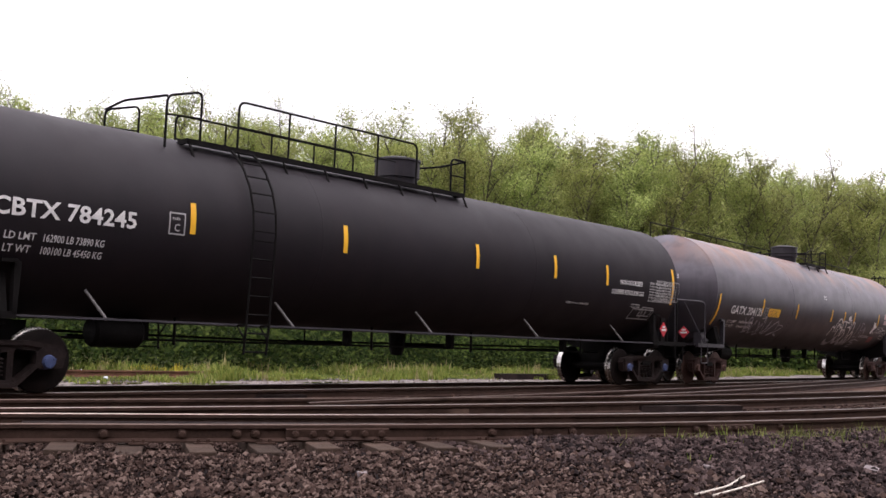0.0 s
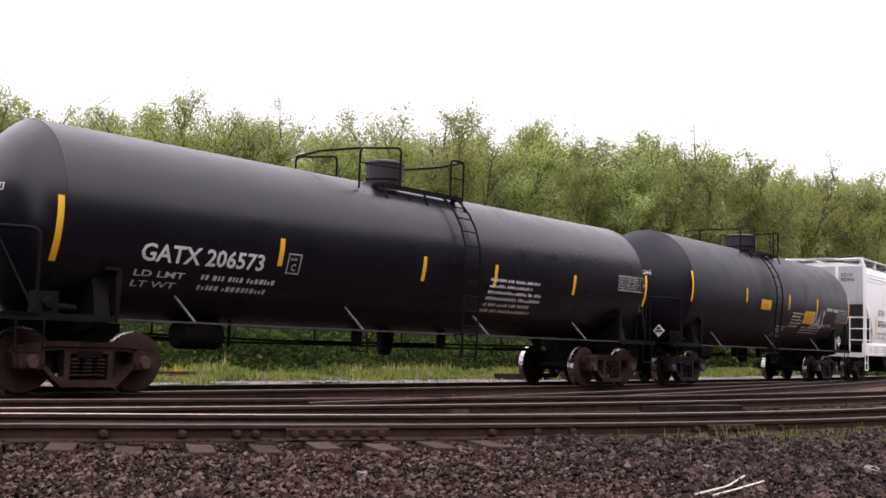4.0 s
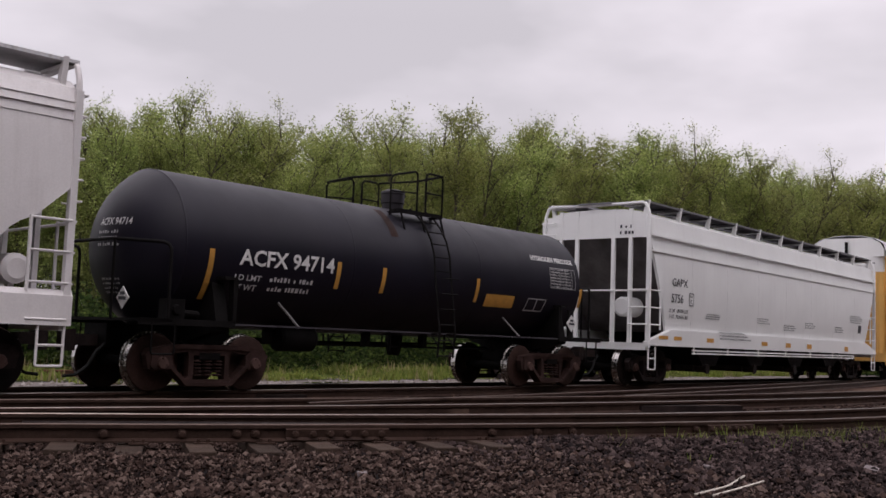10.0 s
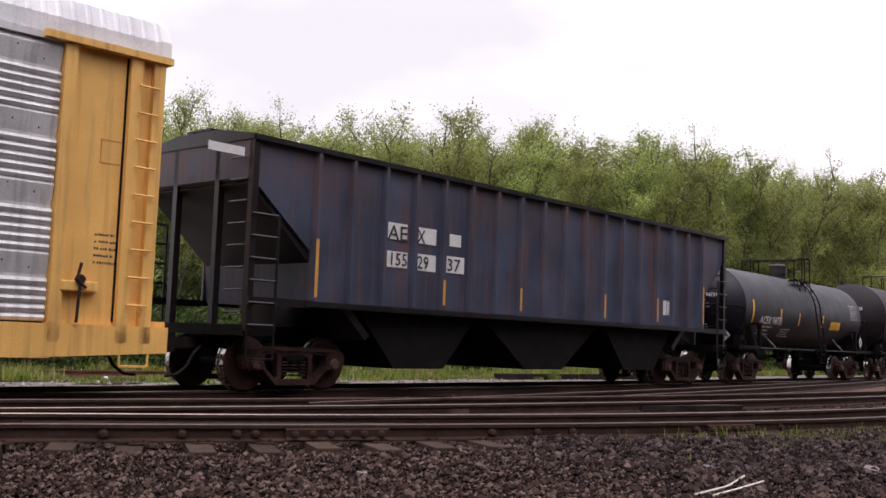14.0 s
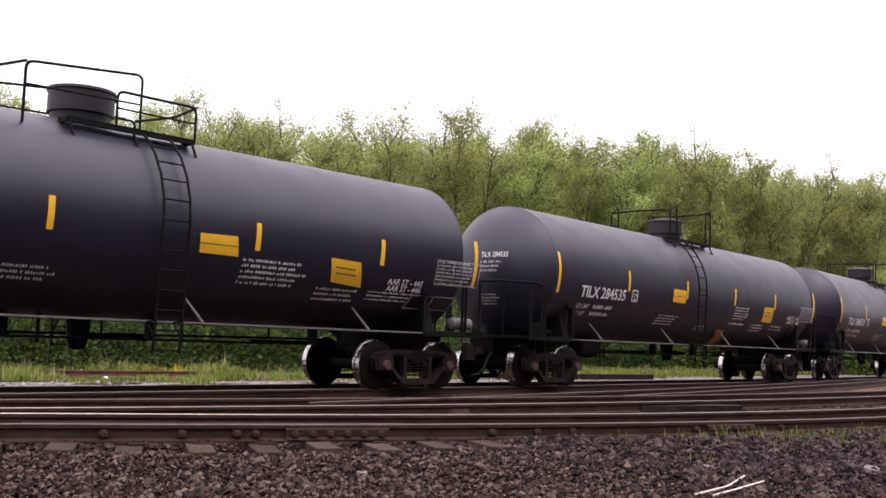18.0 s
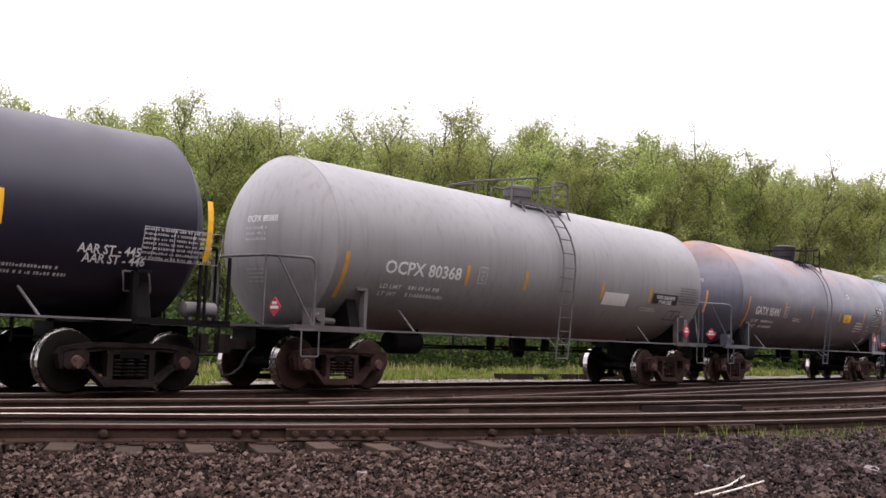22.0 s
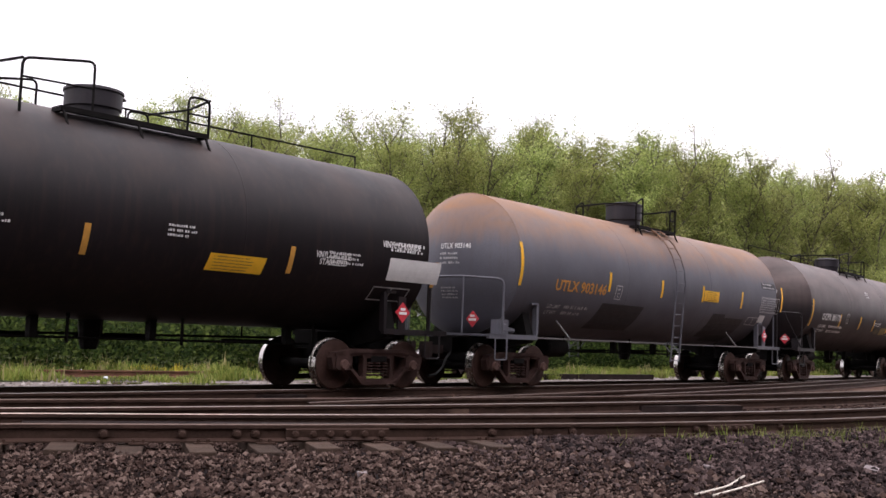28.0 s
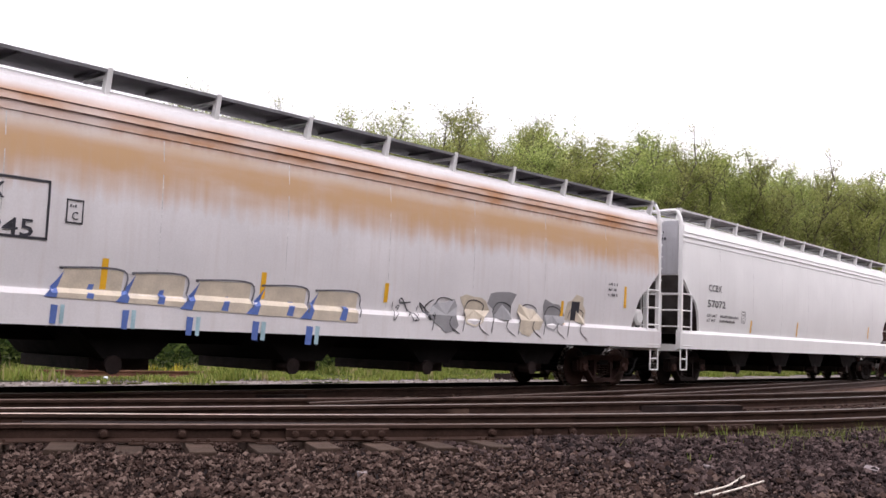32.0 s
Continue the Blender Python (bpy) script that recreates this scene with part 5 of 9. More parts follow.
def autorack_car(left, right, label):
    half = (right - left) / 2
    car = car_root("autorack_car", left, right, label, "autorack car")
    L = half + 3.9
    low, high = 1.02, 4.88
    posts = [-9.25, -7.25, -4.35, -1.45, 1.45, 4.35, 7.25, 9.25]
    ends = 12.1
    # flat car deck and side sills
    bm = bmesh.new()
    box(bm, -L + 0.1, L - 0.1, -1.45, 1.45, 0.95, 1.08)
    box(bm, -half + 1.6, half - 1.6, -1.2, 1.2, 0.36, 0.95)
    box(bm, -L, L, -0.33, 0.33, 0.7, 0.98)
    part("deck", bm, UNDER, car)
    for y in (-1, 1):
        bm = bmesh.new()
        prism(bm, [(-L, 0.62), (-L, 1.0), (L, 1.0), (L, 0.62), (L - 2.2, 0.53), (-L + 2.2, 0.53)], "y", y * 1.5, y * 1.6)
        part("side_sill", bm, YELLOW, car)
        # panels: five beads, a flat band, again and again up the side
        edges = [-ends] + posts + [ends]
        for a, b in zip(edges, edges[1:]):
            bm = bmesh.new()
            rows = []
            z = low
            for lift in range(4):
                for w in range(5):
                    for dz, d in ((0.0, 0.0), (0.012, 0.03), (0.05, 0.05), (0.085, 0.035), (0.1, 0.0)):
                        rows.append((z + dz, 1.5 + d))
                    z += 0.122
                rows += [(z + 0.005, 1.5), (z + 0.02, 1.5), (z + 0.3, 1.545)]
                z += 0.345
            rows = [(q, w) for q, w in rows if q < high - 0.03] + [(high, 1.5)]
            v = [[bm.verts.new((x, y * w, q)) for x in (a + 0.01, b - 0.01)] for q, w in rows]
            for r0, r1 in zip(v, v[1:]):
                bm.faces.new((r0[0], r0[1], r1[1], r1[0]) if y < 0 else (r0[1], r0[0], r1[0], r1[1]))
            w2 = [[bm.verts.new((x, y * 1.46, q)) for x in (a + 0.01, b - 0.01)] for q in (rows[0][0], rows[-1][0])]
            bm.faces.new((w2[0][0], w2[0][1], w2[1][1], w2[1][0]))
            part("side_panel", bm, GALV, car)
        for x in posts:
            bm = bmesh.new()
            prism(bm, [(x - 0.28, 0.92), (x - 0.1, 1.45), (x - 0.1, 4.78), (x - 0.26, 4.8), (x - 0.26, 4.93), (x + 0.26, 4.93), (x + 0.26, 4.8), (x + 0.1, 4.78), (x + 0.1, 1.45), (x + 0.28, 0.92)], "y", y * 1.52, y * 1.6)
            part("side_post", bm, YELLOW, car)
        bm = bmesh.new()
        box(bm, -ends, ends, min(y * 1.47, y * 1.57), max(y * 1.47, y * 1.57), high, high + 0.1)
        part("top_rail", bm, GALV, car)
    # corner housings, end doors, ladders
    for s in (-1, 1):
        for y in (-1, 1):
            bm = bmesh.new()
            x0, x1 = s * ends, s * (L - 0.35)
            box(bm, min(x0, x1), max(x0, x1), min(y * 1.36, y * 1.5), max(y * 1.36, y * 1.5), 1.0, 4.95)
            part("corner_panel", bm, YELLOW, car)
            for x in (s * (ends + 0.1), s * (L - 0.75), s * (L - 0.38)):
                bm = bmesh.new()
                prism(bm, [(x - 0.09, 0.75), (x - 0.09, 4.95), (x + 0.09, 4.95), (x + 0.09, 0.75)], "y", y * 1.48, y * 1.6)
                part("corner_post", bm, YELLOW, car)
            part("header", block(min(s * (ends - 0.3), s * (L - 0.2)), max(s * (ends - 0.3), s * (L - 0.2)), min(y * 1.45, y * 1.66), max(y * 1.45, y * 1.66), 4.9, 5.0), YELLOW, car)
            for k in range(9):
                part("ladder_rung", tubes([[(s * (L - 0.72), y * 1.64, 1.3 + 0.4 * k), (s * (L - 0.4), y * 1.64, 1.3 + 0.4 * k)]], 0.016, 5), YELLOW, car)
            part("stirrup_step", tubes([rounded([(s * (L - 0.75), y * 1.58, 0.7), (s * (L - 0.75), y * 1.58, 0.42), (s * (L - 0.3), y * 1.58, 0.42), (s * (L - 0.3), y * 1.58, 0.7)], 0.04)], 0.02, 5), YELLOW, car)
            bm = tubes([[(s * (ends + 0.42), y * 1.64, 1.85), (s * (ends + 0.36), y * 1.66, 1.62), (s * (ends + 0.5), y * 1.66, 1.5)], [(s * (ends + 0.42), y * 1.64, 1.55), (s * (ends + 0.4), y * 1.63, 1.02)]], 0.022, 6)
            lathe(bm, [(y * 1.6, 0.07), (y * 1.66, 0.07)], 10, "y", (s * (ends + 0.42), 0, 1.62))
            part("lock_lever", bm, TRUCK_RUST, car)
            part("door_gap", block(min(s * (L - 0.84), s * (L - 0.87)), max(s * (L - 0.84), s * (L - 0.87)), min(y * 1.5, y * 1.512), max(y * 1.5, y * 1.512), 1.05, 4.88), UNDER, car, "dark gap beside the end door")
            part("door_lock", block(min(s * (ends + 0.15), s * (ends + 0.7)), max(s * (ends + 0.15), s * (ends + 0.7)), min(y * 1.52, y * 1.62), max(y * 1.52, y * 1.62), 1.45, 1.6, 0.02), YELLOW, car)
        # rounded end doors
        bm = bmesh.new()
        pts = [(s * (L - 0.35 + 0.32 * math.cos(q)), 1.42 * math.sin(q)) for q in [radians(a) for a in range(-90, 91, 15)]]
        pts += [(x - s * 0.06, y * 0.97) for x, y in pts[::-1]]
        prism(bm, pts, "z", 1.0, 4.38)
        part("end_door", bm, YELLOW, car)
        bm = bmesh.new()
        prism(bm, pts, "z", 4.38, 5.0)
        prism(bm, [(-1.44, 5.0), (-1.42, 5.3), (-1.26, 5.58), (-0.9, 5.77), (0.9, 5.77), (1.26, 5.58), (1.42, 5.3), (1.44, 5.0)], "x", min(s * (L - 0.3), s * (L - 0.12)), max(s * (L - 0.3), s * (L - 0.12)))
        part("end_cap", bm, WHITE, car)
        part("door_seal", block(min(s * (L - 0.02), s * (L + 0.02)), max(s * (L - 0.02), s * (L + 0.02)), -0.06, 0.06, 1.1, 5.6), UNDER, car)
        part("end_sill", block(min(s * L, s * (L - 0.25)), max(s * L, s * (L - 0.25)), -1.5, 1.5, 0.75, 1.08), YELLOW, car)
    # roof of pressed sheets
    bm = bmesh.new()
    prof = [(-1.5, high + 0.06), (-1.48, 5.25), (-1.36, 5.56), (-1.05, 5.76), (-0.5, 5.86), (0.0, 5.88), (0.5, 5.86), (1.05, 5.76), (1.36, 5.56), (1.48, 5.25), (1.5, high + 0.06)]
    rows = []
    x = -L + 0.2
    while x < L - 0.2:
        for dx, d in ((0.0, 0.0), (0.03, 0.014), (0.07, 0.014), (0.1, 0.0)):
            rows.append([bm.verts.new((x + dx, y * (1 + d / 2), z + d * (z - 4.9))) for y, z in prof])
        x += 0.22
    for a, b in zip(rows, rows[1:]):
        for k in range(len(prof) - 1):
            bm.faces.new((a[k], b[k], b[k + 1], a[k + 1]))
    bmesh.ops.recalc_face_normals(bm, faces=bm.faces[:])
    part("roof", bm, ROOFING, car)
    rivet_rows = [low + 0.61 + 0.15 + 0.955 * k for k in range(4)]
    face = flat_side(lambda z: -1.535)
    rnd = random.Random(17)
    def dots(bm):
        for z in rivet_rows:
            for k in range(66):
                x, dz = -ends + 0.2 + k * 0.365, rnd.uniform(-0.12, 0.12)
                if z + dz < high - 0.1 and min(abs(x - p) for p in posts) > 0.15:
                    add_patch(bm, face, x - 0.011, x + 0.011, z + dz, z + dz + 0.028, 0.006, 1, 1)
    tagged(mark("rivets", car, PATCH_BLACK, dots), kind="stuff")
    running_gear(car, -half, half, "grimy", 2)
    draw_gear(car, -L + 0.1, L - 0.1)
    return car, flat_side(lambda z: -1.605 if z < 1.0 else -1.535), half, L


# ---------------------------------------------------------------- markings
PLATES = {"yellow": STRIPE, "old": STRIPE_OLD, "old2": STRIPE_OLD, "paper": PAPER, "black": PATCH_BLACK, "grey": PATCH_GREY, "grey2": PATCH_GREY, "dark": STENCIL_DARK, "tape": STRIPE_OLD}


def markings(car, side, tape=(), words=(), bars=(), plates=(), ink=STENCIL, tape_paint=STRIPE, small=None, wide=0.1, loads=()):
    """Reflective stripes (x, z0, z1), lines of writing (text, x, z, height, length), blocks of small writing
    (x, z, width, height, rows) and plates (kind, x0, x1, z0, z1, slant)."""
    small = small or ink
    bold = 0.012 if ink is STENCIL_DARK else 0.03
    for x, z0, z1 in tape:
        mark("reflective_stripe", car, tape_paint, lambda bm: add_patch(bm, side, x - wide / 2, x + wide / 2, z0, z1, 0.008, 1, 6))
    for text, x, z, h, w in words:
        pts, _ = letters(text, h, bold, 1.0, 1.0)
        span = max(p[0] for p in pts)
        mark("lettering", car, ink, lambda bm: add_text(bm, side, text, x, z, h, bold, 1.0, w / span, 0.014))
    for i, (x, z, w, h, rows) in enumerate(bars):
        if rows == 2 and (w > 1.35 or loads and i == 0):
            # load limit and light weight
            t = h / rows
            for k, word in enumerate(("LD LMT", "LT WT")):
                pts, _ = letters(word, t * 0.6, 0.02, 1.0, 1.0)
                span = max(p[0] for p in pts)
                mark("lettering", car, small, lambda bm: add_text(bm, side, word, x + 0.02 * k, z - t * (k + 0.72), t * 0.6, 0.02, 1.0, w * (0.3 - 0.04 * k) / span, 0.014))
                if loads and i == 0:
                    pts, _ = letters(loads[k], t * 0.6, 0.02, 1.0, 1.0)
                    span = max(p[0] for p in pts)
                    mark("lettering", car, small, lambda bm: add_text(bm, side, loads[k], x + w * 0.36, z - t * (k + 0.72), t * 0.6, 0.02, 1.0, w * 0.62 / span, 0.014))
                    continue
                mark("small_lettering", car, small, lambda bm: add_lines(bm, side, x + w * 0.4, z - t * (k + 0.08), w * 0.6, 1, t, t * 0.62, i + k + int(abs(x) * 10), 0.012))
            continue
        mark("small_lettering", car, small, lambda bm: add_lines(bm, side, x, z, w, rows, h / rows, h / rows * 0.6, i * 7 + rows + int(abs(x) * 10), 0.012))
    for kind, x0, x1, z0, z1, slant in plates:
        if kind in ("ring", "darkring", "blackring", "yellowring", "frame"):
            m = {"ring": STENCIL_DIM, "darkring": STENCIL_DARK, "blackring": STENCIL_DARK, "yellowring": STRIPE, "frame": STENCIL_DARK}[kind]
            t = 0.022 if kind != "frame" else 0.035
            ob = mark("stencilled_box", car, m, lambda bm: add_ring(bm, side, x0, x1, z0, z1, t, 0.01, slant))
            if kind == "yellowring":
                mark("mark", ob, STRIPE, lambda bm: add_blob(bm, side, (x0 + x1) / 2, (z0 + z1) / 2, (x1 - x0) * 0.6, (z1 - z0) * 0.6, 0.011))
            elif kind in ("ring", "darkring") and not slant and x1 - x0 < 0.5:
                mark("letter", ob, m, lambda bm: add_text(bm, side, "C", x0 + (x1 - x0) * 0.32, z0 + (z1 - z0) * 0.16, (z1 - z0) * 0.34, 0.02, 1.0, 0.9, 0.012))
                mark("small_lettering", ob, m, lambda bm: add_lines(bm, side, x0 + (x1 - x0) * 0.2, z1 - (z1 - z0) * 0.2, (x1 - x0) * 0.62, 1, 0.1, 0.05, 4, 0.012))
            elif slant:
                mark("letter", ob, m, lambda bm: add_patch(bm, side, (x0 + x1) / 2 + slant * 0.3, (x0 + x1) / 2 + 0.03 + slant * 0.3, z0, z1, 0.01, 1, 2, slant * 0.3))
        elif kind in ("grid", "gridb"):
            m = STENCIL_DIM if kind == "grid" else STENCIL_DARK
            def fill(bm):
                n = 7
                for k in range(n):
                    z = z1 - (z1 - z0) * (k + 0.2) / n
                    add_lines(bm, side, x0, z, x1 - x0, 1, 0.1, (z1 - z0) / n * 0.62, k * 3 + 1, 0.011)
                if kind == "grid":
                    for k in range(4):
                        x = x0 + (x1 - x0) * (0.12 + k * 0.25)
                        add_patch(bm, side, x, x + 0.012, z0, z1, 0.011, 1, 3)
                    add_ring(bm, side, x0 - 0.02, x1 + 0.02, z0, z1, 0.012, 0.011)
            mark("data_stencil", car, m, fill)
        else:
            ob = mark("plate" if kind not in ("black", "grey", "grey2") else "paint_patch", car, PLATES[kind], lambda bm: add_patch(bm, side, x0, x1, z0, z1, 0.009, 3, 4, slant))
            if kind in ("yellow", "old2"):
                mark("plate_print", ob, STENCIL_DARK if kind == "yellow" else STENCIL_DIM, lambda bm: add_lines(bm, side, x0 + (x1 - x0) * 0.1 + slant * 0.4, z1 - (z1 - z0) * 0.12, (x1 - x0) * 0.8, 5, (z1 - z0) / 5.6, (z1 - z0) / 5.6 * 0.4, 3, 0.012))


def scrawl(car, side, x0, x1, z0, z1, paint, seed, loops=9, w=0.03, name="spray_tag"):
    """An unreadable sprayed tag: joined loops and strokes inside a box."""
    rnd = random.Random(seed)
    def fill(bm):
        n = loops
        for k in range(n):
            a = x0 + (x1 - x0) * k / n
            d = (x1 - x0) / n
            pts = [(a + d * rnd.uniform(-0.2, 1.3), z0 + (z1 - z0) * rnd.choice([rnd.uniform(0, 0.25), rnd.uniform(0.4, 1.0)])) for _ in range(5)]
            add_stroke(bm, side, pts, w * rnd.uniform(0.7, 1.3), 0.014 + 0.0003 * k)
    return mark(name, car, paint, fill)


# ---------------------------------------------------------------- the train, from its head
car, side, half, end = tank_car(6.05, 23.35, 'long glossy black tank car with white lettering and blue bearing caps', BLACK_MATTE, cap=1, top=4.15, dome=0.2, dome_r=0.58, dome_h=0.42, walk_to=(-5.6, 1.3), ladder=-4.5, rail_high=0.8, hoop=0.4, runs=(0.25, 0.45), hi_end=0.85, placard=PLACARD_RED, code="CBTX 784245")
markings(car, side, tape=[(-5.8, 2.45, 2.93), (-2.59, 2.44, 2.93), (1.09, 2.45, 2.94), (3.83, 2.44, 2.95), (5.97, 2.42, 2.9), (9.14, 2.11, 3.03)],
         words=[('CBTX 784245', -8.94, 2.43, 0.24, 2.16), ('LIQUEFIED PETROLEUM GAS', 6.21, 2.25, 0.11, 1.48), ('NON-ODORIZED', 6.54, 2.49, 0.11, 1.04)],
         bars=[(-8.72, 2.24, 1.51, 0.34, 2), (4.45, 1.97, 0.95, 0.08, 1), (7.24, 2.05, 0.5, 0.12, 2)],
         plates=[('ring', -6.23, -5.94, 2.41, 2.75, 0), ('grid', 7.98, 9.16, 2.14, 2.62, 0), ('ring', 7.32, 8.35, 1.68, 1.94, 0.1), ('grid', 8.3, 9.43, 2.18, 2.69, 0), ('ring', 7.73, 8.27, 1.76, 1.99, 0.1)], loads=("162900 LB 73890 KG", "100100 LB 45450 KG"))
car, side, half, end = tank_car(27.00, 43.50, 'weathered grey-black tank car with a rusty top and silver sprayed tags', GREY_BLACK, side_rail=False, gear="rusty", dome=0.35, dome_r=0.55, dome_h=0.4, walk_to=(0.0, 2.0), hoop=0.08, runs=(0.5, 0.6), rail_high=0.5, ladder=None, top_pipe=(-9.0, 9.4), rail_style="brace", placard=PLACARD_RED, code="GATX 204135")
markings(car, side, tape=[(9.22, 1.72, 2.54), (-8.73, 1.69, 2.57), (-5.51, 2.09, 2.58), (-2.58, 2.09, 2.57), (0.84, 2.11, 2.54), (2.24, 2.11, 2.53), (3.37, 2.13, 2.56), (6.36, 2.12, 2.59)],
         words=[('LIQUEFIED PETROLEUM GAS', 7.44, 2.85, 0.1, 1.55), ('NON-ODORIZED', 7.89, 3.17, 0.12, 0.83), ('GATX 204135', -7.84, 2.06, 0.23, 2.35)],
         bars=[(6.48, 2.11, 0.86, 0.26, 4), (5.79, 1.9, 0.6, 0.1, 1), (-7.78, 1.89, 2.2, 0.26, 2), (-0.11, 2.98, 0.35, 0.16, 2)],
         plates=[('grid', 7.88, 9.1, 2.12, 2.54, 0), ('yellow', -5.01, -4.06, 2.07, 2.32, 0), ('ring', -5.33, -5.05, 1.99, 2.33, 0)])
scrawl(car, side, -6.6, -3.4, 1.5, 2.1, PAINT_SILVER, 21, 8, 0.03)
sprayed(car, side, PAINT_WHITE, [[(1.21, 1.65), (1.31, 1.96), (1.56, 1.91)], [(1.56, 1.79), (1.59, 2.02), (1.77, 2.21), (1.96, 2.26), (2.09, 2.18), (2.11, 2.03), (2.07, 1.91)], [(1.82, 1.79), (1.76, 1.88), (1.83, 2.03), (1.94, 2.06), (2.05, 1.99)], [(1.95, 1.90), (2.00, 1.75), (2.03, 1.64)], [(2.07, 1.91), (2.21, 1.98), (2.36, 1.82), (2.31, 1.66), (2.28, 1.57)], [(2.19, 2.21), (2.28, 2.12), (2.33, 1.97), (2.36, 1.82)]], 0.055, 0.014)
sprayed(car, side, PAINT_WHITE, [[(2.31, 2.19), (2.60, 2.18), (2.83, 2.15), (3.06, 2.26), (3.17, 2.12), (3.14, 2.02), (2.89, 1.98), (3.10, 2.00), (3.25, 1.93), (3.35, 1.69), (3.33, 1.52)], [(2.59, 2.18), (2.63, 2.04), (2.77, 1.85), (2.92, 1.70), (2.89, 1.53)], [(3.49, 1.72), (3.57, 1.57)], [(3.29, 1.89), (3.31, 2.05), (3.40, 2.19), (3.55, 2.16), (3.63, 1.96), (3.61, 1.79), (3.60, 1.66)], [(3.61, 1.79), (3.73, 1.84), (3.85, 1.72), (3.91, 1.51)], [(2.29, 1.87), (2.63, 1.88), (2.53, 1.67), (2.40, 1.86)]], 0.05, 0.014)
sprayed(car, side, PAINT_SILVER, [[(1.44, 1.52), (1.70, 1.38), (1.87, 1.37), (2.09, 1.36), (2.21, 1.45), (2.28, 1.57), (2.52, 1.43), (2.73, 1.44), (2.83, 1.53), (3.06, 1.42), (3.27, 1.39), (3.33, 1.52), (3.49, 1.40), (3.61, 1.42), (3.57, 1.57), (3.84, 1.39), (3.91, 1.51)]], 0.1, 0.0125)
sprayed(car, side, PAINT_SILVER, [[(4.19, 2.20), (4.09, 1.72), (4.34, 1.68)], [(4.74, 2.16), (4.50, 2.16), (4.55, 1.62)], [(4.58, 1.92), (4.68, 1.93)], [(4.98, 2.04), (4.84, 1.94), (4.76, 1.82), (4.82, 1.70), (4.94, 1.70), (5.04, 1.84), (5.01, 1.98), (4.86, 1.99)], [(4.94, 1.75), (5.90, 1.73)], [(4.98, 1.70), (5.94, 1.68)], [(4.57, 1.55), (4.27, 1.55), (4.29, 1.49), (4.71, 1.46), (4.80, 1.40), (4.45, 1.38), (4.52, 1.32), (4.88, 1.31)], [(4.49, 1.59), (5.07, 1.55)]], 0.028, 0.014)
mark("spray_letter", car, PAINT_WHITE, lambda bm: add_shape(bm, side, [(2.67, 2.30), (2.73, 2.38), (2.85, 2.41), (2.95, 2.36), (2.94, 2.28), (2.83, 2.24), (2.72, 2.24)], 0.026))
mark("spray_letter", car, PAINT_WHITE, lambda bm: add_shape(bm, side, [(5.85, 2.32), (5.94, 2.25), (6.07, 2.27), (6.14, 2.17), (6.31, 2.11), (6.13, 2.04), (5.99, 1.96), (5.84, 1.85), (5.75, 1.93), (5.87, 2.07)], 0.026))
mark("paint_patch", car, STENCIL_RED_PALE, lambda bm: add_quad(bm, side, [(6.18, 1.50), (6.69, 1.51), (6.58, 1.73), (6.08, 1.71)], 0.009))
mark("paint_patch", car, PAPER_PINK, lambda bm: add_quad(bm, side, [(7.09, 2.44), (7.64, 2.43), (7.60, 2.63), (7.06, 2.63)], 0.009))
mark("paint_patch", car, PAPER_PINK, lambda bm: add_quad(bm, side, [(7.10, 2.22), (7.65, 2.23), (7.62, 2.37), (7.07, 2.38)], 0.009))
mark("paint_patch", car, PATCH_BLACK, lambda bm: add_quad(bm, side, [(7.68, 2.61), (8.90, 2.58), (8.88, 2.85), (7.66, 2.84)], 0.007))
mark("paint_patch", car, PATCH_BLACK, lambda bm: add_quad(bm, side, [(7.32, 1.69), (7.85, 1.68), (7.70, 1.97), (7.24, 1.98)], 0.007))
sprayed(car, side, STENCIL, [[(7.32, 1.69), (7.85, 1.68), (7.70, 1.97), (7.24, 1.98), (7.32, 1.69)]], 0.02, 0.012)
sprayed(car, side, STENCIL_DIM, [[(7.34, 1.88), (7.48, 1.88)], [(7.56, 1.9), (7.62, 1.77), (7.7, 1.78)], [(7.38, 1.78), (7.5, 1.78)]], 0.035, 0.012)
car, side, half, end = tank_car(47.43, 64.83, 'long glossy black pressure tank car with white lettering and red placards', BLACK_MATTE, top=4.15, dome=0.2, dome_r=0.58, dome_h=0.42, walk_to=(-5.6, 1.3), ladder=-4.5, rail_high=0.8, hoop=0.4, runs=(0.25, 0.45), hi_end=0.85, placard=PLACARD_RED, code="CBTX 784280")
markings(car, side, tape=[(-9.26, 2.16, 3.09), (-5.63, 2.44, 2.92), (-2.34, 2.43, 2.91), (1.28, 2.45, 2.91), (3.9, 2.44, 2.92), (6.03, 2.45, 2.92), (9.16, 2.18, 3.02)],
         words=[('CBTX 784280', -8.88, 2.45, 0.25, 2.25), ('NON-ODORIZED', 6.41, 2.44, 0.12, 1.11), ('LIQUEFIED PETROLEUM GAS', 6.39, 2.23, 0.1, 1.26)],
         bars=[(-8.85, 2.23, 1.81, 0.33, 2), (4.68, 2.01, 0.91, 0.11, 2)],
         plates=[('ring', -6.02, -5.73, 2.42, 2.75, 0), ('grid', 8.24, 9.46, 2.16, 2.63, 0), ('ring', 7.66, 8.32, 1.69, 2, 0.12), ('old', 4.54, 5.39, 1.62, 1.85, 0.1)])
car, side, half, end = tank_car(69.00, 83.10, 'shiny black tank car with white lettering on rusty trucks', BLACK_GLOSS, gear="rusty", top=4.05, dome=-0.1, dome_r=0.48, dome_h=0.4, walk_to=(-1.1, 1.3), ladder=0.9, rail_style="brace", code="GATX 206573")
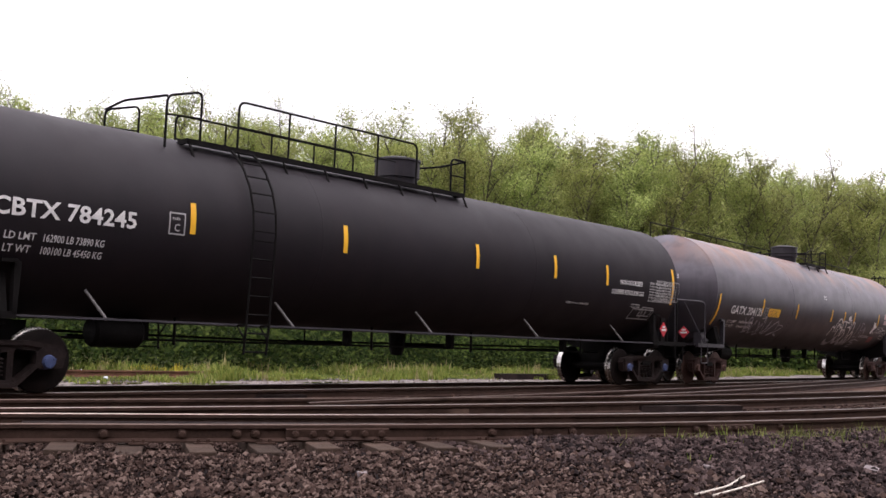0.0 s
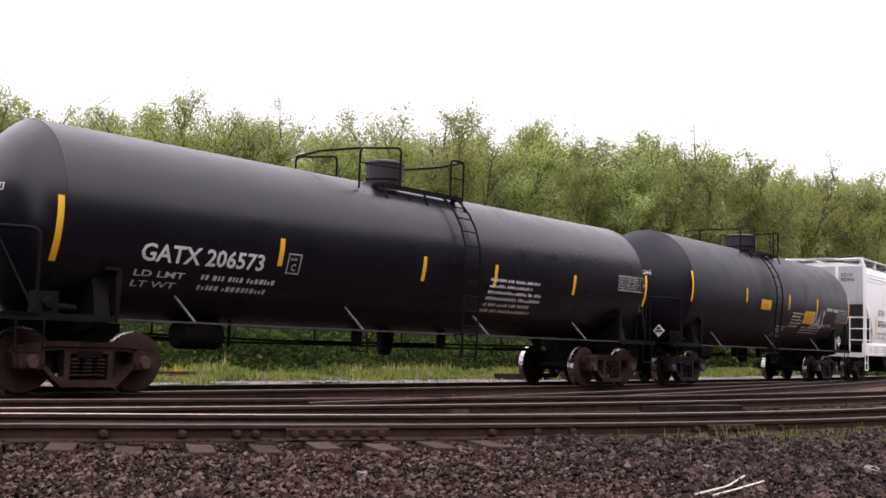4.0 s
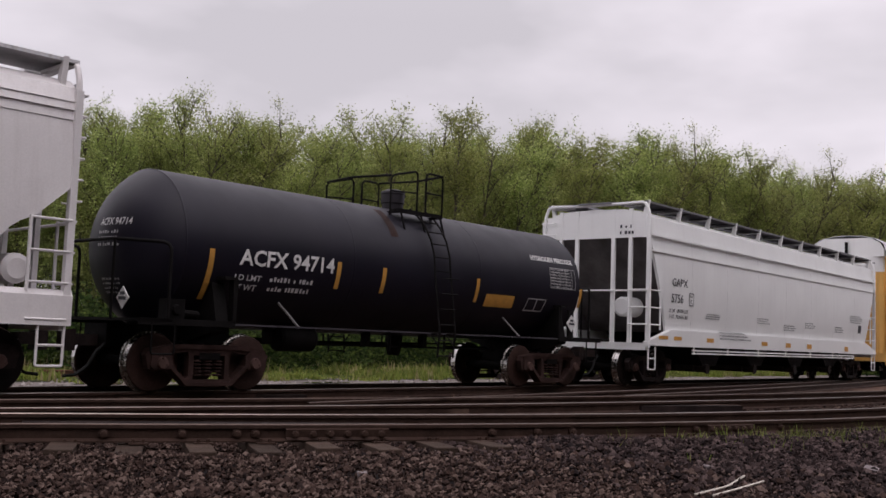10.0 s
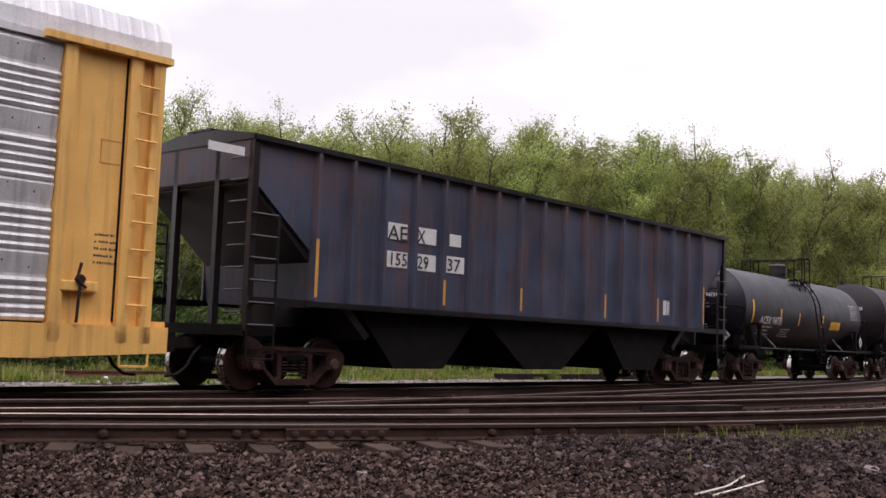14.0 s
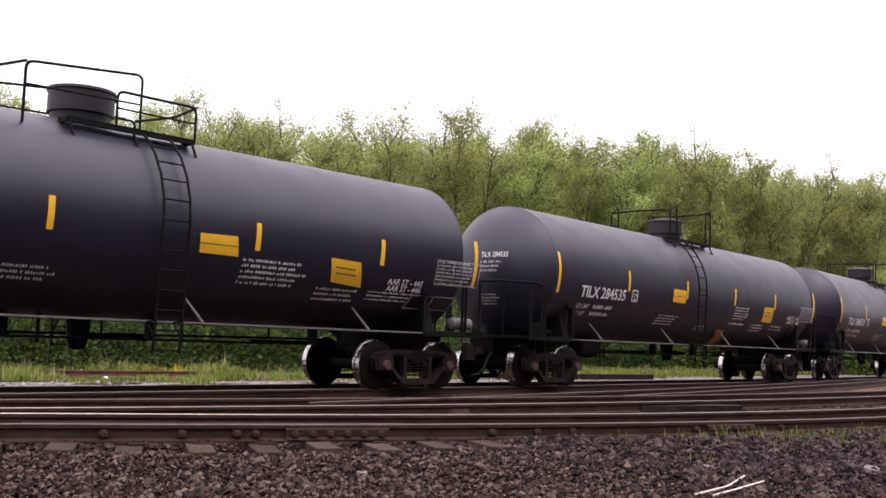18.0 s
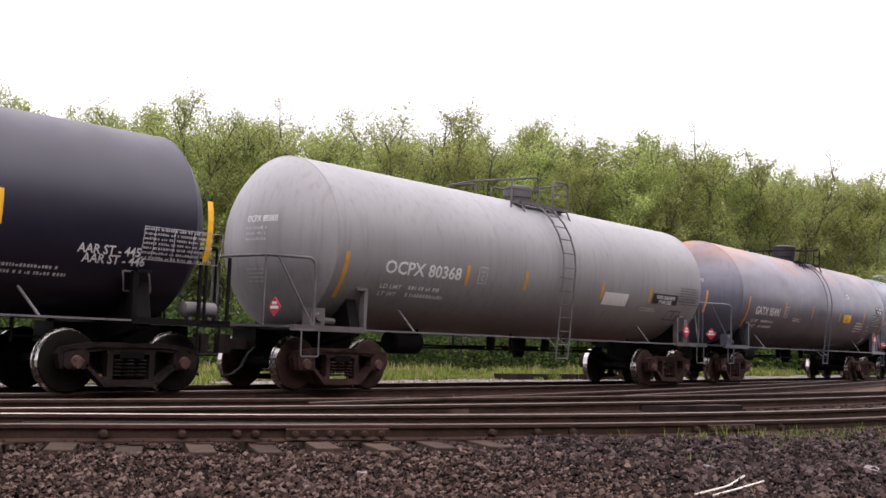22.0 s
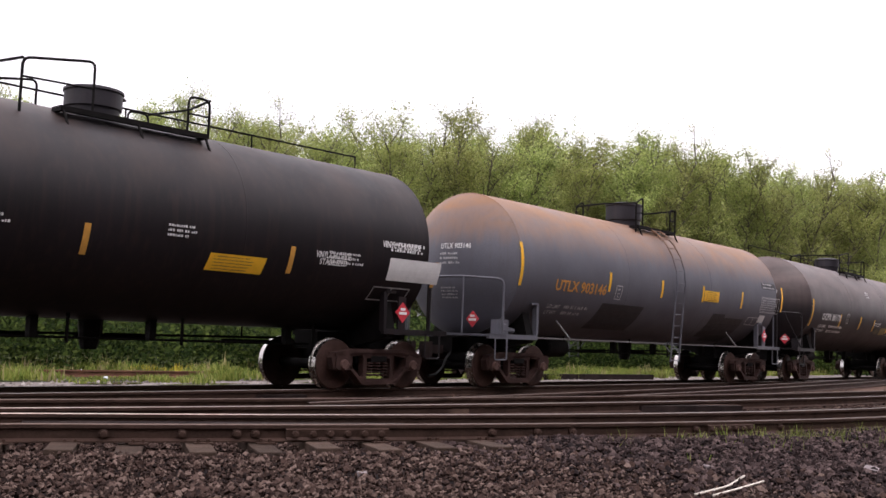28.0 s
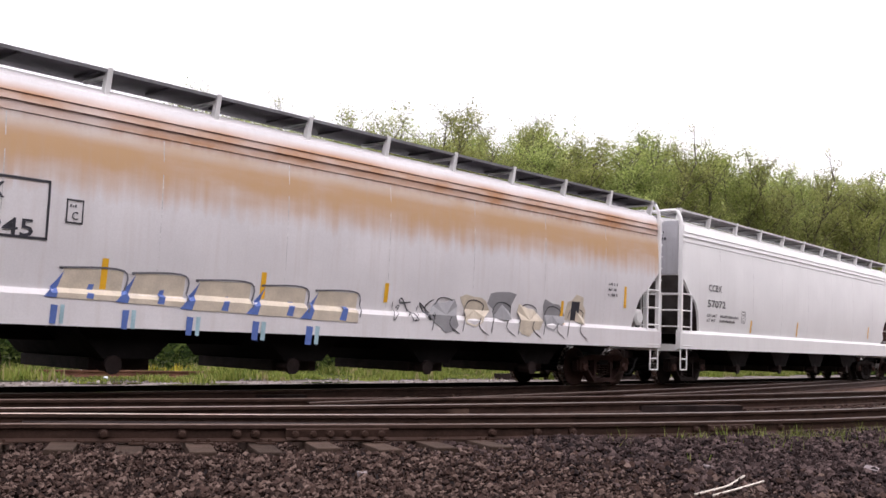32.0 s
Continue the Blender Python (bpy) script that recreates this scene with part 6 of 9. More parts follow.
markings(car, side, tape=[(-7.87, 1.87, 2.78), (-3.91, 2.1, 2.56), (-0.38, 2.09, 2.56), (1.83, 2.1, 2.57), (4.72, 2.11, 2.56), (7.88, 2, 2.78)],
         words=[('GATX 206573', -6.54, 2, 0.26, 2.31)],
         bars=[(-6.57, 1.88, 3.03, 0.31, 2), (1.69, 2.3, 1.96, 0.76, 6)],
         plates=[('ring', -3.75, -3.46, 1.99, 2.33, 0), ('grid', 6.61, 7.73, 2.33, 2.7, 0)])
car, side, half, end = tank_car(87.04, 98.24, 'shiny black tank car with yellow plates and a white sprayed tag', BLACK, cap=1, dome=0.4, dome_r=0.62, dome_h=0.4, walk_to=(-1.2, 1.25), ladder=-0.57, placard=PAPER, code="TCLX 26046")
markings(car, side, tape=[(0.58, 2.35, 2.82), (3.11, 2.35, 2.82), (6.35, 2.11, 3.03), (-6.41, 2.26, 3.08), (-2.8, 2.41, 2.83)],
         words=[('DIPHENYLAMINE', 4.03, 2.45, 0.11, 1.16), ('AAR ST - 445', 3.92, 1.91, 0.11, 0.87)],
         bars=[(1.03, 2.3, 1.02, 0.52, 5), (0.12, 1.83, 0.94, 0.37, 5), (2.2, 1.87, 1.79, 0.25, 3)],
         plates=[('yellow', -1.68, -0.9, 2.27, 2.57, 0), ('yellow', 2.08, 3.01, 1.97, 2.38, 0), ('grid', 5.15, 6.46, 2.1, 2.56, 0), ('ring', 5.08, 5.37, 1.58, 1.92, 0)])
scrawl(car, side, 2.9, 3.9, 1.85, 2.5, PAINT_WHITE, 31, 5, 0.05)
scrawl(car, side, 2.9, 3.9, 1.8, 2.5, PAINT_SILVER, 32, 4, 0.04)
car, side, half, end = hopper_car(102.24, 119.04, 'clean white covered hopper car with dark lettering and yellow tape', WHITE, over=1.43)
markings(car, side, tape=[(-8.28, 1.56, 2.51), (-5.28, 1.54, 1.97), (-2.48, 1.62, 1.97), (0.6, 1.54, 1.98), (3.09, 1.62, 1.99), (5.85, 1.64, 2), (8.46, 1.57, 2.39)],
         words=[('ECUX', -7.96, 2.56, 0.23, 0.91), ('882506', -8, 2.11, 0.26, 1.18)],
         bars=[(-8.04, 1.93, 1.79, 0.35, 2), (-8.68, 1.3, 0.79, 0.25, 3), (7.29, 2.75, 0.45, 0.36, 3)],
         plates=[('darkring', -6.68, -6.4, 2.29, 2.63, 0), ('dark', 6.23, 6.66, 1.59, 1.85, 0), ('yellowring', -9.24, -9.01, 1.09, 1.27, 0), ('darkring', -7.19, -6.93, 0.99, 1.33, 0)], ink=STENCIL_DARK, small=PATCH_GREY)
for word, z in (("ECUX", 3.98), ("882506", 3.8)):
    mark("end_lettering", car, STENCIL_DARK, lambda bm: add_text(bm, Side(lambda u, z, lift: (-end + 0.055 - lift, -u, z)), word, 0.7, z, 0.13, 0.01, 1.0, 0.95, 0.006))
mark("end_lettering", car, STENCIL_DARK, lambda bm: add_lines(bm, Side(lambda u, z, lift: (-end + 0.055 - lift, -u, z)), 0.05, 3.6, 0.4, 7, 0.09, 0.04, 8))
mark("small_lettering", car, STENCIL_OCHRE, lambda bm: add_lines(bm, side, 4.75, 2.02, 0.6, 3, 0.13, 0.06, 31, 0.012))
mark("plate_print", car, STENCIL, lambda bm: add_lines(bm, side, 6.27, 1.82, 0.34, 1, 0.2, 0.13, 12, 0.012))
mark("paper_slip", car, PAPER_PINK, lambda bm: add_patch(bm, side, 6.72, 6.9, 1.66, 1.78, 0.009))
mark("sill_patch", car, PATCH_GREY, lambda bm: add_patch(bm, side, 6.9, 7.15, 1.12, 1.19, 0.009))
mark("small_lettering", car, STENCIL_DARK, lambda bm: add_lines(bm, side, 8.1, 1.28, 0.75, 1, 0.1, 0.05, 17, 0.009))
car, side, half, end = hopper_car(123.28, 138.98, 'clean white covered hopper car with grey patches and yellow tape', WHITE, over=1.9)
markings(car, side, tape=[(-7.59, 1.57, 2.49), (-3.61, 1.56, 2.02), (-1.65, 1.54, 1.99), (0.2, 1.61, 2.01), (2.03, 1.51, 1.95), (3.93, 1.54, 2), (8.19, 1.67, 2.47)],
         words=[('ECUX', -7.14, 2.56, 0.23, 0.89), ('844523', -7.17, 2.08, 0.26, 1.14)],
         bars=[(-7.28, 1.9, 1.84, 0.32, 2), (-8.53, 1.27, 0.77, 0.29, 3), (6.53, 2.75, 0.52, 0.37, 3)],
         plates=[('darkring', -5.77, -5.51, 2.3, 2.64, 0), ('dark', 5.36, 5.79, 1.61, 1.89, 0), ('grey', -7.72, -7.13, 1.05, 1.32, 0), ('grey', -3.61, -3.44, 2.48, 2.92, 0), ('grey', 0.34, 0.48, 2.58, 3.06, 0), ('darkring', -6.36, -6.11, 1.05, 1.27, 0)], ink=STENCIL_DARK, small=PATCH_GREY)
for word, z in (("ECUX", 3.98), ("844523", 3.8)):
    mark("end_lettering", car, STENCIL_DARK, lambda bm: add_text(bm, Side(lambda u, z, lift: (-end + 0.055 - lift, -u, z)), word, 0.7, z, 0.13, 0.01, 1.0, 0.95, 0.006))
mark("end_lettering", car, STENCIL_DARK, lambda bm: add_lines(bm, Side(lambda u, z, lift: (-end + 0.055 - lift, -u, z)), 0.05, 3.6, 0.4, 7, 0.09, 0.04, 8))
car, side, half, end = hopper_car(143.30, 159.10, 'dusty white covered hopper car with faded tape and a blue scribble', WHITE_GREY, over=1.6)
markings(car, side, tape=[(-7.68, 1.5, 2.41), (-4.57, 1.48, 1.93), (-1.16, 1.5, 1.92), (1.79, 1.51, 1.95), (4.76, 1.49, 1.95), (7.89, 1.54, 2.42)],
         words=[('PPGX', -7.27, 2.57, 0.23, 0.75), ('12452', -7.32, 2.16, 0.22, 0.93), ('CENTER FLOW', -4.71, 1.13, 0.09, 0.68)],
         bars=[(-7.35, 1.97, 1.02, 0.27, 2)],
         plates=[('darkring', -6.07, -5.79, 2.39, 2.73, 0), ('yellow', -0.22, 0.56, 1.57, 1.82, 0), ('dark', 6.21, 6.73, 1.67, 2.03, 0), ('yellowring', -5.87, -5.63, 1.14, 1.29, 0), ('grey2', -5.53, -5.28, 1.12, 1.26, 0)], ink=STENCIL_DARK, tape_paint=STRIPE_OLD)
mark("end_lettering", car, STENCIL_DARK, lambda bm: add_lines(bm, Side(lambda u, z, lift: (-end + 0.055 - lift, -u, z)), 0.75, 4.1, 0.45, 2, 0.16, 0.1, 3))
mark("end_lettering", car, STENCIL_DARK, lambda bm: add_lines(bm, Side(lambda u, z, lift: (-end + 0.055 - lift, -u, z)), 0.05, 3.6, 0.4, 7, 0.09, 0.04, 8))
sprayed(car, side, PAINT_NAVY, [[(-3.67, 2.08), (-3.57, 1.85)], [(-3.68, 1.79), (-3.52, 1.84), (-3.39, 1.90)], [(-3.66, 1.77), (-3.71, 1.64), (-3.86, 1.47), (-3.84, 1.41), (-3.65, 1.39), (-3.49, 1.34), (-3.33, 1.32)], [(-3.71, 1.62), (-3.51, 1.63), (-3.52, 1.43)], [(-3.36, 1.83), (-3.43, 1.65), (-3.50, 1.56)], [(-3.39, 1.88), (-3.24, 1.92), (-3.13, 1.83), (-3.10, 1.67), (-3.14, 1.45), (-3.22, 1.31), (-3.34, 1.26), (-3.37, 1.17), (-3.32, 1.16)], [(-3.33, 1.70), (-3.36, 1.48), (-3.32, 1.26), (-3.24, 1.26)], [(-3.24, 1.62), (-3.32, 1.57), (-3.23, 1.53)], [(-3.58, 1.18), (-3.48, 1.27)], [(-3.38, 1.30), (-3.13, 1.17)]], 0.022, 0.014)
car, side, half, end = tank_car(163.36, 172.76, 'short black tank car with a rust band on rusty trucks', BLACK, gear="rusty", top=3.6, belly=1.02, dome=0.4, dome_r=0.3, dome_h=0.3, walk_to=(-0.35, 0.9), hoop=0.25, runs=(0.5, 0.5), ladder=0.45, rail_high=0.8, code="ACFX 94714", placard=PAPER)
markings(car, side, tape=[(-4.92, 1.48, 2.28), (-2.18, 1.81, 2.29), (-1.03, 1.8, 2.27), (1.72, 1.78, 2.26), (5.47, 1.84, 2.27)],
         words=[('ACFX 94714', -4.36, 2.08, 0.26, 2.06), ('HYDROGEN PEROXIDE', 3.62, 2.81, 0.11, 1.61)],
         bars=[(-4.42, 1.94, 1.84, 0.31, 2)],
         plates=[('old', 2.04, 3.01, 1.71, 1.97, 0), ('ring', 3.44, 4.11, 1.68, 1.96, 0.06), ('grid', 4.27, 5.22, 2.23, 2.69, 0)], tape_paint=STRIPE_OLD)
mark("rust_band", car, TRUCK_RUST, lambda bm: add_patch(bm, side, -0.75, -0.55, 2.9, 3.45, 0.004, 1, 8))
car, side, half, end = hopper_car(177.27, 193.27, 'white covered hopper car with orange tape along its sill', WHITE, gapx=True, over=1.25, walk_mat=SLATE)
markings(car, side, words=[('GAPX', -7.98, 2.6, 0.21, 0.91), ('5756', -7.99, 2.17, 0.23, 0.69)],
         bars=[(-8.09, 2.02, 1.12, 0.31, 2), (6.23, 2.42, 1.45, 0.31, 4), (-5.89, 1.96, 1.11, 0.17, 3), (-2.31, 1.98, 1.07, 0.19, 3), (-0.14, 1.85, 1.22, 0.21, 3), (1.71, 1.99, 1, 0.22, 3), (4.66, 1.95, 0.92, 0.24, 3), (-5.05, 1.49, 2.24, 0.26, 3)],
         plates=[('darkring', -6.95, -6.67, 2.12, 2.46, 0), ('dark', 7.18, 7.55, 1.79, 2.08, 0), ('tape', -8.69, -8.19, 1.2, 1.28, 0), ('tape', -7.86, -7.41, 1.19, 1.28, 0), ('tape', -5.9, -5.45, 1.17, 1.28, 0), ('tape', -2.06, -1.6, 1.15, 1.27, 0), ('tape', -0.11, 0.32, 1.13, 1.27, 0), ('tape', 1.77, 2.2, 1.12, 1.27, 0), ('tape', 5.54, 5.92, 1.09, 1.26, 0)], ink=STENCIL_DARK, loads=("189700 LBS", "72300 LBS"))
mark("end_lettering", car, STENCIL_DARK, lambda bm: add_lines(bm, Side(lambda u, z, lift: (-end + 0.055 - lift, -u, z)), 0.75, 4.1, 0.45, 2, 0.16, 0.1, 3))

car, side, half, end = autorack_car(199.83, 219.93, "yellow and galvanised autorack car with sprayed graffiti")
# the railway's emblem as plain yellow blocks with a bar below
for k in range(3):
    mark("emblem", car, STRIPE_OLD, lambda bm: add_blob(bm, side, -6.08 + 0.6 * k, 3.62, 0.56, 0.55, 0.012, 14, 0.03, k))
    mark("emblem", car, STENCIL_DARK, lambda bm: add_blob(bm, side, -6.05 + 0.6 * k, 3.62, 0.2, 0.18, 0.015, 10, 0.03, k))
mark("emblem_bar", car, STRIPE_OLD, lambda bm: add_patch(bm, side, -6.42, -4.62, 3.12, 3.2, 0.012))
side = flat_side(lambda z: -1.608)
mark("spray_letter", car, STENCIL_DARK, lambda bm: add_shape(bm, side, [(1.47, 1.33), (1.80, 1.71), (2.10, 2.02), (2.31, 2.12), (2.68, 2.08), (3.14, 2.04), (3.56, 2.01), (4.09, 2.09), (4.57, 2.00), (5.00, 2.10), (5.35, 1.93), (5.56, 1.59), (5.56, 1.29), (5.40, 0.98), (5.18, 0.81), (4.85, 0.67), (4.51, 0.74), (4.16, 0.74), (3.48, 0.72), (2.98, 0.68), (2.23, 0.61), (1.83, 0.68), (1.76, 0.91), (1.86, 1.19), (1.60, 0.94)], 0.01))
mark("spray_letter", car, PAINT_WHITE, lambda bm: add_shape(bm, side, [(1.53, 1.33), (1.85, 1.69), (2.13, 1.98), (2.30, 2.06), (2.67, 2.04), (3.13, 2.00), (3.56, 1.97), (4.09, 2.04), (4.57, 1.95), (4.97, 2.06), (5.28, 1.91), (5.47, 1.58), (5.49, 1.30), (5.33, 1.01), (5.14, 0.85), (4.85, 0.71), (4.55, 0.79), (4.16, 0.78), (3.48, 0.77), (2.98, 0.72), (2.22, 0.66), (1.89, 0.72), (1.83, 0.91), (1.97, 1.28), (1.63, 1.02)], 0.013))
sprayed(car, side, STENCIL_DARK, [[(2.55, 1.96), (2.60, 1.64), (2.52, 1.38), (2.25, 1.37), (2.17, 1.62)], [(2.18, 1.34), (2.59, 1.31), (2.74, 1.09), (2.69, 0.83), (2.52, 0.71)], [(2.83, 1.99), (2.89, 1.45)], [(3.15, 1.98), (3.22, 1.49)], [(3.41, 1.93), (3.51, 1.48)], [(2.79, 1.41), (3.04, 1.35), (3.10, 1.05), (2.97, 0.76)], [(3.29, 1.47), (3.45, 1.27), (3.47, 0.90)], [(3.83, 1.95), (3.89, 1.52), (4.32, 1.57), (4.43, 1.85)], [(4.36, 1.97), (4.53, 1.74), (4.37, 1.30), (4.21, 0.81)], [(4.59, 1.92), (4.46, 1.63)], [(4.50, 0.85), (4.70, 1.15), (4.76, 1.40), (4.59, 1.51)]], 0.045, 0.016)
sprayed(car, side, STENCIL_DARK, [[(4.09, 1.56), (4.23, 1.51), (4.21, 1.35), (4.05, 1.34), (4.09, 1.56)], [(4.83, 1.70), (4.76, 1.43), (5.00, 1.49), (4.91, 1.71)], [(5.09, 1.49), (5.23, 1.44), (5.13, 1.31)], [(2.16, 1.71), (2.17, 1.12)]], 0.03, 0.016)
swollen = [[(7.35, 1.72), (7.8, 1.95), (8.25, 1.88), (8.3, 1.65), (8.0, 1.55), (8.42, 1.4), (8.38, 1.12), (7.95, 0.98), (7.5, 1.06), (7.27, 1.2), (7.45, 1.38), (7.3, 1.5)],
           [(8.2, 1.85), (8.5, 1.97), (8.8, 1.86), (8.86, 1.55), (8.72, 1.3), (8.9, 1.05), (8.55, 0.98), (8.36, 1.15), (8.5, 1.45), (8.3, 1.6)],
           [(8.8, 1.9), (9.1, 2.06), (9.55, 1.95), (9.75, 1.6), (9.6, 1.15), (9.35, 0.92), (9.0, 0.98), (8.85, 1.3), (8.98, 1.6)],
           [(9.6, 1.9), (9.9, 2.0), (10.2, 1.82), (10.1, 1.6), (10.35, 1.45), (10.42, 1.12), (10.1, 0.95), (9.7, 1.0), (9.62, 1.3), (9.8, 1.55)],
           [(10.2, 1.85), (10.6, 1.97), (10.95, 1.86), (10.92, 1.62), (11.2, 1.42), (11.15, 1.12), (10.75, 1.0), (10.4, 1.08), (10.35, 1.35), (10.5, 1.6)]]
for k, pts in enumerate(swollen):
    letter = mark("spray_letter", car, PAINT_GREEN, lambda bm: add_shape(bm, side, pts, 0.012 + 0.002 * k))
    mark("outline", letter, PAINT_PINE, lambda bm: add_stroke(bm, side, pts + pts[:1], 0.032, 0.0135 + 0.002 * k))
sprayed(car, side, PAINT_PINE, [[(7.62, 1.62), (7.9, 1.6), (8.05, 1.66)], [(7.85, 1.32), (8.1, 1.33), (8.0, 1.2), (7.85, 1.24), (7.85, 1.32)], [(9.22, 1.75), (9.4, 1.72), (9.36, 1.55)], [(10.6, 1.72), (10.75, 1.75)]], 0.022, 0.024)
sprayed(car, side, PAINT_RED, [[(-3.56, 1.47), (-3.32, 1.51), (-3.16, 1.56), (-3.08, 1.88), (-2.89, 1.82)], [(-3.10, 1.84), (-3.15, 1.41), (-3.01, 1.53)], [(-2.20, 1.86), (-2.06, 1.80), (-1.87, 1.86), (-1.70, 2.01), (-1.54, 1.91)], [(-2.44, 1.53), (-2.13, 1.51), (-1.85, 1.48), (-1.62, 1.58)]], 0.05, 0.014)
sprayed(car, side, PAINT_RED, [[(-3.90, 1.85), (-3.67, 1.87), (-3.50, 1.77), (-3.41, 1.66)], [(-2.23, 1.71), (-2.30, 1.46)], [(-2.68, 1.83), (-2.58, 1.60), (-2.66, 1.51)], [(-2.85, 1.82), (-2.92, 1.58)], [(-0.83, 1.67), (-0.56, 1.60), (-0.41, 1.70), (-0.36, 1.39)], [(-0.50, 1.47), (-0.60, 1.33)], [(-1.86, 1.73), (-1.64, 1.54), (-1.67, 1.41)]], 0.02, 0.014)
mark("paint_patch", car, PATCH_GREY, lambda bm: add_shape(bm, side, [(-1.7, 1.0), (-1.2, 1.0), (-1.28, 1.42), (-1.52, 1.48), (-1.6, 1.4)], 0.006, 1))
side = flat_side(lambda z: -1.605 if z < 1.0 else -1.535)
scrawl(car, side, -5.9, -4.7, 1.15, 2.05, STENCIL_DARK, 63, 4, 0.035)
def eye_tag(bm):
    for p in ([(-11.3, 1.33), (-10.9, 1.48), (-10.45, 1.33), (-10.9, 1.2), (-11.3, 1.33)], [(-11.35, 1.5), (-10.9, 1.62), (-10.42, 1.45)], [(-11.0, 1.35), (-10.85, 1.42), (-10.82, 1.28), (-11.0, 1.35)], [(-11.3, 1.05), (-11.2, 1.15), (-11.1, 1.02)], [(-10.6, 1.02), (-10.5, 1.15), (-10.4, 1.05)]):
        add_stroke(bm, side, p, 0.05)
mark("spray_tag", car, STENCIL_DARK, eye_tag)
scrawl(car, side, -11.7, -10.2, 0.6, 0.95, STENCIL_DARK, 64, 6, 0.04)
mark("sill_plate", car, STENCIL_DARK, lambda bm: add_patch(bm, side, -6.9, -4.3, 0.67, 0.88, 0.006))
mark("sill_lettering", car, STENCIL, lambda bm: add_lines(bm, side, -6.8, 0.84, 2.4, 1, 0.1, 0.13, 5, 0.012))
mark("paint_patch", car, PATCH_GREY, lambda bm: add_patch(bm, side, -3.8, -0.05, 0.57, 0.97, 0.005, 4, 2))
for a, b, z0, z1 in ((-4.1, -3.55, 0.7, 0.82), (-3.05, -2.75, 0.8, 0.97), (-0.9, -0.55, 0.85, 0.97), (0.15, 0.75, 0.75, 0.85)):
    mark("paint_patch", car, STRIPE_OLD, lambda bm: add_patch(bm, side, a, b, z0, z1, 0.008, 1, 1, 0.04))
mark("sill_lettering", car, STENCIL_DARK, lambda bm: add_lines(bm, side, -2.7, 0.8, 1.3, 1, 0.1, 0.09, 9, 0.012))
mark("emblem", car, STENCIL_RED, lambda bm: [add_patch(bm, side, 5.5 + 0.2 * k, 5.66 + 0.2 * k, 0.66, 0.8, 0.012) for k in range(3)])
mark("data_stencil", car, STENCIL_DARK, lambda bm: add_patch(bm, side, 6.35, 6.74, 0.66, 0.82, 0.012))
mark("small_lettering", car, STENCIL_DARK, lambda bm: add_lines(bm, side, -11.9, 0.8, 1.2, 2, 0.1, 0.05, 12, 0.012))
for k, (a, b) in enumerate(((-13.6, -12.4), (12.4, 13.3))):
    mark("stencilled_box", car, STENCIL_OCHRE, lambda bm: add_ring(bm, Side(lambda x, z, lift: (x, -1.5 - lift, z)), a + 0.35, a + 0.8, 3.3, 3.65, 0.02, 0.004))
    mark("small_lettering", car, STENCIL_DARK, lambda bm: add_lines(bm, Side(lambda x, z, lift: (x, -1.5 - lift, z)), a + 0.35, 2.3, 0.4, 5, 0.1, 0.04, k, 0.004))
for dx in (0.75, -0.75 - 0.4):
    mark("end_lettering", car, STENCIL_DARK, lambda bm: add_lines(bm, Side(lambda u, z, lift: (-end - 0.0 - lift, -u, z)), dx, 4.75, 0.5, 1, 0.1, 0.06, 3))

car, side, half, end = ribbed_hopper(226.73, 240.73, "faded blue-black ribbed hopper car streaked with rust")
for x, z0, z1 in ((-7, 1.61, 2.61), (-3.78, 1.64, 2.13), (-1.13, 1.64, 2.13), (1.72, 1.63, 2.19), (4.25, 1.64, 2.23), (7.27, 1.66, 2.68)):
    x = min((rib_at(end, k) for k in range(RIBS)), key=lambda q: abs(q - x))
    mark("reflective_stripe", car, STRIPE_OLD, lambda bm: add_patch(bm, flat_side(lambda z: -1.602), x - 0.035, x + 0.035, z0, z1, 0.004, 1, 2))
markings(car, side, plates=[('paper', -5.34, -4.77, 2.8, 3.11, 0), ('paper', -4.57, -3.94, 2.79, 3.1, 0), ('paper', -5.34, -4.74, 2.28, 2.58, 0), ('paper', -4.56, -3.93, 2.27, 2.59, 0), ('paper', -3.54, -3.19, 2.82, 3.06, 0), ('paper', -3.74, -3.07, 2.29, 2.62, 0), ('paper', -9.37, -8.66, 3.8, 3.94, 0), ('darkring', 5.18, 5.46, 1.85, 2.19, 0), ('paper', 5.01, 5.61, 1.83, 2.2, 0)], ink=STENCIL_DARK)
lifted = flat_side(lambda z: -1.512)
markings(car, lifted, words=[('AE', -5.3, 2.79, 0.28, 0.52), ('X', -4.49, 2.8, 0.26, 0.22), ('155', -5.26, 2.32, 0.24, 0.5), ('29', -4.48, 2.31, 0.25, 0.33), ('37', -3.62, 2.33, 0.25, 0.42)], ink=STENCIL_DARK)
car, side, half, end = tank_car(245.00, 254.70, 'short dark tank car with a yellow plate', BLACK, gear="rusty", top=3.6, belly=1.02, dome=0.4, dome_r=0.35, dome_h=0.35, walk_to=(-0.35, 0.9), hoop=0.25, runs=(0.5, 0.5), ladder=0.42, rail_high=0.8, code="ACFX 94731", placard=PAPER)
markings(car, side, tape=[(-4.97, 1.86, 2.56), (-2.69, 2, 2.37), (-1.02, 1.89, 2.3), (1.29, 1.9, 2.31)],
         words=[('ACFX 94731', -4.35, 1.86, 0.24, 1.79)],
         bars=[(-4.31, 1.8, 1.08, 0.33, 3), (-2.45, 1.75, 0.93, 0.29, 4)],
         plates=[('yellow', 2.12, 3.16, 1.85, 2.13, 0), ('grid', 4.3, 5.15, 2.28, 2.82, 0)])
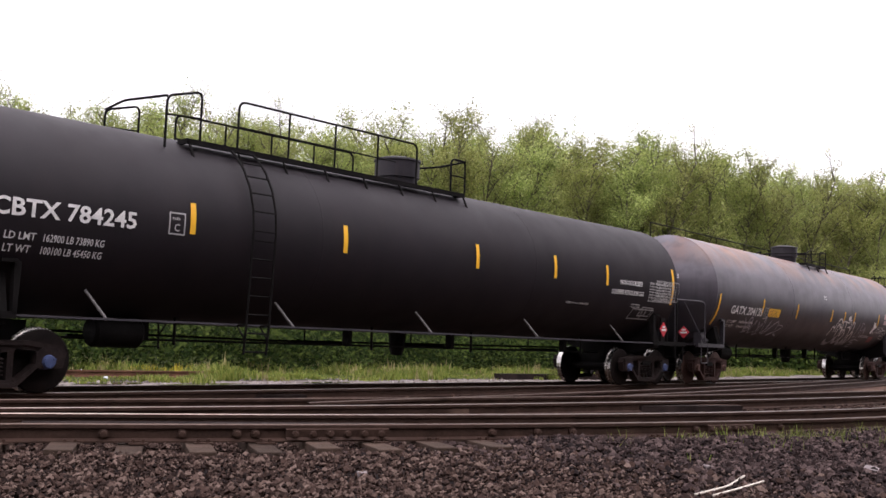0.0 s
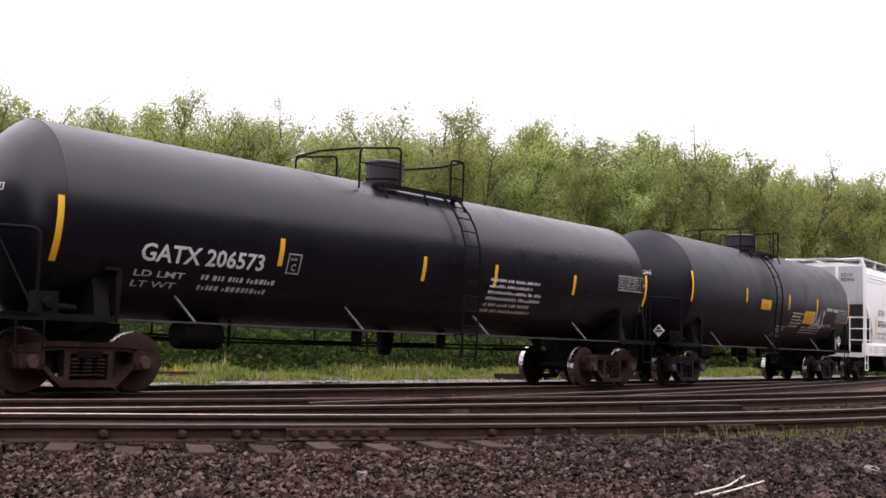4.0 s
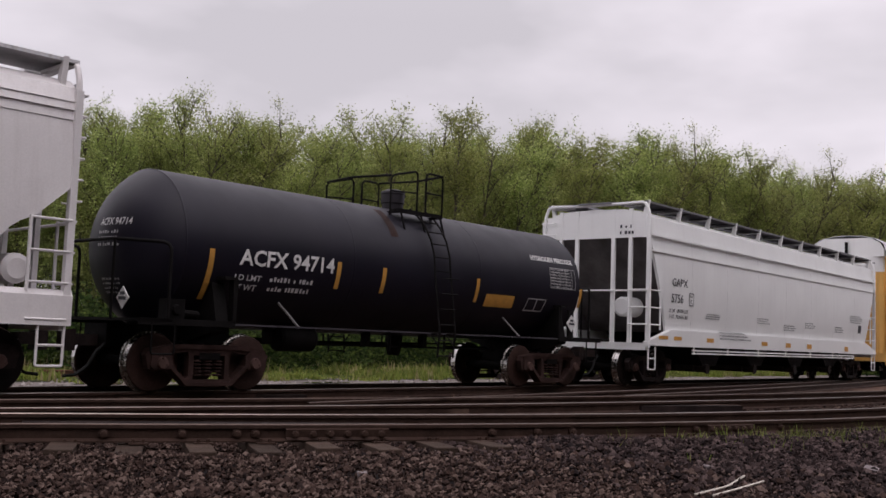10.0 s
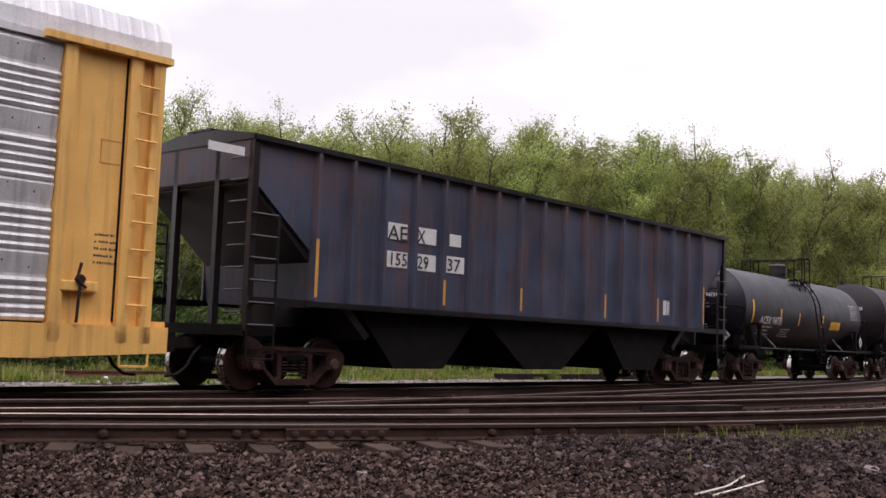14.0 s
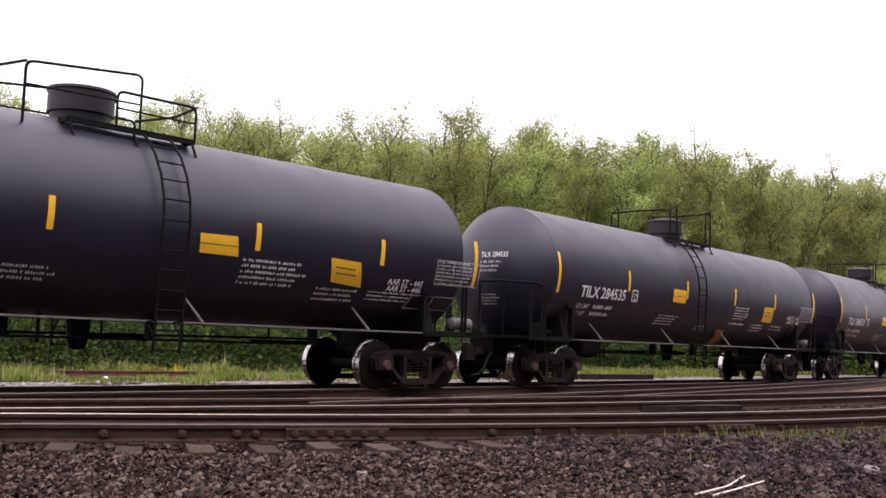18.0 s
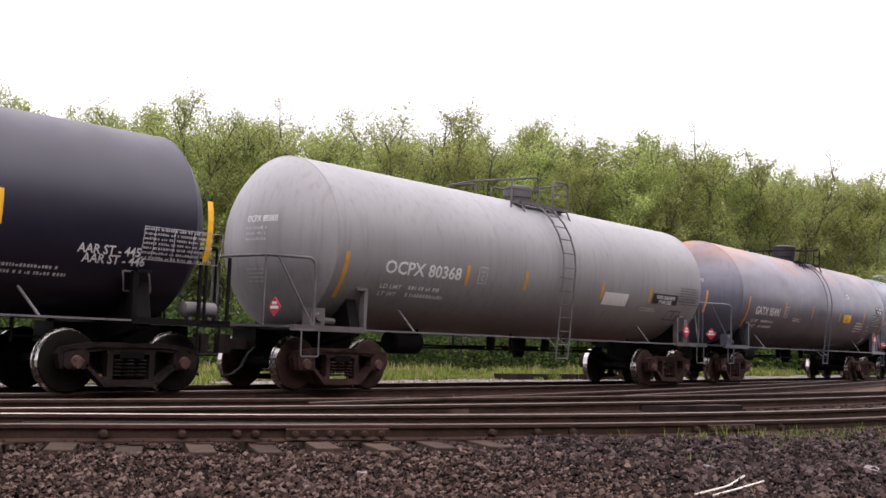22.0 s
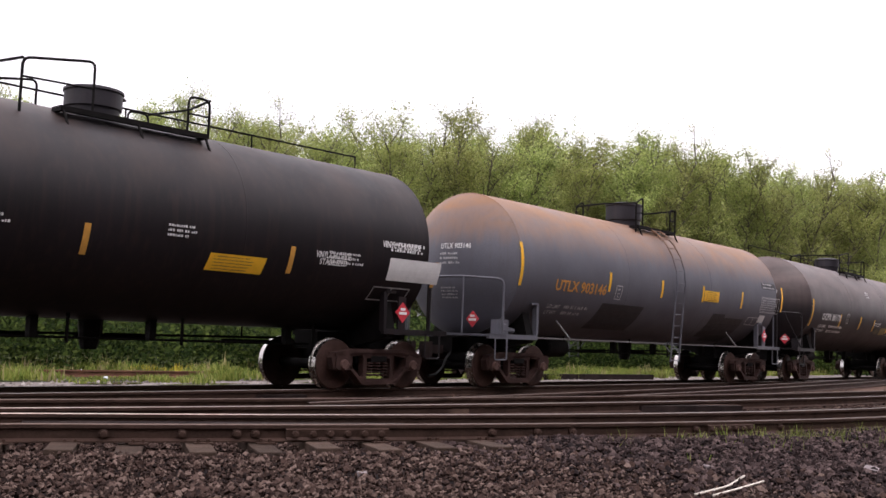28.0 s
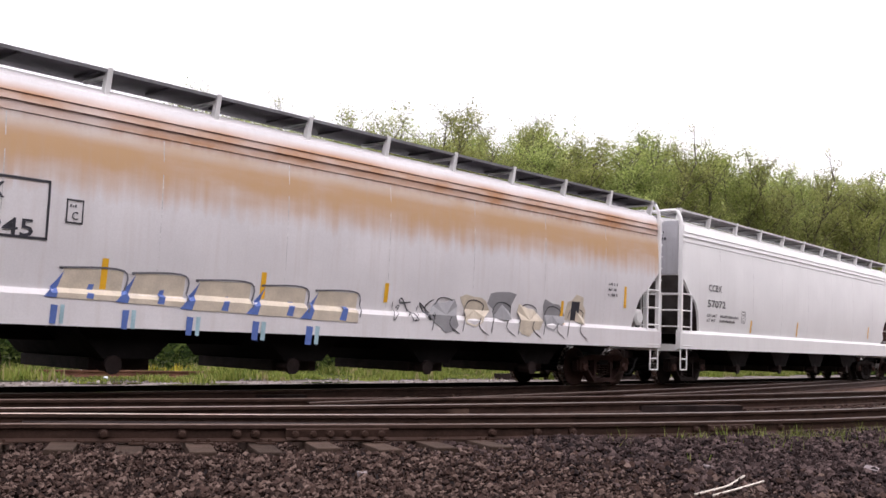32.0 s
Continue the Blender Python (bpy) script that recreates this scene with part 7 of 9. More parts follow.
car, side, half, end = tank_car(259.21, 273.31, 'worn black tank car with chalky tags and a pale blue tag', BLACK_MATTE, top=3.95, belly=1.15, gear="rusty", cap=3, dome=0.3, dome_r=0.4, dome_h=0.1, walk_to=(-1.3, 1.5), ladder=0.27, rail_high=0.95, hoop=1.0, code="TILX 405422")
markings(car, side, tape=[(-4.63, 2.05, 2.5), (-1.5, 2.03, 2.47), (1.72, 2, 2.46), (4.47, 2.05, 2.49), (7.85, 1.64, 2.48)],
         words=[('TILX 405422', -6.8, 2.23, 0.22, 2.04), ('CHEMICAL SERVICE', -2.98, 2.45, 0.06, 0.96)],
         bars=[(5.91, 1.95, 0.86, 0.14, 2)],
         plates=[('yellow', 4.51, 5.37, 2.22, 2.47, 0), ('grid', 5.75, 7.1, 2.01, 2.51, 0), ('ring', 5.78, 6.98, 1.45, 1.77, 0.06), ('ring', -4.54, -4.25, 2.29, 2.62, 0)], small=STENCIL_DIM)
sprayed(car, side, STENCIL_DIM, [[(1.92, 1.95), (1.90, 2.10), (1.91, 2.22), (2.01, 2.21), (2.01, 2.04), (1.96, 1.84)], [(1.35, 2.13), (1.42, 2.04), (1.35, 1.98)], [(1.49, 2.18), (1.52, 1.99), (1.66, 1.99)], [(2.36, 1.83), (2.40, 1.67), (2.55, 1.60)], [(2.67, 1.77), (2.81, 1.68), (2.89, 1.72), (2.73, 1.79)], [(2.37, 2.23), (2.59, 2.37), (2.98, 2.43), (3.17, 2.30)]], 0.03, 0.014)
mark("spray_letter", car, STENCIL_DIM, lambda bm: add_shape(bm, side, [(2.41, 1.88), (2.39, 2.03), (2.52, 2.15), (2.82, 2.21), (2.87, 2.11), (2.75, 1.97), (2.57, 1.88)], 0.026))
mark("spray_letter", car, STENCIL_DARK, lambda bm: add_shape(bm, side, [(2.62, 2.09), (2.67, 2.15), (2.76, 2.13), (2.75, 2.05), (2.68, 2.03)], 0.028))
mark("spray_letter", car, PATCH_GREY, lambda bm: add_shape(bm, side, [(2.96, 1.96), (2.86, 2.19), (2.96, 2.32), (3.12, 2.30), (3.22, 2.14), (3.19, 1.98), (3.07, 1.92)], 0.025))
mark("spray_letter", car, PAINT_CYAN, lambda bm: add_shape(bm, side, [(4.42, 2.06), (4.64, 2.14), (4.92, 2.13), (5.10, 2.25), (5.24, 2.07), (5.10, 1.88), (4.86, 1.81), (4.59, 1.88)], 0.026))
sprayed(car, side, PAINT_CYAN, [[(4.94, 1.65), (4.93, 1.98), (5.13, 1.77), (5.34, 1.78), (5.30, 2.07)], [(5.12, 2.31), (5.35, 2.44), (5.52, 2.35), (5.53, 2.12), (5.38, 2.04), (5.21, 2.19)], [(5.27, 2.44), (5.38, 2.57), (5.49, 2.35)], [(5.26, 1.71), (5.32, 1.97), (5.80, 1.58)]], 0.05, 0.014)
sprayed(car, side, STENCIL_DARK, [[(4.72, 2.01), (4.85, 1.86), (4.97, 1.94)], [(4.90, 2.10), (5.06, 1.91), (5.14, 2.06)]], 0.02, 0.016)
car, side, half, end = tank_car(277.60, 291.55, 'glossy black tank car with yellow plates and chalk on its head', BLACK_BLUE, top=4.14, dome=0.2, dome_r=0.62, dome_h=0.42, walk_to=(-0.5, 1.7), ladder=1.0, hoop=0.65, runs=(1.2, 1.4), hi_end=0.62, rail_high=0.85, rail_style="posts", code="TILX 284569")
markings(car, side, tape=[(-7.58, 2.11, 3.04), (-3.95, 2.31, 2.78), (-0.92, 2.29, 2.76), (2.63, 2.31, 2.76), (5.46, 2.29, 2.76), (8.08, 2.05, 2.98)],
         words=[('TILX 284569', -6.37, 2.11, 0.25, 2.14), ('AAR ST - 445', 5.72, 1.97, 0.11, 0.93), ('AAR ST - 446', 5.74, 1.85, 0.11, 0.91)],
         bars=[(-6.41, 1.94, 1.83, 0.26, 2), (-1.81, 1.8, 1.36, 0.24, 3), (2.39, 2.18, 1.4, 0.45, 5), (4.09, 1.82, 1.1, 0.26, 3), (5.32, 1.83, 1.26, 0.2, 3)],
         plates=[('ring', -3.77, -3.49, 2.06, 2.4, 0), ('grid', 6.96, 8.2, 2.04, 2.52, 0), ('ring', 6.4, 7.65, 1.55, 1.82, 0.1)])
mark("plate", car, STRIPE, lambda bm: add_quad(bm, side, [(1.54, 2.19), (2.28, 2.18), (2.22, 2.50), (1.51, 2.49)], 0.009))
sprayed(car, side, STENCIL_DARK, [[(1.52, 2.34), (2.24, 2.34)]], 0.012, 0.014)
mark("plate", car, STRIPE, lambda bm: add_quad(bm, side, [(4.35, 1.92), (5.10, 1.86), (4.95, 2.30), (4.23, 2.33)], 0.009))
sprayed(car, side, STENCIL_DARK, [[(4.37, 2.18), (4.84, 2.16)], [(4.41, 2.08), (4.89, 2.06)]], 0.02, 0.014)
car, side, half, end = tank_car(296.16, 310.11, 'glossy black tank car with white lettering and yellow plates', BLACK_BLUE, top=4.14, dome=0.2, dome_r=0.62, dome_h=0.42, walk_to=(-1.2, 1.2), ladder=-0.7, hoop=0.08, runs=(0.3, 0.3), rail_high=0.92, rail_style="posts", code="TILX 284535")
markings(car, side, tape=[(-7.57, 2.13, 3.04), (-4.47, 2.34, 2.84), (-1.35, 2.31, 2.8), (1.69, 2.29, 2.77), (4.63, 2.29, 2.77), (7.92, 2.05, 2.99)],
         words=[('TILX 284535', -6.61, 2.1, 0.26, 2.03), ('AAR ST - 445', 5.81, 2.03, 0.13, 0.98), ('AAR ST - 446', 5.91, 1.9, 0.13, 0.99), ('C', -4.16, 2.14, 0.13, 0.12)],
         bars=[(-6.61, 1.96, 1.84, 0.33, 2), (-2.61, 1.85, 1.27, 0.28, 4), (-0.17, 1.65, 0.74, 0.16, 3), (1.81, 2.26, 1.07, 0.4, 5), (1.74, 1.81, 1.12, 0.12, 1), (3.35, 1.81, 0.98, 0.25, 3), (4.77, 1.81, 1.14, 0.18, 2)],
         plates=[('grid', 6.81, 8.15, 2, 2.49, 0)])
mark("plate", car, STRIPE, lambda bm: add_quad(bm, side, [(-2.12, 2.20), (-1.39, 2.19), (-1.44, 2.53), (-2.15, 2.54)], 0.009))
sprayed(car, side, STENCIL_DARK, [[(-2.14, 2.36), (-1.43, 2.36)]], 0.012, 0.014)
mark("plate", car, STRIPE, lambda bm: add_quad(bm, side, [(3.92, 1.90), (4.67, 1.88), (4.54, 2.35), (3.84, 2.34)], 0.009))
sprayed(car, side, STENCIL_DARK, [[(3.97, 2.19), (4.40, 2.19)], [(3.99, 2.09), (4.47, 2.09)]], 0.02, 0.014)
mark("plate", car, STRIPE_OLD, lambda bm: add_quad(bm, side, [(1.93, 1.14), (2.49, 1.13), (1.84, 1.57), (1.27, 1.57)], 0.009))
sprayed(car, side, STENCIL, [[(-4.28, 2.37), (-4.03, 2.37)], [(-4.03, 2.37), (-3.98, 2.11)], [(-3.98, 2.11), (-4.25, 2.12)], [(-4.25, 2.12), (-4.28, 2.37)]], 0.035, 0.014)
sprayed(car, side, STENCIL_DIM, [[(6.59, 1.82), (7.02, 1.82)], [(7.02, 1.82), (7.20, 1.53)], [(7.20, 1.53), (6.74, 1.54)], [(6.74, 1.54), (6.59, 1.82)], [(6.81, 1.81), (6.96, 1.53)]], 0.025, 0.014)
sprayed(car, side, STENCIL_DIM, [[(-4.21, 2.28), (-4.07, 2.28)]], 0.035, 0.014)
car, side, half, end = tank_car(314.58, 328.53, 'glossy black tank car with white lettering and yellow plates', BLACK_BLUE, top=4.14, dome=0.2, dome_r=0.62, dome_h=0.42, walk_to=(-1.2, 1.2), ladder=-0.7, hoop=0.08, runs=(0.3, 0.3), rail_high=0.92, rail_style="posts", code="TILX 284570")
markings(car, side, tape=[(-7.57, 2.13, 3.04), (-4.47, 2.34, 2.84), (-1.35, 2.31, 2.8), (1.69, 2.29, 2.77), (4.63, 2.29, 2.77), (7.92, 2.05, 2.99)],
         words=[('TILX 284570', -6.61, 2.1, 0.26, 2.03), ('AAR ST - 445', 5.81, 2.03, 0.13, 0.98), ('AAR ST - 446', 5.91, 1.9, 0.13, 0.99), ('C', -4.16, 2.14, 0.13, 0.12)],
         bars=[(-6.61, 1.96, 1.84, 0.33, 2), (-2.61, 1.85, 1.27, 0.28, 4), (-0.17, 1.65, 0.74, 0.16, 3), (1.81, 2.26, 1.07, 0.4, 5), (1.74, 1.81, 1.12, 0.12, 1), (3.35, 1.81, 0.98, 0.25, 3), (4.77, 1.81, 1.14, 0.18, 2)],
         plates=[('grid', 6.81, 8.15, 2, 2.49, 0)], loads=("192300 LB 87150 KG", "93900 LB 42550 KG"))
mark("plate", car, STRIPE, lambda bm: add_quad(bm, side, [(-2.12, 2.20), (-1.39, 2.19), (-1.44, 2.53), (-2.15, 2.54)], 0.009))
sprayed(car, side, STENCIL_DARK, [[(-2.14, 2.36), (-1.43, 2.36)]], 0.012, 0.014)
mark("plate", car, STRIPE, lambda bm: add_quad(bm, side, [(3.92, 1.90), (4.67, 1.88), (4.54, 2.35), (3.84, 2.34)], 0.009))
sprayed(car, side, STENCIL_DARK, [[(3.97, 2.19), (4.40, 2.19)], [(3.99, 2.09), (4.47, 2.09)]], 0.02, 0.014)
mark("plate", car, STRIPE_OLD, lambda bm: add_quad(bm, side, [(1.93, 1.14), (2.49, 1.13), (1.84, 1.57), (1.27, 1.57)], 0.009))
sprayed(car, side, STENCIL, [[(-4.28, 2.37), (-4.03, 2.37)], [(-4.03, 2.37), (-3.98, 2.11)], [(-3.98, 2.11), (-4.25, 2.12)], [(-4.25, 2.12), (-4.28, 2.37)]], 0.035, 0.014)
sprayed(car, side, STENCIL_DIM, [[(6.59, 1.82), (7.02, 1.82)], [(7.02, 1.82), (7.20, 1.53)], [(7.20, 1.53), (6.74, 1.54)], [(6.74, 1.54), (6.59, 1.82)], [(6.81, 1.81), (6.96, 1.53)]], 0.025, 0.014)
sprayed(car, side, STENCIL_DIM, [[(-4.21, 2.28), (-4.07, 2.28)]], 0.035, 0.014)
car, side, half, end = tank_car(333.09, 347.04, 'glossy black tank car with white lettering and yellow plates', BLACK_BLUE, top=4.14, dome=0.2, dome_r=0.62, dome_h=0.42, walk_to=(-1.2, 1.2), ladder=-0.7, hoop=0.08, runs=(0.3, 0.3), rail_high=0.92, rail_style="posts", code="TILX 284567")
markings(car, side, tape=[(-7.57, 2.13, 3.04), (-4.47, 2.34, 2.84), (-1.35, 2.31, 2.8), (1.69, 2.29, 2.77), (4.63, 2.29, 2.77), (7.92, 2.05, 2.99)],
         words=[('TILX 284567', -6.61, 2.1, 0.26, 2.03), ('AAR ST - 445', 5.81, 2.03, 0.13, 0.98), ('AAR ST - 446', 5.91, 1.9, 0.13, 0.99), ('C', -4.16, 2.14, 0.13, 0.12)],
         bars=[(-6.61, 1.96, 1.84, 0.33, 2), (-2.61, 1.85, 1.27, 0.28, 4), (-0.17, 1.65, 0.74, 0.16, 3), (1.81, 2.26, 1.07, 0.4, 5), (1.74, 1.81, 1.12, 0.12, 1), (3.35, 1.81, 0.98, 0.25, 3), (4.77, 1.81, 1.14, 0.18, 2)],
         plates=[('grid', 6.81, 8.15, 2, 2.49, 0)])
mark("plate", car, STRIPE, lambda bm: add_quad(bm, side, [(-2.12, 2.20), (-1.39, 2.19), (-1.44, 2.53), (-2.15, 2.54)], 0.009))
sprayed(car, side, STENCIL_DARK, [[(-2.14, 2.36), (-1.43, 2.36)]], 0.012, 0.014)
mark("plate", car, STRIPE, lambda bm: add_quad(bm, side, [(3.92, 1.90), (4.67, 1.88), (4.54, 2.35), (3.84, 2.34)], 0.009))
sprayed(car, side, STENCIL_DARK, [[(3.97, 2.19), (4.40, 2.19)], [(3.99, 2.09), (4.47, 2.09)]], 0.02, 0.014)
mark("plate", car, STRIPE_OLD, lambda bm: add_quad(bm, side, [(1.93, 1.14), (2.49, 1.13), (1.84, 1.57), (1.27, 1.57)], 0.009))
sprayed(car, side, STENCIL, [[(-4.28, 2.37), (-4.03, 2.37)], [(-4.03, 2.37), (-3.98, 2.11)], [(-3.98, 2.11), (-4.25, 2.12)], [(-4.25, 2.12), (-4.28, 2.37)]], 0.035, 0.014)
sprayed(car, side, STENCIL_DIM, [[(6.59, 1.82), (7.02, 1.82)], [(7.02, 1.82), (7.20, 1.53)], [(7.20, 1.53), (6.74, 1.54)], [(6.74, 1.54), (6.59, 1.82)], [(6.81, 1.81), (6.96, 1.53)]], 0.025, 0.014)
sprayed(car, side, STENCIL_DIM, [[(-4.21, 2.28), (-4.07, 2.28)]], 0.035, 0.014)
car, side, half, end = tank_car(351.27, 363.37, 'light grey tank car with a black name band on rusty trucks', GREY_TAN, steel=GRIME_SHADE_GREY, gear="rusty", dome=0.45, dome_r=0.42, dome_h=0.3, walk_to=(-0.7, 1.2), hoop=0.3, runs=(0.7, 0.6), rail_high=0.6, ladder=0.2, rail_style="brace", placard=PLACARD_RED, code="OCPX 80368")
markings(car, side, tape=[(-6.51, 1.66, 2.47), (-3.17, 2.08, 2.49), (-1.2, 2.09, 2.51), (1.85, 2.08, 2.49), (4.1, 2.08, 2.47), (7.14, 2.0, 2.6)],
         words=[('OCPX 80368', -5.54, 2.17, 0.24, 2.17), ('VINYL CHLORIDE', 4.42, 2.23, 0.09, 0.96), ('STABILIZED', 4.57, 2.11, 0.09, 0.69)],
         bars=[(-5.53, 1.99, 1.91, 0.27, 2), (3.8, 1.98, 0.81, 0.11, 2)],
         plates=[('ring', -2.83, -2.55, 2.14, 2.48, 0), ('paper', 1.95, 3.05, 1.96, 2.26, 0.03), ('black', 4.25, 5.54, 2.1, 2.36, 0), ('gridb', 5.6, 6.8, 2.12, 2.6, 0), ('blackring', 5.17, 5.85, 1.71, 1.96, 0.06), ('grey', 5.47, 5.91, 1.58, 1.74, 0)], tape_paint=STRIPE_OLD)
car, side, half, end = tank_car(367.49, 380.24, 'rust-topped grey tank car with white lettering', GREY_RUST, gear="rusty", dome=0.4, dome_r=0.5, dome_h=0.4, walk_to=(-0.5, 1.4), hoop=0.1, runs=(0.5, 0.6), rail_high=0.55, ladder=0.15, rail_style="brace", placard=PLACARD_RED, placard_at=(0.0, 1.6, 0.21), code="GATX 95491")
markings(car, side, tape=[(-6.56, 1.71, 2.59), (-3.6, 2.13, 2.57), (-1.1, 2.14, 2.58), (1.75, 2.14, 2.47), (4.52, 2.07, 2.55), (6.95, 1.72, 2.5)],
         words=[('GATX 95491', -6.0, 2.11, 0.24, 1.96), ('VINYL CHLORIDE', 5.95, 2.77, 0.08, 0.8), ('STABILIZED', 6.02, 2.64, 0.08, 0.62)],
         bars=[(-6.06, 1.98, 1.93, 0.31, 2), (-2.74, 2.11, 0.84, 0.13, 2), (2.48, 3.17, 0.34, 0.2, 3), (3.65, 2.2, 0.95, 0.4, 4), (5.1, 2.14, 0.3, 0.12, 2)],
         plates=[('ring', -3.6, -3.31, 2.09, 2.43, 0), ('yellow', 2.18, 2.98, 2.14, 2.42, 0), ('black', 5.9, 6.8, 2.6, 2.88, 0), ('black', 5.55, 6.75, 2.08, 2.55, 0.03), ('grid', 5.6, 6.7, 2.12, 2.5, 0), ('ring', 5.02, 5.45, 1.66, 1.95, 0.08), ('paper', 5.42, 5.66, 1.43, 1.64, 0.04)], tape_paint=STRIPE_OLD)
car, side, half, end = tank_car(384.46, 396.76, 'blue-grey tank car with white lettering and yellow tape', GREY_BLUE, dome=0.1, dome_r=0.58, dome_h=0.4, walk_to=(-0.9, 1.3), hoop=0.5, runs=(0.6, 0.7), ladder=0.25, rail_style="posts", placard=PLACARD_RED, code="TILX 401845")
markings(car, side, tape=[(-6.88, 2.12, 3.03), (-3.73, 2.32, 2.78), (-1.09, 2.34, 2.77), (1.3, 2.31, 2.75), (3.86, 2.29, 2.73), (6.98, 2.16, 2.84)],
         words=[('TILX 401845', -5.86, 2.2, 0.25, 2.09)],
         bars=[(-5.88, 2.06, 1.95, 0.33, 2), (3.02, 1.93, 0.84, 0.18, 2)],
         plates=[('ring', -3.6, -3.31, 2.16, 2.5, 0), ('yellow', 2.83, 3.71, 2.2, 2.61, 0), ('gridb', 5.83, 6.79, 2.36, 2.65, 0), ('blackring', 5.3, 6.07, 1.74, 1.92, 0.04)])
car, side, half, end = tank_car(401.27, 413.52, 'blue-grey tank car with white lettering and yellow tape', GREY_BLUE, dome=0.1, dome_r=0.58, dome_h=0.4, walk_to=(-0.9, 1.3), hoop=0.5, runs=(0.6, 0.7), ladder=0.25, rail_style="posts", placard=PLACARD_RED, code="TILX 401846")
markings(car, side, tape=[(-6.95, 2.15, 3.08), (-3.5, 2.33, 2.79), (-1.01, 2.3, 2.75), (1.39, 2.29, 2.72), (3.91, 2.28, 2.71), (7.04, 2.22, 2.84)],
         words=[('TILX 401846', -5.59, 2.2, 0.26, 2.06), ('VINYL CHLORIDE', 4.65, 2.01, 0.09, 1.28)],
         bars=[(-5.71, 2.07, 1.94, 0.34, 2), (2.18, 1.94, 0.96, 0.2, 2)],
         plates=[('ring', -3.33, -3.05, 2.17, 2.51, 0), ('yellow', 2.19, 3.04, 2.2, 2.59, 0), ('gridb', 5.93, 6.83, 2.34, 2.68, 0), ('blackring', 4.9, 6.27, 1.69, 1.89, 0.04)])
car, side, half, end = tank_car(418.00, 429.20, 'pale grey tank car with a brown-stained belly', GREY_BROWN, dome=0.4, dome_r=0.5, dome_h=0.4, walk_to=(-0.8, 1.6), ladder=None, top_pipe=(-5.5, 0.5), rail_style="posts", code="DUPX 28006")
markings(car, side, tape=[(-5.63, 1.94, 2.71), (-0.32, 2.22, 2.59)],
         words=[('DUPX 28006', -4.31, 2.09, 0.23, 2.3)],
         bars=[(-4.19, 2.02, 1.7, 0.29, 2)],
         plates=[('paper', 5.42, 6.85, 2.16, 2.65, 0), ('old', 2.07, 3.35, 2.1, 2.35, 0)], tape_paint=STRIPE_OLD)
car, side, half, end = tank_car(433.57, 444.97, 'brown-black tank car with a handrail along its top', BROWN_BLACK, gear="rusty", dome=0.2, dome_r=0.55, dome_h=0.35, walk_to=(-0.8, 1.75), hi_end=0.75, ladder=None, top_pipe=(-6.8, 6.3), rail_style="brace", side_rail=False, placard=PLACARD_RED, code="OCPX 80173")
markings(car, side, tape=[(-6.24, 1.62, 2.45), (-3.1, 1.99, 2.44), (-0.59, 1.99, 2.43), (3.12, 1.99, 2.44), (6.66, 1.97, 2.45)],
         words=[('OCPX 80173', -5.26, 2.19, 0.24, 1.78), ('VINYL CHLORIDE', 5.17, 2.62, 0.12, 1), ('VINYL CHLORIDE', 3.63, 2.31, 0.11, 0.8), ('STABILIZED', 3.73, 2.2, 0.1, 0.64)],
         bars=[(-5.26, 1.97, 2.36, 0.32, 2), (-2.53, 2.44, 0.87, 0.16, 2), (0.7, 2.57, 0.53, 0.22, 3), (3.92, 2.44, 0.88, 0.24, 3), (5.39, 2.73, 1.02, 0.22, 2)],
         plates=[('ring', -2.94, -2.65, 1.92, 2.25, 0), ('yellow', 1.47, 2.57, 1.93, 2.2, 0.05), ('paper', 5.4, 6.78, 2.03, 2.44, 0), ('ring', 5.12, 6.07, 1.66, 1.91, 0.05)], tape_paint=STRIPE_OLD)
car, side, half, end = tank_car(449.27, 461.37, 'heavily rusted grey tank car with black patches', GREY_BIGRUST, gear="rusty", dome=0.1, dome_r=0.6, dome_h=0.46, walk_to=(-0.75, 1.3), ladder=0.2, hoop=0.1, runs=(0.25, 0.3), hi_end=0.8, placard=PLACARD_RED, code="UTLX 903146")
markings(car, side, tape=[(-6.74, 2.19, 3.12), (-3.14, 2.27, 2.73), (-0.56, 2.26, 2.71), (1.76, 2.27, 2.71), (4.28, 2.22, 2.69), (7.21, 2.24, 3)],
         words=[('UTLX 903146', -5.41, 2.18, 0.24, 2.15)],
         bars=[(-5.44, 1.88, 1.7, 0.27, 2), (5.77, 3.06, 0.86, 0.21, 2)],
         plates=[('ring', -2.83, -2.54, 2.1, 2.44, 0), ('yellow', 1.84, 2.75, 2.31, 2.6, 0), ('black', -3.4, -1.4, 1.38, 1.99, 0.15), ('black', 2.55, 3.35, 1.34, 2, 0.12), ('black', 3.15, 4.6, 1.23, 1.91, 0.15), ('grid', 5.65, 6.98, 2.16, 2.63, 0), ('black', 5.66, 6.68, 2.88, 3.07, 0), ('ring', 4.96, 5.75, 1.76, 2, 0.05), ('paper', 5.73, 6.15, 1.85, 2.08, 0.03)], ink=STENCIL_OCHRE, small=STENCIL_DIM)
car, side, half, end = tank_car(465.86, 477.46, 'brown-black tank car with yellow tape and a handrail along its top', BROWN_DUSTY_LIT, gear="rusty", dome=0.05, dome_r=0.55, dome_h=0.35, walk_to=(-0.8, 1.75), hi_end=0.75, ladder=None, top_pipe=(-6.8, 6.3), rail_style="brace", side_rail=False, placard=PLACARD_RED, code="OCPX 80170")
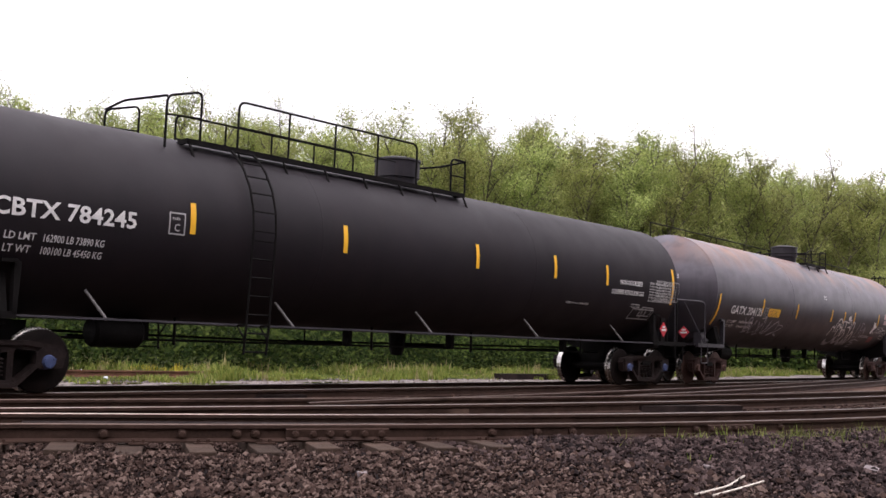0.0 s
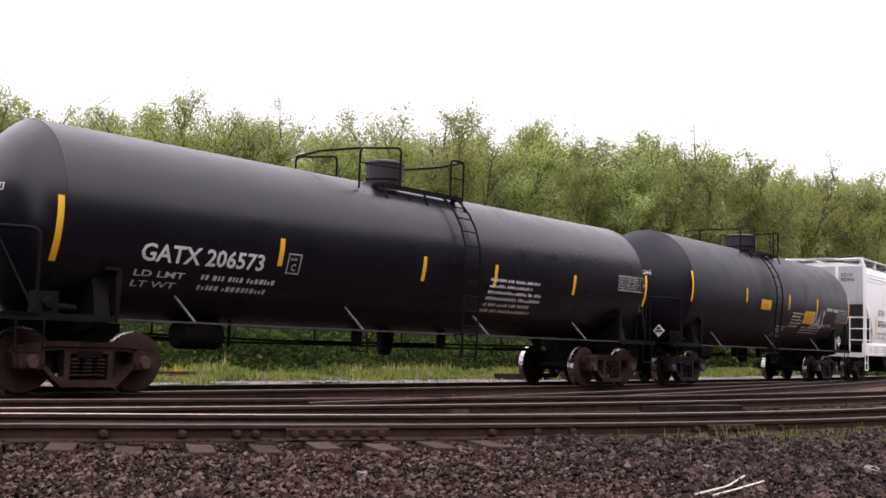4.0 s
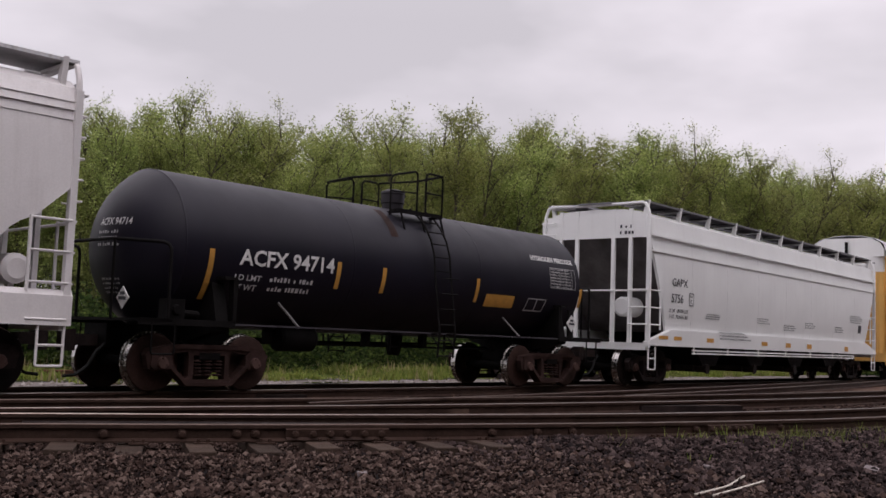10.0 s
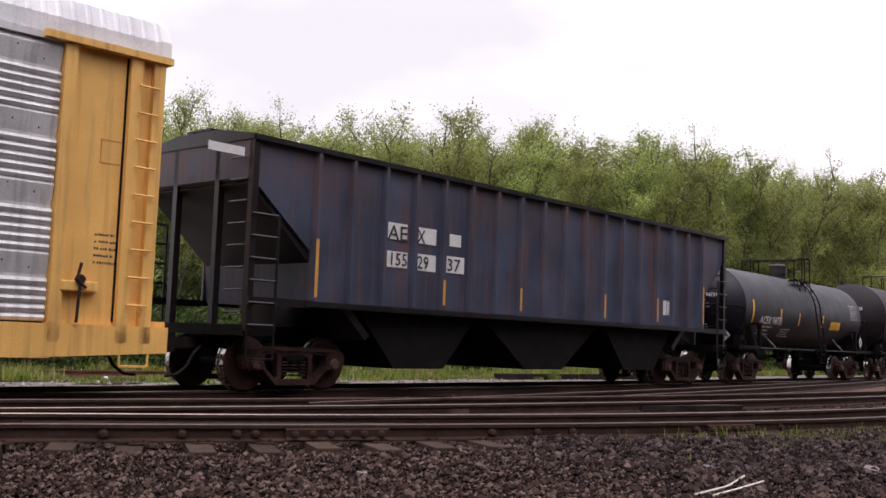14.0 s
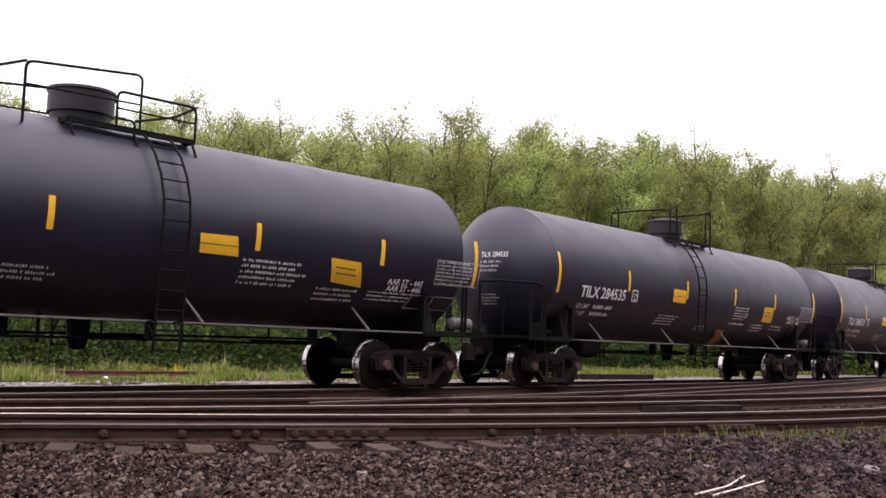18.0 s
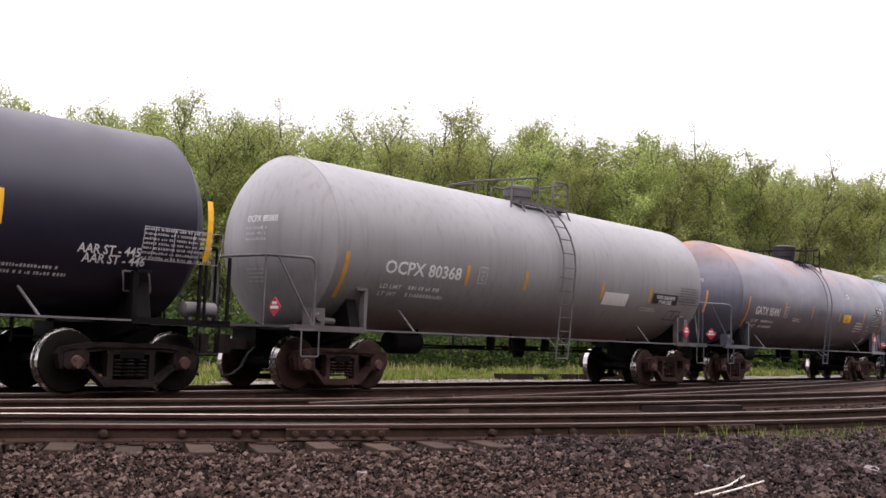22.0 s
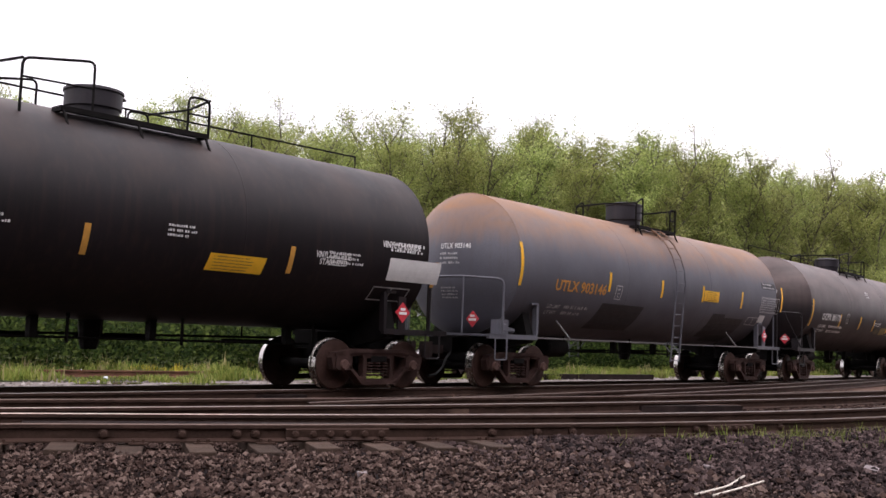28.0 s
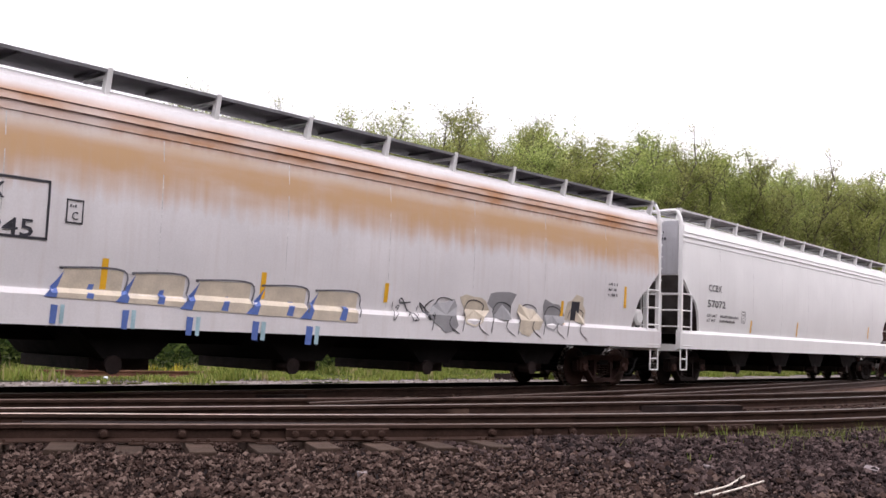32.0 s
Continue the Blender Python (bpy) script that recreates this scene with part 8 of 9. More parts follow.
markings(car, side, tape=[(-6.32, 1.9, 2.81), (-3.23, 1.96, 2.42), (-0.83, 1.96, 2.42), (0.98, 1.93, 2.37), (2.93, 1.91, 2.34), (4.8, 1.92, 2.38), (6.44, 2.03, 3.01)],
         words=[('OCPX 80170', -5.29, 2.16, 0.23, 2.01)],
         bars=[(-5.35, 2.02, 2.75, 0.33, 2), (0.02, 3.41, 0.41, 0.25, 3), (1.02, 2.27, 0.97, 0.18, 2), (3.78, 2.37, 0.84, 0.26, 3)],
         plates=[('ring', -2.58, -2.29, 2.12, 2.46, 0)])
mark("plate", car, OLIVE_PLATE, lambda bm: add_quad(bm, side, [(2.06, 1.82), (2.86, 1.84), (2.81, 2.10), (2.05, 2.09)], 0.009))
mark("paint_patch", car, OLIVE_DARK, lambda bm: add_shape(bm, side, [(1.26, 1.89), (1.34, 2.00), (1.57, 2.03), (1.86, 1.95), (1.84, 1.88), (1.57, 1.83)], 0.024))
mark("plate", car, PAINT_TAN, lambda bm: add_quad(bm, side, [(5.18, 1.97), (6.24, 1.99), (6.16, 2.46), (5.11, 2.41)], 0.009))
mark("plate", car, PAPER, lambda bm: add_quad(bm, side, [(5.40, 1.70), (5.60, 1.70), (5.52, 1.95), (5.35, 1.94)], 0.009))
sprayed(car, side, STENCIL_DIM, [[(4.06, 2.12), (4.47, 2.12)], [(4.47, 2.12), (4.54, 1.79)], [(4.54, 1.79), (4.11, 1.80)], [(4.11, 1.80), (4.06, 2.12)], [(4.27, 2.12), (4.32, 1.80)], [(4.09, 1.93), (4.52, 1.92)]], 0.03, 0.014)
sprayed(car, side, STENCIL_DIM, [[(3.13, 1.83), (4.08, 1.81)]], 0.03, 0.014)
car, side, half, end = tank_car(482.06, 494.06, 'satin black tank car with italic white lettering', BLACK, dome=0.3, dome_r=0.4, dome_h=0.3, walk_to=(-1.2, 0.7), ladder=-0.74, hoop=0.1, runs=(0.15, 0.25), hi_end=0.85, rail_high=0.68, rail_style="posts", code="XOMX 130005")
markings(car, side, tape=[(-7.1, 1.98, 2.88), (-4.1, 2.3, 2.77), (-1.73, 2.3, 2.75), (1, 2.28, 2.76), (3.75, 2.28, 2.74), (6.74, 1.93, 2.78)],
         words=[('XOMX 130005', -5.97, 1.84, 0.23, 2.5)],
         bars=[(-6.07, 1.78, 1.9, 0.28, 2), (-3.64, 2.7, 1.1, 0.36, 4), (1.18, 3.1, 2.25, 0.49, 4), (1.17, 2.59, 2.24, 0.63, 6)],
         plates=[('ring', -3.29, -3, 1.76, 2.1, 0), ('yellow', -2.72, -1.95, 1.72, 1.97, 0.06), ('yellow', -0.35, 0.15, 1.67, 1.9, 0.05), ('grid', 5.49, 6.83, 2.19, 2.63, 0), ('ring', 4.25, 5.42, 1.57, 1.86, 0.1)])
car, side, half, end = hopper_car(498.49, 514.69, 'rust-streaked white covered hopper car with blue and tan graffiti', WHITE_RUST, over=1.75, end_paint=WHITE, gear="rusty", walk_mat=SLATE)
markings(car, side, tape=[(-8.51, 1.57, 2.49), (-5.71, 1.51, 1.95), (-2.86, 1.53, 1.96), (-0.02, 1.62, 1.97), (5.56, 1.41, 1.94), (8.16, 1.91, 2.42)],
         words=[('ECUX', -8.15, 2.63, 0.22, 0.9), ('880945', -8.17, 2.15, 0.24, 1.35)],
         bars=[(-8.24, 1.92, 1.07, 0.43, 3), (7.4, 2.48, 0.47, 0.38, 3)],
         plates=[('frame', -8.25, -6.61, 2.12, 2.94, 0), ('darkring', -6.37, -6.11, 2.39, 2.73, 0), ('dark', 5.91, 6.23, 1.52, 1.95, 0), ('darkring', -7.54, -7.27, 1.01, 1.34, 0), ('yellowring', -9.5, -9.33, 1.07, 1.25, 0)], ink=STENCIL_DARK)
mark("end_lettering", car, STENCIL_DARK, lambda bm: add_lines(bm, Side(lambda u, z, lift: (-end + 0.055 - lift, -u, z)), 0.75, 4.1, 0.45, 2, 0.16, 0.1, 3))
mark("end_lettering", car, STENCIL_DARK, lambda bm: add_lines(bm, Side(lambda u, z, lift: (-end + 0.055 - lift, -u, z)), 0.05, 3.6, 0.4, 7, 0.09, 0.04, 8))
mark("spray_letter", car, PAINT_TAN, lambda bm: add_quad(bm, side, [(-6.44, 1.35), (-5.42, 1.35), (-5.40, 1.79), (-6.32, 1.78)], 0.007))
mark("outline", car, PAINT_BLUE, lambda bm: add_quad(bm, side, [(-6.62, 1.36), (-6.44, 1.35), (-6.31, 1.75), (-6.38, 1.64)], 0.009))
sprayed(car, side, STENCIL_GREY, [[(-6.34, 1.76), (-6.32, 1.78), (-5.40, 1.79), (-5.39, 1.43)]], 0.028, 0.014)
mark("outline", car, PAINT_BLUE, lambda bm: add_quad(bm, side, [(-6.00, 1.37), (-5.89, 1.36), (-5.85, 1.57), (-5.93, 1.57)], 0.011))
mark("outline", car, PAINT_BLUE, lambda bm: add_quad(bm, side, [(-6.52, 1.00), (-6.43, 0.99), (-6.41, 1.25), (-6.51, 1.26)], 0.011))
mark("outline", car, PAINT_CYAN, lambda bm: add_quad(bm, side, [(-6.38, 1.00), (-6.32, 1.00), (-6.31, 1.26), (-6.37, 1.26)], 0.011))
mark("spray_letter", car, PAINT_TAN, lambda bm: add_quad(bm, side, [(-5.34, 1.33), (-4.37, 1.32), (-4.35, 1.79), (-5.20, 1.78)], 0.007))
mark("outline", car, PAINT_BLUE, lambda bm: add_quad(bm, side, [(-5.54, 1.34), (-5.34, 1.33), (-5.20, 1.75), (-5.28, 1.63)], 0.009))
sprayed(car, side, STENCIL_GREY, [[(-5.23, 1.75), (-5.20, 1.78), (-4.35, 1.79), (-4.34, 1.41)]], 0.028, 0.014)
mark("outline", car, PAINT_BLUE, lambda bm: add_quad(bm, side, [(-4.86, 1.35), (-4.74, 1.34), (-4.70, 1.56), (-4.78, 1.55)], 0.011))
mark("outline", car, PAINT_BLUE, lambda bm: add_quad(bm, side, [(-5.43, 0.96), (-5.34, 0.95), (-5.31, 1.23), (-5.42, 1.23)], 0.011))
mark("outline", car, PAINT_CYAN, lambda bm: add_quad(bm, side, [(-5.28, 0.97), (-5.21, 0.96), (-5.20, 1.23), (-5.27, 1.24)], 0.011))
mark("spray_letter", car, PAINT_TAN, lambda bm: add_quad(bm, side, [(-4.24, 1.28), (-3.12, 1.27), (-3.10, 1.76), (-4.08, 1.75)], 0.007))
mark("outline", car, PAINT_BLUE, lambda bm: add_quad(bm, side, [(-4.46, 1.29), (-4.24, 1.28), (-4.08, 1.72), (-4.17, 1.60)], 0.009))
sprayed(car, side, STENCIL_GREY, [[(-4.11, 1.72), (-4.08, 1.75), (-3.10, 1.76), (-3.10, 1.36)]], 0.028, 0.014)
mark("outline", car, PAINT_BLUE, lambda bm: add_quad(bm, side, [(-3.71, 1.30), (-3.58, 1.29), (-3.53, 1.52), (-3.63, 1.51)], 0.011))
mark("outline", car, PAINT_BLUE, lambda bm: add_quad(bm, side, [(-4.34, 0.90), (-4.24, 0.89), (-4.21, 1.17), (-4.33, 1.18)], 0.011))
mark("outline", car, PAINT_CYAN, lambda bm: add_quad(bm, side, [(-4.17, 0.90), (-4.10, 0.89), (-4.08, 1.18), (-4.16, 1.18)], 0.011))
mark("spray_letter", car, PAINT_TAN, lambda bm: add_quad(bm, side, [(-2.99, 1.26), (-1.96, 1.25), (-1.93, 1.75), (-2.81, 1.75)], 0.007))
mark("outline", car, PAINT_BLUE, lambda bm: add_quad(bm, side, [(-3.22, 1.27), (-2.99, 1.26), (-2.81, 1.72), (-2.91, 1.59)], 0.009))
sprayed(car, side, STENCIL_GREY, [[(-2.85, 1.73), (-2.81, 1.75), (-1.93, 1.75), (-1.92, 1.34)]], 0.028, 0.014)
mark("outline", car, PAINT_BLUE, lambda bm: add_quad(bm, side, [(-2.40, 1.28), (-2.26, 1.27), (-2.20, 1.51), (-2.31, 1.51)], 0.011))
mark("outline", car, PAINT_BLUE, lambda bm: add_quad(bm, side, [(-3.10, 0.86), (-2.98, 0.85), (-2.95, 1.15), (-3.08, 1.16)], 0.011))
mark("outline", car, PAINT_CYAN, lambda bm: add_quad(bm, side, [(-2.92, 0.86), (-2.83, 0.85), (-2.81, 1.15), (-2.90, 1.16)], 0.011))
mark("spray_letter", car, PAINT_TAN, lambda bm: add_quad(bm, side, [(-1.85, 1.23), (-0.76, 1.22), (-0.73, 1.74), (-1.65, 1.74)], 0.007))
mark("outline", car, PAINT_BLUE, lambda bm: add_quad(bm, side, [(-2.10, 1.24), (-1.85, 1.23), (-1.65, 1.71), (-1.75, 1.58)], 0.009))
sprayed(car, side, STENCIL_GREY, [[(-1.69, 1.72), (-1.65, 1.74), (-0.73, 1.74), (-0.72, 1.31)]], 0.028, 0.014)
mark("outline", car, PAINT_BLUE, lambda bm: add_quad(bm, side, [(-1.21, 1.25), (-1.05, 1.24), (-0.99, 1.49), (-1.11, 1.49)], 0.011))
mark("outline", car, PAINT_BLUE, lambda bm: add_quad(bm, side, [(-1.97, 0.81), (-1.84, 0.80), (-1.80, 1.11), (-1.95, 1.12)], 0.011))
mark("outline", car, PAINT_CYAN, lambda bm: add_quad(bm, side, [(-1.77, 0.82), (-1.68, 0.81), (-1.65, 1.12), (-1.75, 1.13)], 0.011))
scrawl(car, side, 0.0, 1.2, 1.3, 1.75, STENCIL_DARK, 81, 4, 0.02)
for k in range(6):
    a = 1.2 + 0.9 * k
    mark("spray_letter", car, PAINT_TAN if k % 2 else PATCH_GREY, lambda bm: add_blob(bm, side, a + 0.4, 1.45 + 0.15 * (k % 3), 0.8, 0.6, 0.006, 12, 0.2, k))
    mark("outline", car, STENCIL_DARK, lambda bm: add_stroke(bm, side, [(a, 1.15), (a + 0.2, 1.75), (a + 0.7, 1.7), (a + 0.5, 1.3), (a + 0.8, 1.1)], 0.022, 0.013))
car, side, half, end = hopper_car(519.03, 534.93, 'white covered hopper car with brown tape and blue chutes', WHITE, over=1.6)
markings(car, side, tape=[(-4.77, 1.51, 1.88), (-0.98, 1.51, 1.95), (6.53, 1.62, 2.05)],
         words=[('CCBX', -7.84, 2.59, 0.19, 0.86), ('57072', -7.89, 2.15, 0.2, 1.2)],
         bars=[(-7.89, 1.97, 2.2, 0.26, 2)],
         plates=[('darkring', -5.53, -5.25, 1.78, 2.12, 0)], ink=STENCIL_DARK)
mark("end_lettering", car, STENCIL_DARK, lambda bm: add_lines(bm, Side(lambda u, z, lift: (-end + 0.055 - lift, -u, z)), 0.75, 4.1, 0.45, 2, 0.16, 0.1, 3))
mark("end_lettering", car, STENCIL_DARK, lambda bm: add_lines(bm, Side(lambda u, z, lift: (-end + 0.055 - lift, -u, z)), 0.05, 3.6, 0.4, 7, 0.09, 0.04, 8))

car, side, half, end = ribbed_hopper(539.03, 553.03, "faded red-brown ribbed hopper car at the train's rear", BROWN, BROWN)


# ---------------------------------------------------------------- trees, verge
TREE_LINE = [(4, 70), (26, 57), (45, 43), (81, 30), (100, 36), (150, 52)]


def on_line(q):
    """A point on the edge of the wood, q metres along it."""
    for (x0, y0), (x1, y1) in zip(TREE_LINE, TREE_LINE[1:]):
        d = math.hypot(x1 - x0, y1 - y0)
        if q <= d:
            return x0 + (x1 - x0) * q / d, y0 + (y1 - y0) * q / d, -(y1 - y0) / d, (x1 - x0) / d
        q -= d
    return TREE_LINE[-1][0], TREE_LINE[-1][1], 0, 1


def tree_model(seed, height):
    rnd = random.Random(seed)
    trunk = bmesh.new()
    tips = []
    def limb(p, d, length, r, depth):
        pts, q = [Vector(p)], Vector(d)
        for k in range(4):
            q = (q + Vector((rnd.uniform(-0.18, 0.18), rnd.uniform(-0.18, 0.18), 0.1))).normalized()
            pts.append(pts[-1] + q * length / 4)
        n = 6 if depth == 0 else 4
        rings = []
        for i, pt in enumerate(pts):
            rr = r * (1 - 0.8 * i / 4)
            a = Vector((1, 0, 0)) if abs(q.z) > 0.5 else Vector((0, 0, 1))
            b = q.cross(a).normalized()
            a = b.cross(q)
            rings.append([trunk.verts.new(pt + (a * math.cos(2 * math.pi * j / n) + b * math.sin(2 * math.pi * j / n)) * rr) for j in range(n)])
        for r0, r1 in zip(rings, rings[1:]):
            for j in range(n):
                trunk.faces.new((r0[j], r0[(j + 1) % n], r1[(j + 1) % n], r1[j]))
        tips.extend((pt, length) for pt in pts[1:])
        if depth < 2:
            count = 30 if depth == 0 else 5
            for k in range(count):
                f = rnd.uniform(0.12, 1.0) if depth == 0 else rnd.uniform(0.3, 1.0)
                i = min(3, int(f * 4))
                base = pts[i].lerp(pts[i + 1], f * 4 - i)
                a = rnd.uniform(0, 2 * math.pi)
                up = rnd.uniform(0.7, 1.7) if depth == 0 else rnd.uniform(0.2, 1.2)
                limb(base, Vector((math.cos(a), math.sin(a), up)).normalized(), length * (0.15 + 0.13 * (1 - f)) if depth == 0 else length * rnd.uniform(0.35, 0.55), r * (0.35 if depth == 0 else 0.45), depth + 1)
    limb((0, 0, -0.3), (0, 0, 1), height, 0.13, 0)
    verts, faces = [], []
    for pt, ln in tips:
        small = ln < height * 0.5
        n = (9 if pt.z > height * 0.93 else 22) if small else 8
        if pt.z < 1.2:
            continue
        for k in range(n):
            c = pt + Vector((rnd.gauss(0, 0.2), rnd.gauss(0, 0.2), rnd.gauss(0, 0.22)))
            s = rnd.uniform(0.035, 0.085)
            u = Vector((rnd.gauss(0, 1), rnd.gauss(0, 1), rnd.gauss(0, 1))).normalized()
            v = u.orthogonal().normalized()
            i = len(verts)
            verts += [c - u * s, c + v * s * 0.62, c + u * s, c - v * s * 0.62]
            faces.append((i, i + 1, i + 2, i + 3))
    crown = bpy.data.meshes.new("crown")
    crown.from_pydata(verts, [], faces)
    crown.materials.append(LEAF)
    return finish("trunk", trunk, BARK), crown


def plant_wood():
    models = []
    for k in range(7):
        trunk_me, crown_me = tree_model(40 + k, 13.6)
        ob = tagged(new("tree"), "young tree with a slender trunk and loose spring-green crown", "tree", group="trees along the wood's edge")
        part("trunk", trunk_me, None, ob)
        part("crown", crown_me, None, ob)
        models.append(ob)
    rnd = random.Random(11)
    k = 0
    for row in range(7):
        q = 2.0 + row * 1.1
        while q < 134:
            x, y, nx, ny = on_line(q)
            d = row * 3.2 + rnd.uniform(-1.2, 1.2)
            s = rnd.uniform(0.92, 1.0) * (1.0 + 0.03 * min(row, 3)) * (1 + 0.02 * math.sin(q * 0.31) * math.sin(q * 0.11 + 1)) * float(np.interp(q, (20, 32, 44, 52, 62, 76, 90), (1.025, 1.0, 0.985, 1.03, 1.075, 1.085, 1.06)))
            place = Matrix.Translation((x + nx * d, y + ny * d, GROUND_Z)) @ Matrix.Rotation(rnd.uniform(0, 6.28), 4, "Z") @ Matrix.Diagonal((s * 1.05, s * 1.05, s, 1))
            ob = models[k % 7]
            if k < 7:
                ob.matrix_basis = place
            else:
                ob = copy_thing(ob, place)
                ob.matrix_basis = place
            k += 1
            q += rnd.uniform(1.6, 2.5) * (1.3 if row > 2 else 1.0)


plant_wood()


def scatter(name, mat, count, spot, height, width, blades, label, category, seed, lean=0.35):
    """Tufts of blades or leaves, all in one mesh."""
    rnd = random.Random(seed)
    verts, faces = [], []
    for _ in range(count):
        x, y, big = spot(rnd)
        for _ in range(blades):
            h = height * big * rnd.uniform(0.5, 1.1)
            a = rnd.uniform(0, 6.28)
            b = Vector((x + rnd.gauss(0, 0.1), y + rnd.gauss(0, 0.1), GROUND_Z + 0.02))
            tip = b + Vector((math.cos(a) * h * lean * rnd.random(), math.sin(a) * h * lean * rnd.random(), h))
            w = Vector((-math.sin(a), math.cos(a), 0)) * width * rnd.uniform(0.6, 1.2)
            i = len(verts)
            mid = b.lerp(tip, 0.55) + Vector((0, 0, h * 0.08))
            verts += [b - w / 2, b + w / 2, mid + w * 0.4, mid - w * 0.4, tip]
            faces += [(i, i + 1, i + 2, i + 3), (i + 3, i + 2, i + 4)]
    me = bpy.data.meshes.new(name)
    me.from_pydata(verts, [], faces)
    me.materials.append(mat)
    return tagged(new(name, me), label, category, kind="stuff")


def verge_spot(rnd):
    x = rnd.uniform(2, 75)
    lo = track_y(x) + 6.9 + 0.4 * math.sin(x * 0.8) + 0.3 * math.sin(x * 2.1)
    y = lo + abs(rnd.gauss(0, 5.0))
    patch = 0.6 + 0.5 * math.sin(x * 0.9 + 1.3 * math.sin(y * 0.7)) + 0.3 * math.sin(x * 2.3 - y)
    return x, y, rnd.uniform(0.6, 1.2) * max(0.25, patch)


scatter("verge_grass", GRASS, 6500, verge_spot, 0.3, 0.035, 13, "long yellow-green spring grass beside the gravel road", "grass", 3, 1.0)
scatter("dry_stalks", GRASS_DRY, 500, verge_spot, 0.45, 0.04, 6, "pale dry stalks among the grass", "grass", 4)


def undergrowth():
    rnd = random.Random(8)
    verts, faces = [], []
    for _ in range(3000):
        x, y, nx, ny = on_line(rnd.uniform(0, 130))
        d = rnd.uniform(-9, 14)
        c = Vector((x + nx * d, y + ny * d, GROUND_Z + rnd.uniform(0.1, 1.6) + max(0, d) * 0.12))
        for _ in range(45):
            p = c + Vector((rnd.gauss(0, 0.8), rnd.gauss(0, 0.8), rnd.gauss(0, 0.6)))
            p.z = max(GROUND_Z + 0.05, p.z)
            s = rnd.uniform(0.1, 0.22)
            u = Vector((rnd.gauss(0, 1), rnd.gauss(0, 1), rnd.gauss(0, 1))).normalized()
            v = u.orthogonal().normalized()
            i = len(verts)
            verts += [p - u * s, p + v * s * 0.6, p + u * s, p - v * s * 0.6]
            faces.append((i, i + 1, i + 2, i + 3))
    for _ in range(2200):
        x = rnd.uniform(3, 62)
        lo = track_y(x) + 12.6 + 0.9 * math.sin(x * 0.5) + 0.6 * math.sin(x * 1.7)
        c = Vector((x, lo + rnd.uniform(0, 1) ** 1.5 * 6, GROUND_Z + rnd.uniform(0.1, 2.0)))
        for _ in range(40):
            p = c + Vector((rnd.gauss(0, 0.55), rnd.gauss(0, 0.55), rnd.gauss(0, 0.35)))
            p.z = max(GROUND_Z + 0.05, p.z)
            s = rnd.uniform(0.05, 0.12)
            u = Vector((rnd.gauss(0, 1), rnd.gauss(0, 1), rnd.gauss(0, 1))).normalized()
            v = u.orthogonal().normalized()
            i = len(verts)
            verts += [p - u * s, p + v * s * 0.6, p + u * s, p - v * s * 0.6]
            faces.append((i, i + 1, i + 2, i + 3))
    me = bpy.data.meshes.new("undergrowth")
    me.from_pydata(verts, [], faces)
    me.materials.append(BRUSH_SHADED)
    tagged(new("undergrowth", me), "dense undergrowth at the wood's edge, its green darkened for shade", "bushes", kind="stuff")


undergrowth()


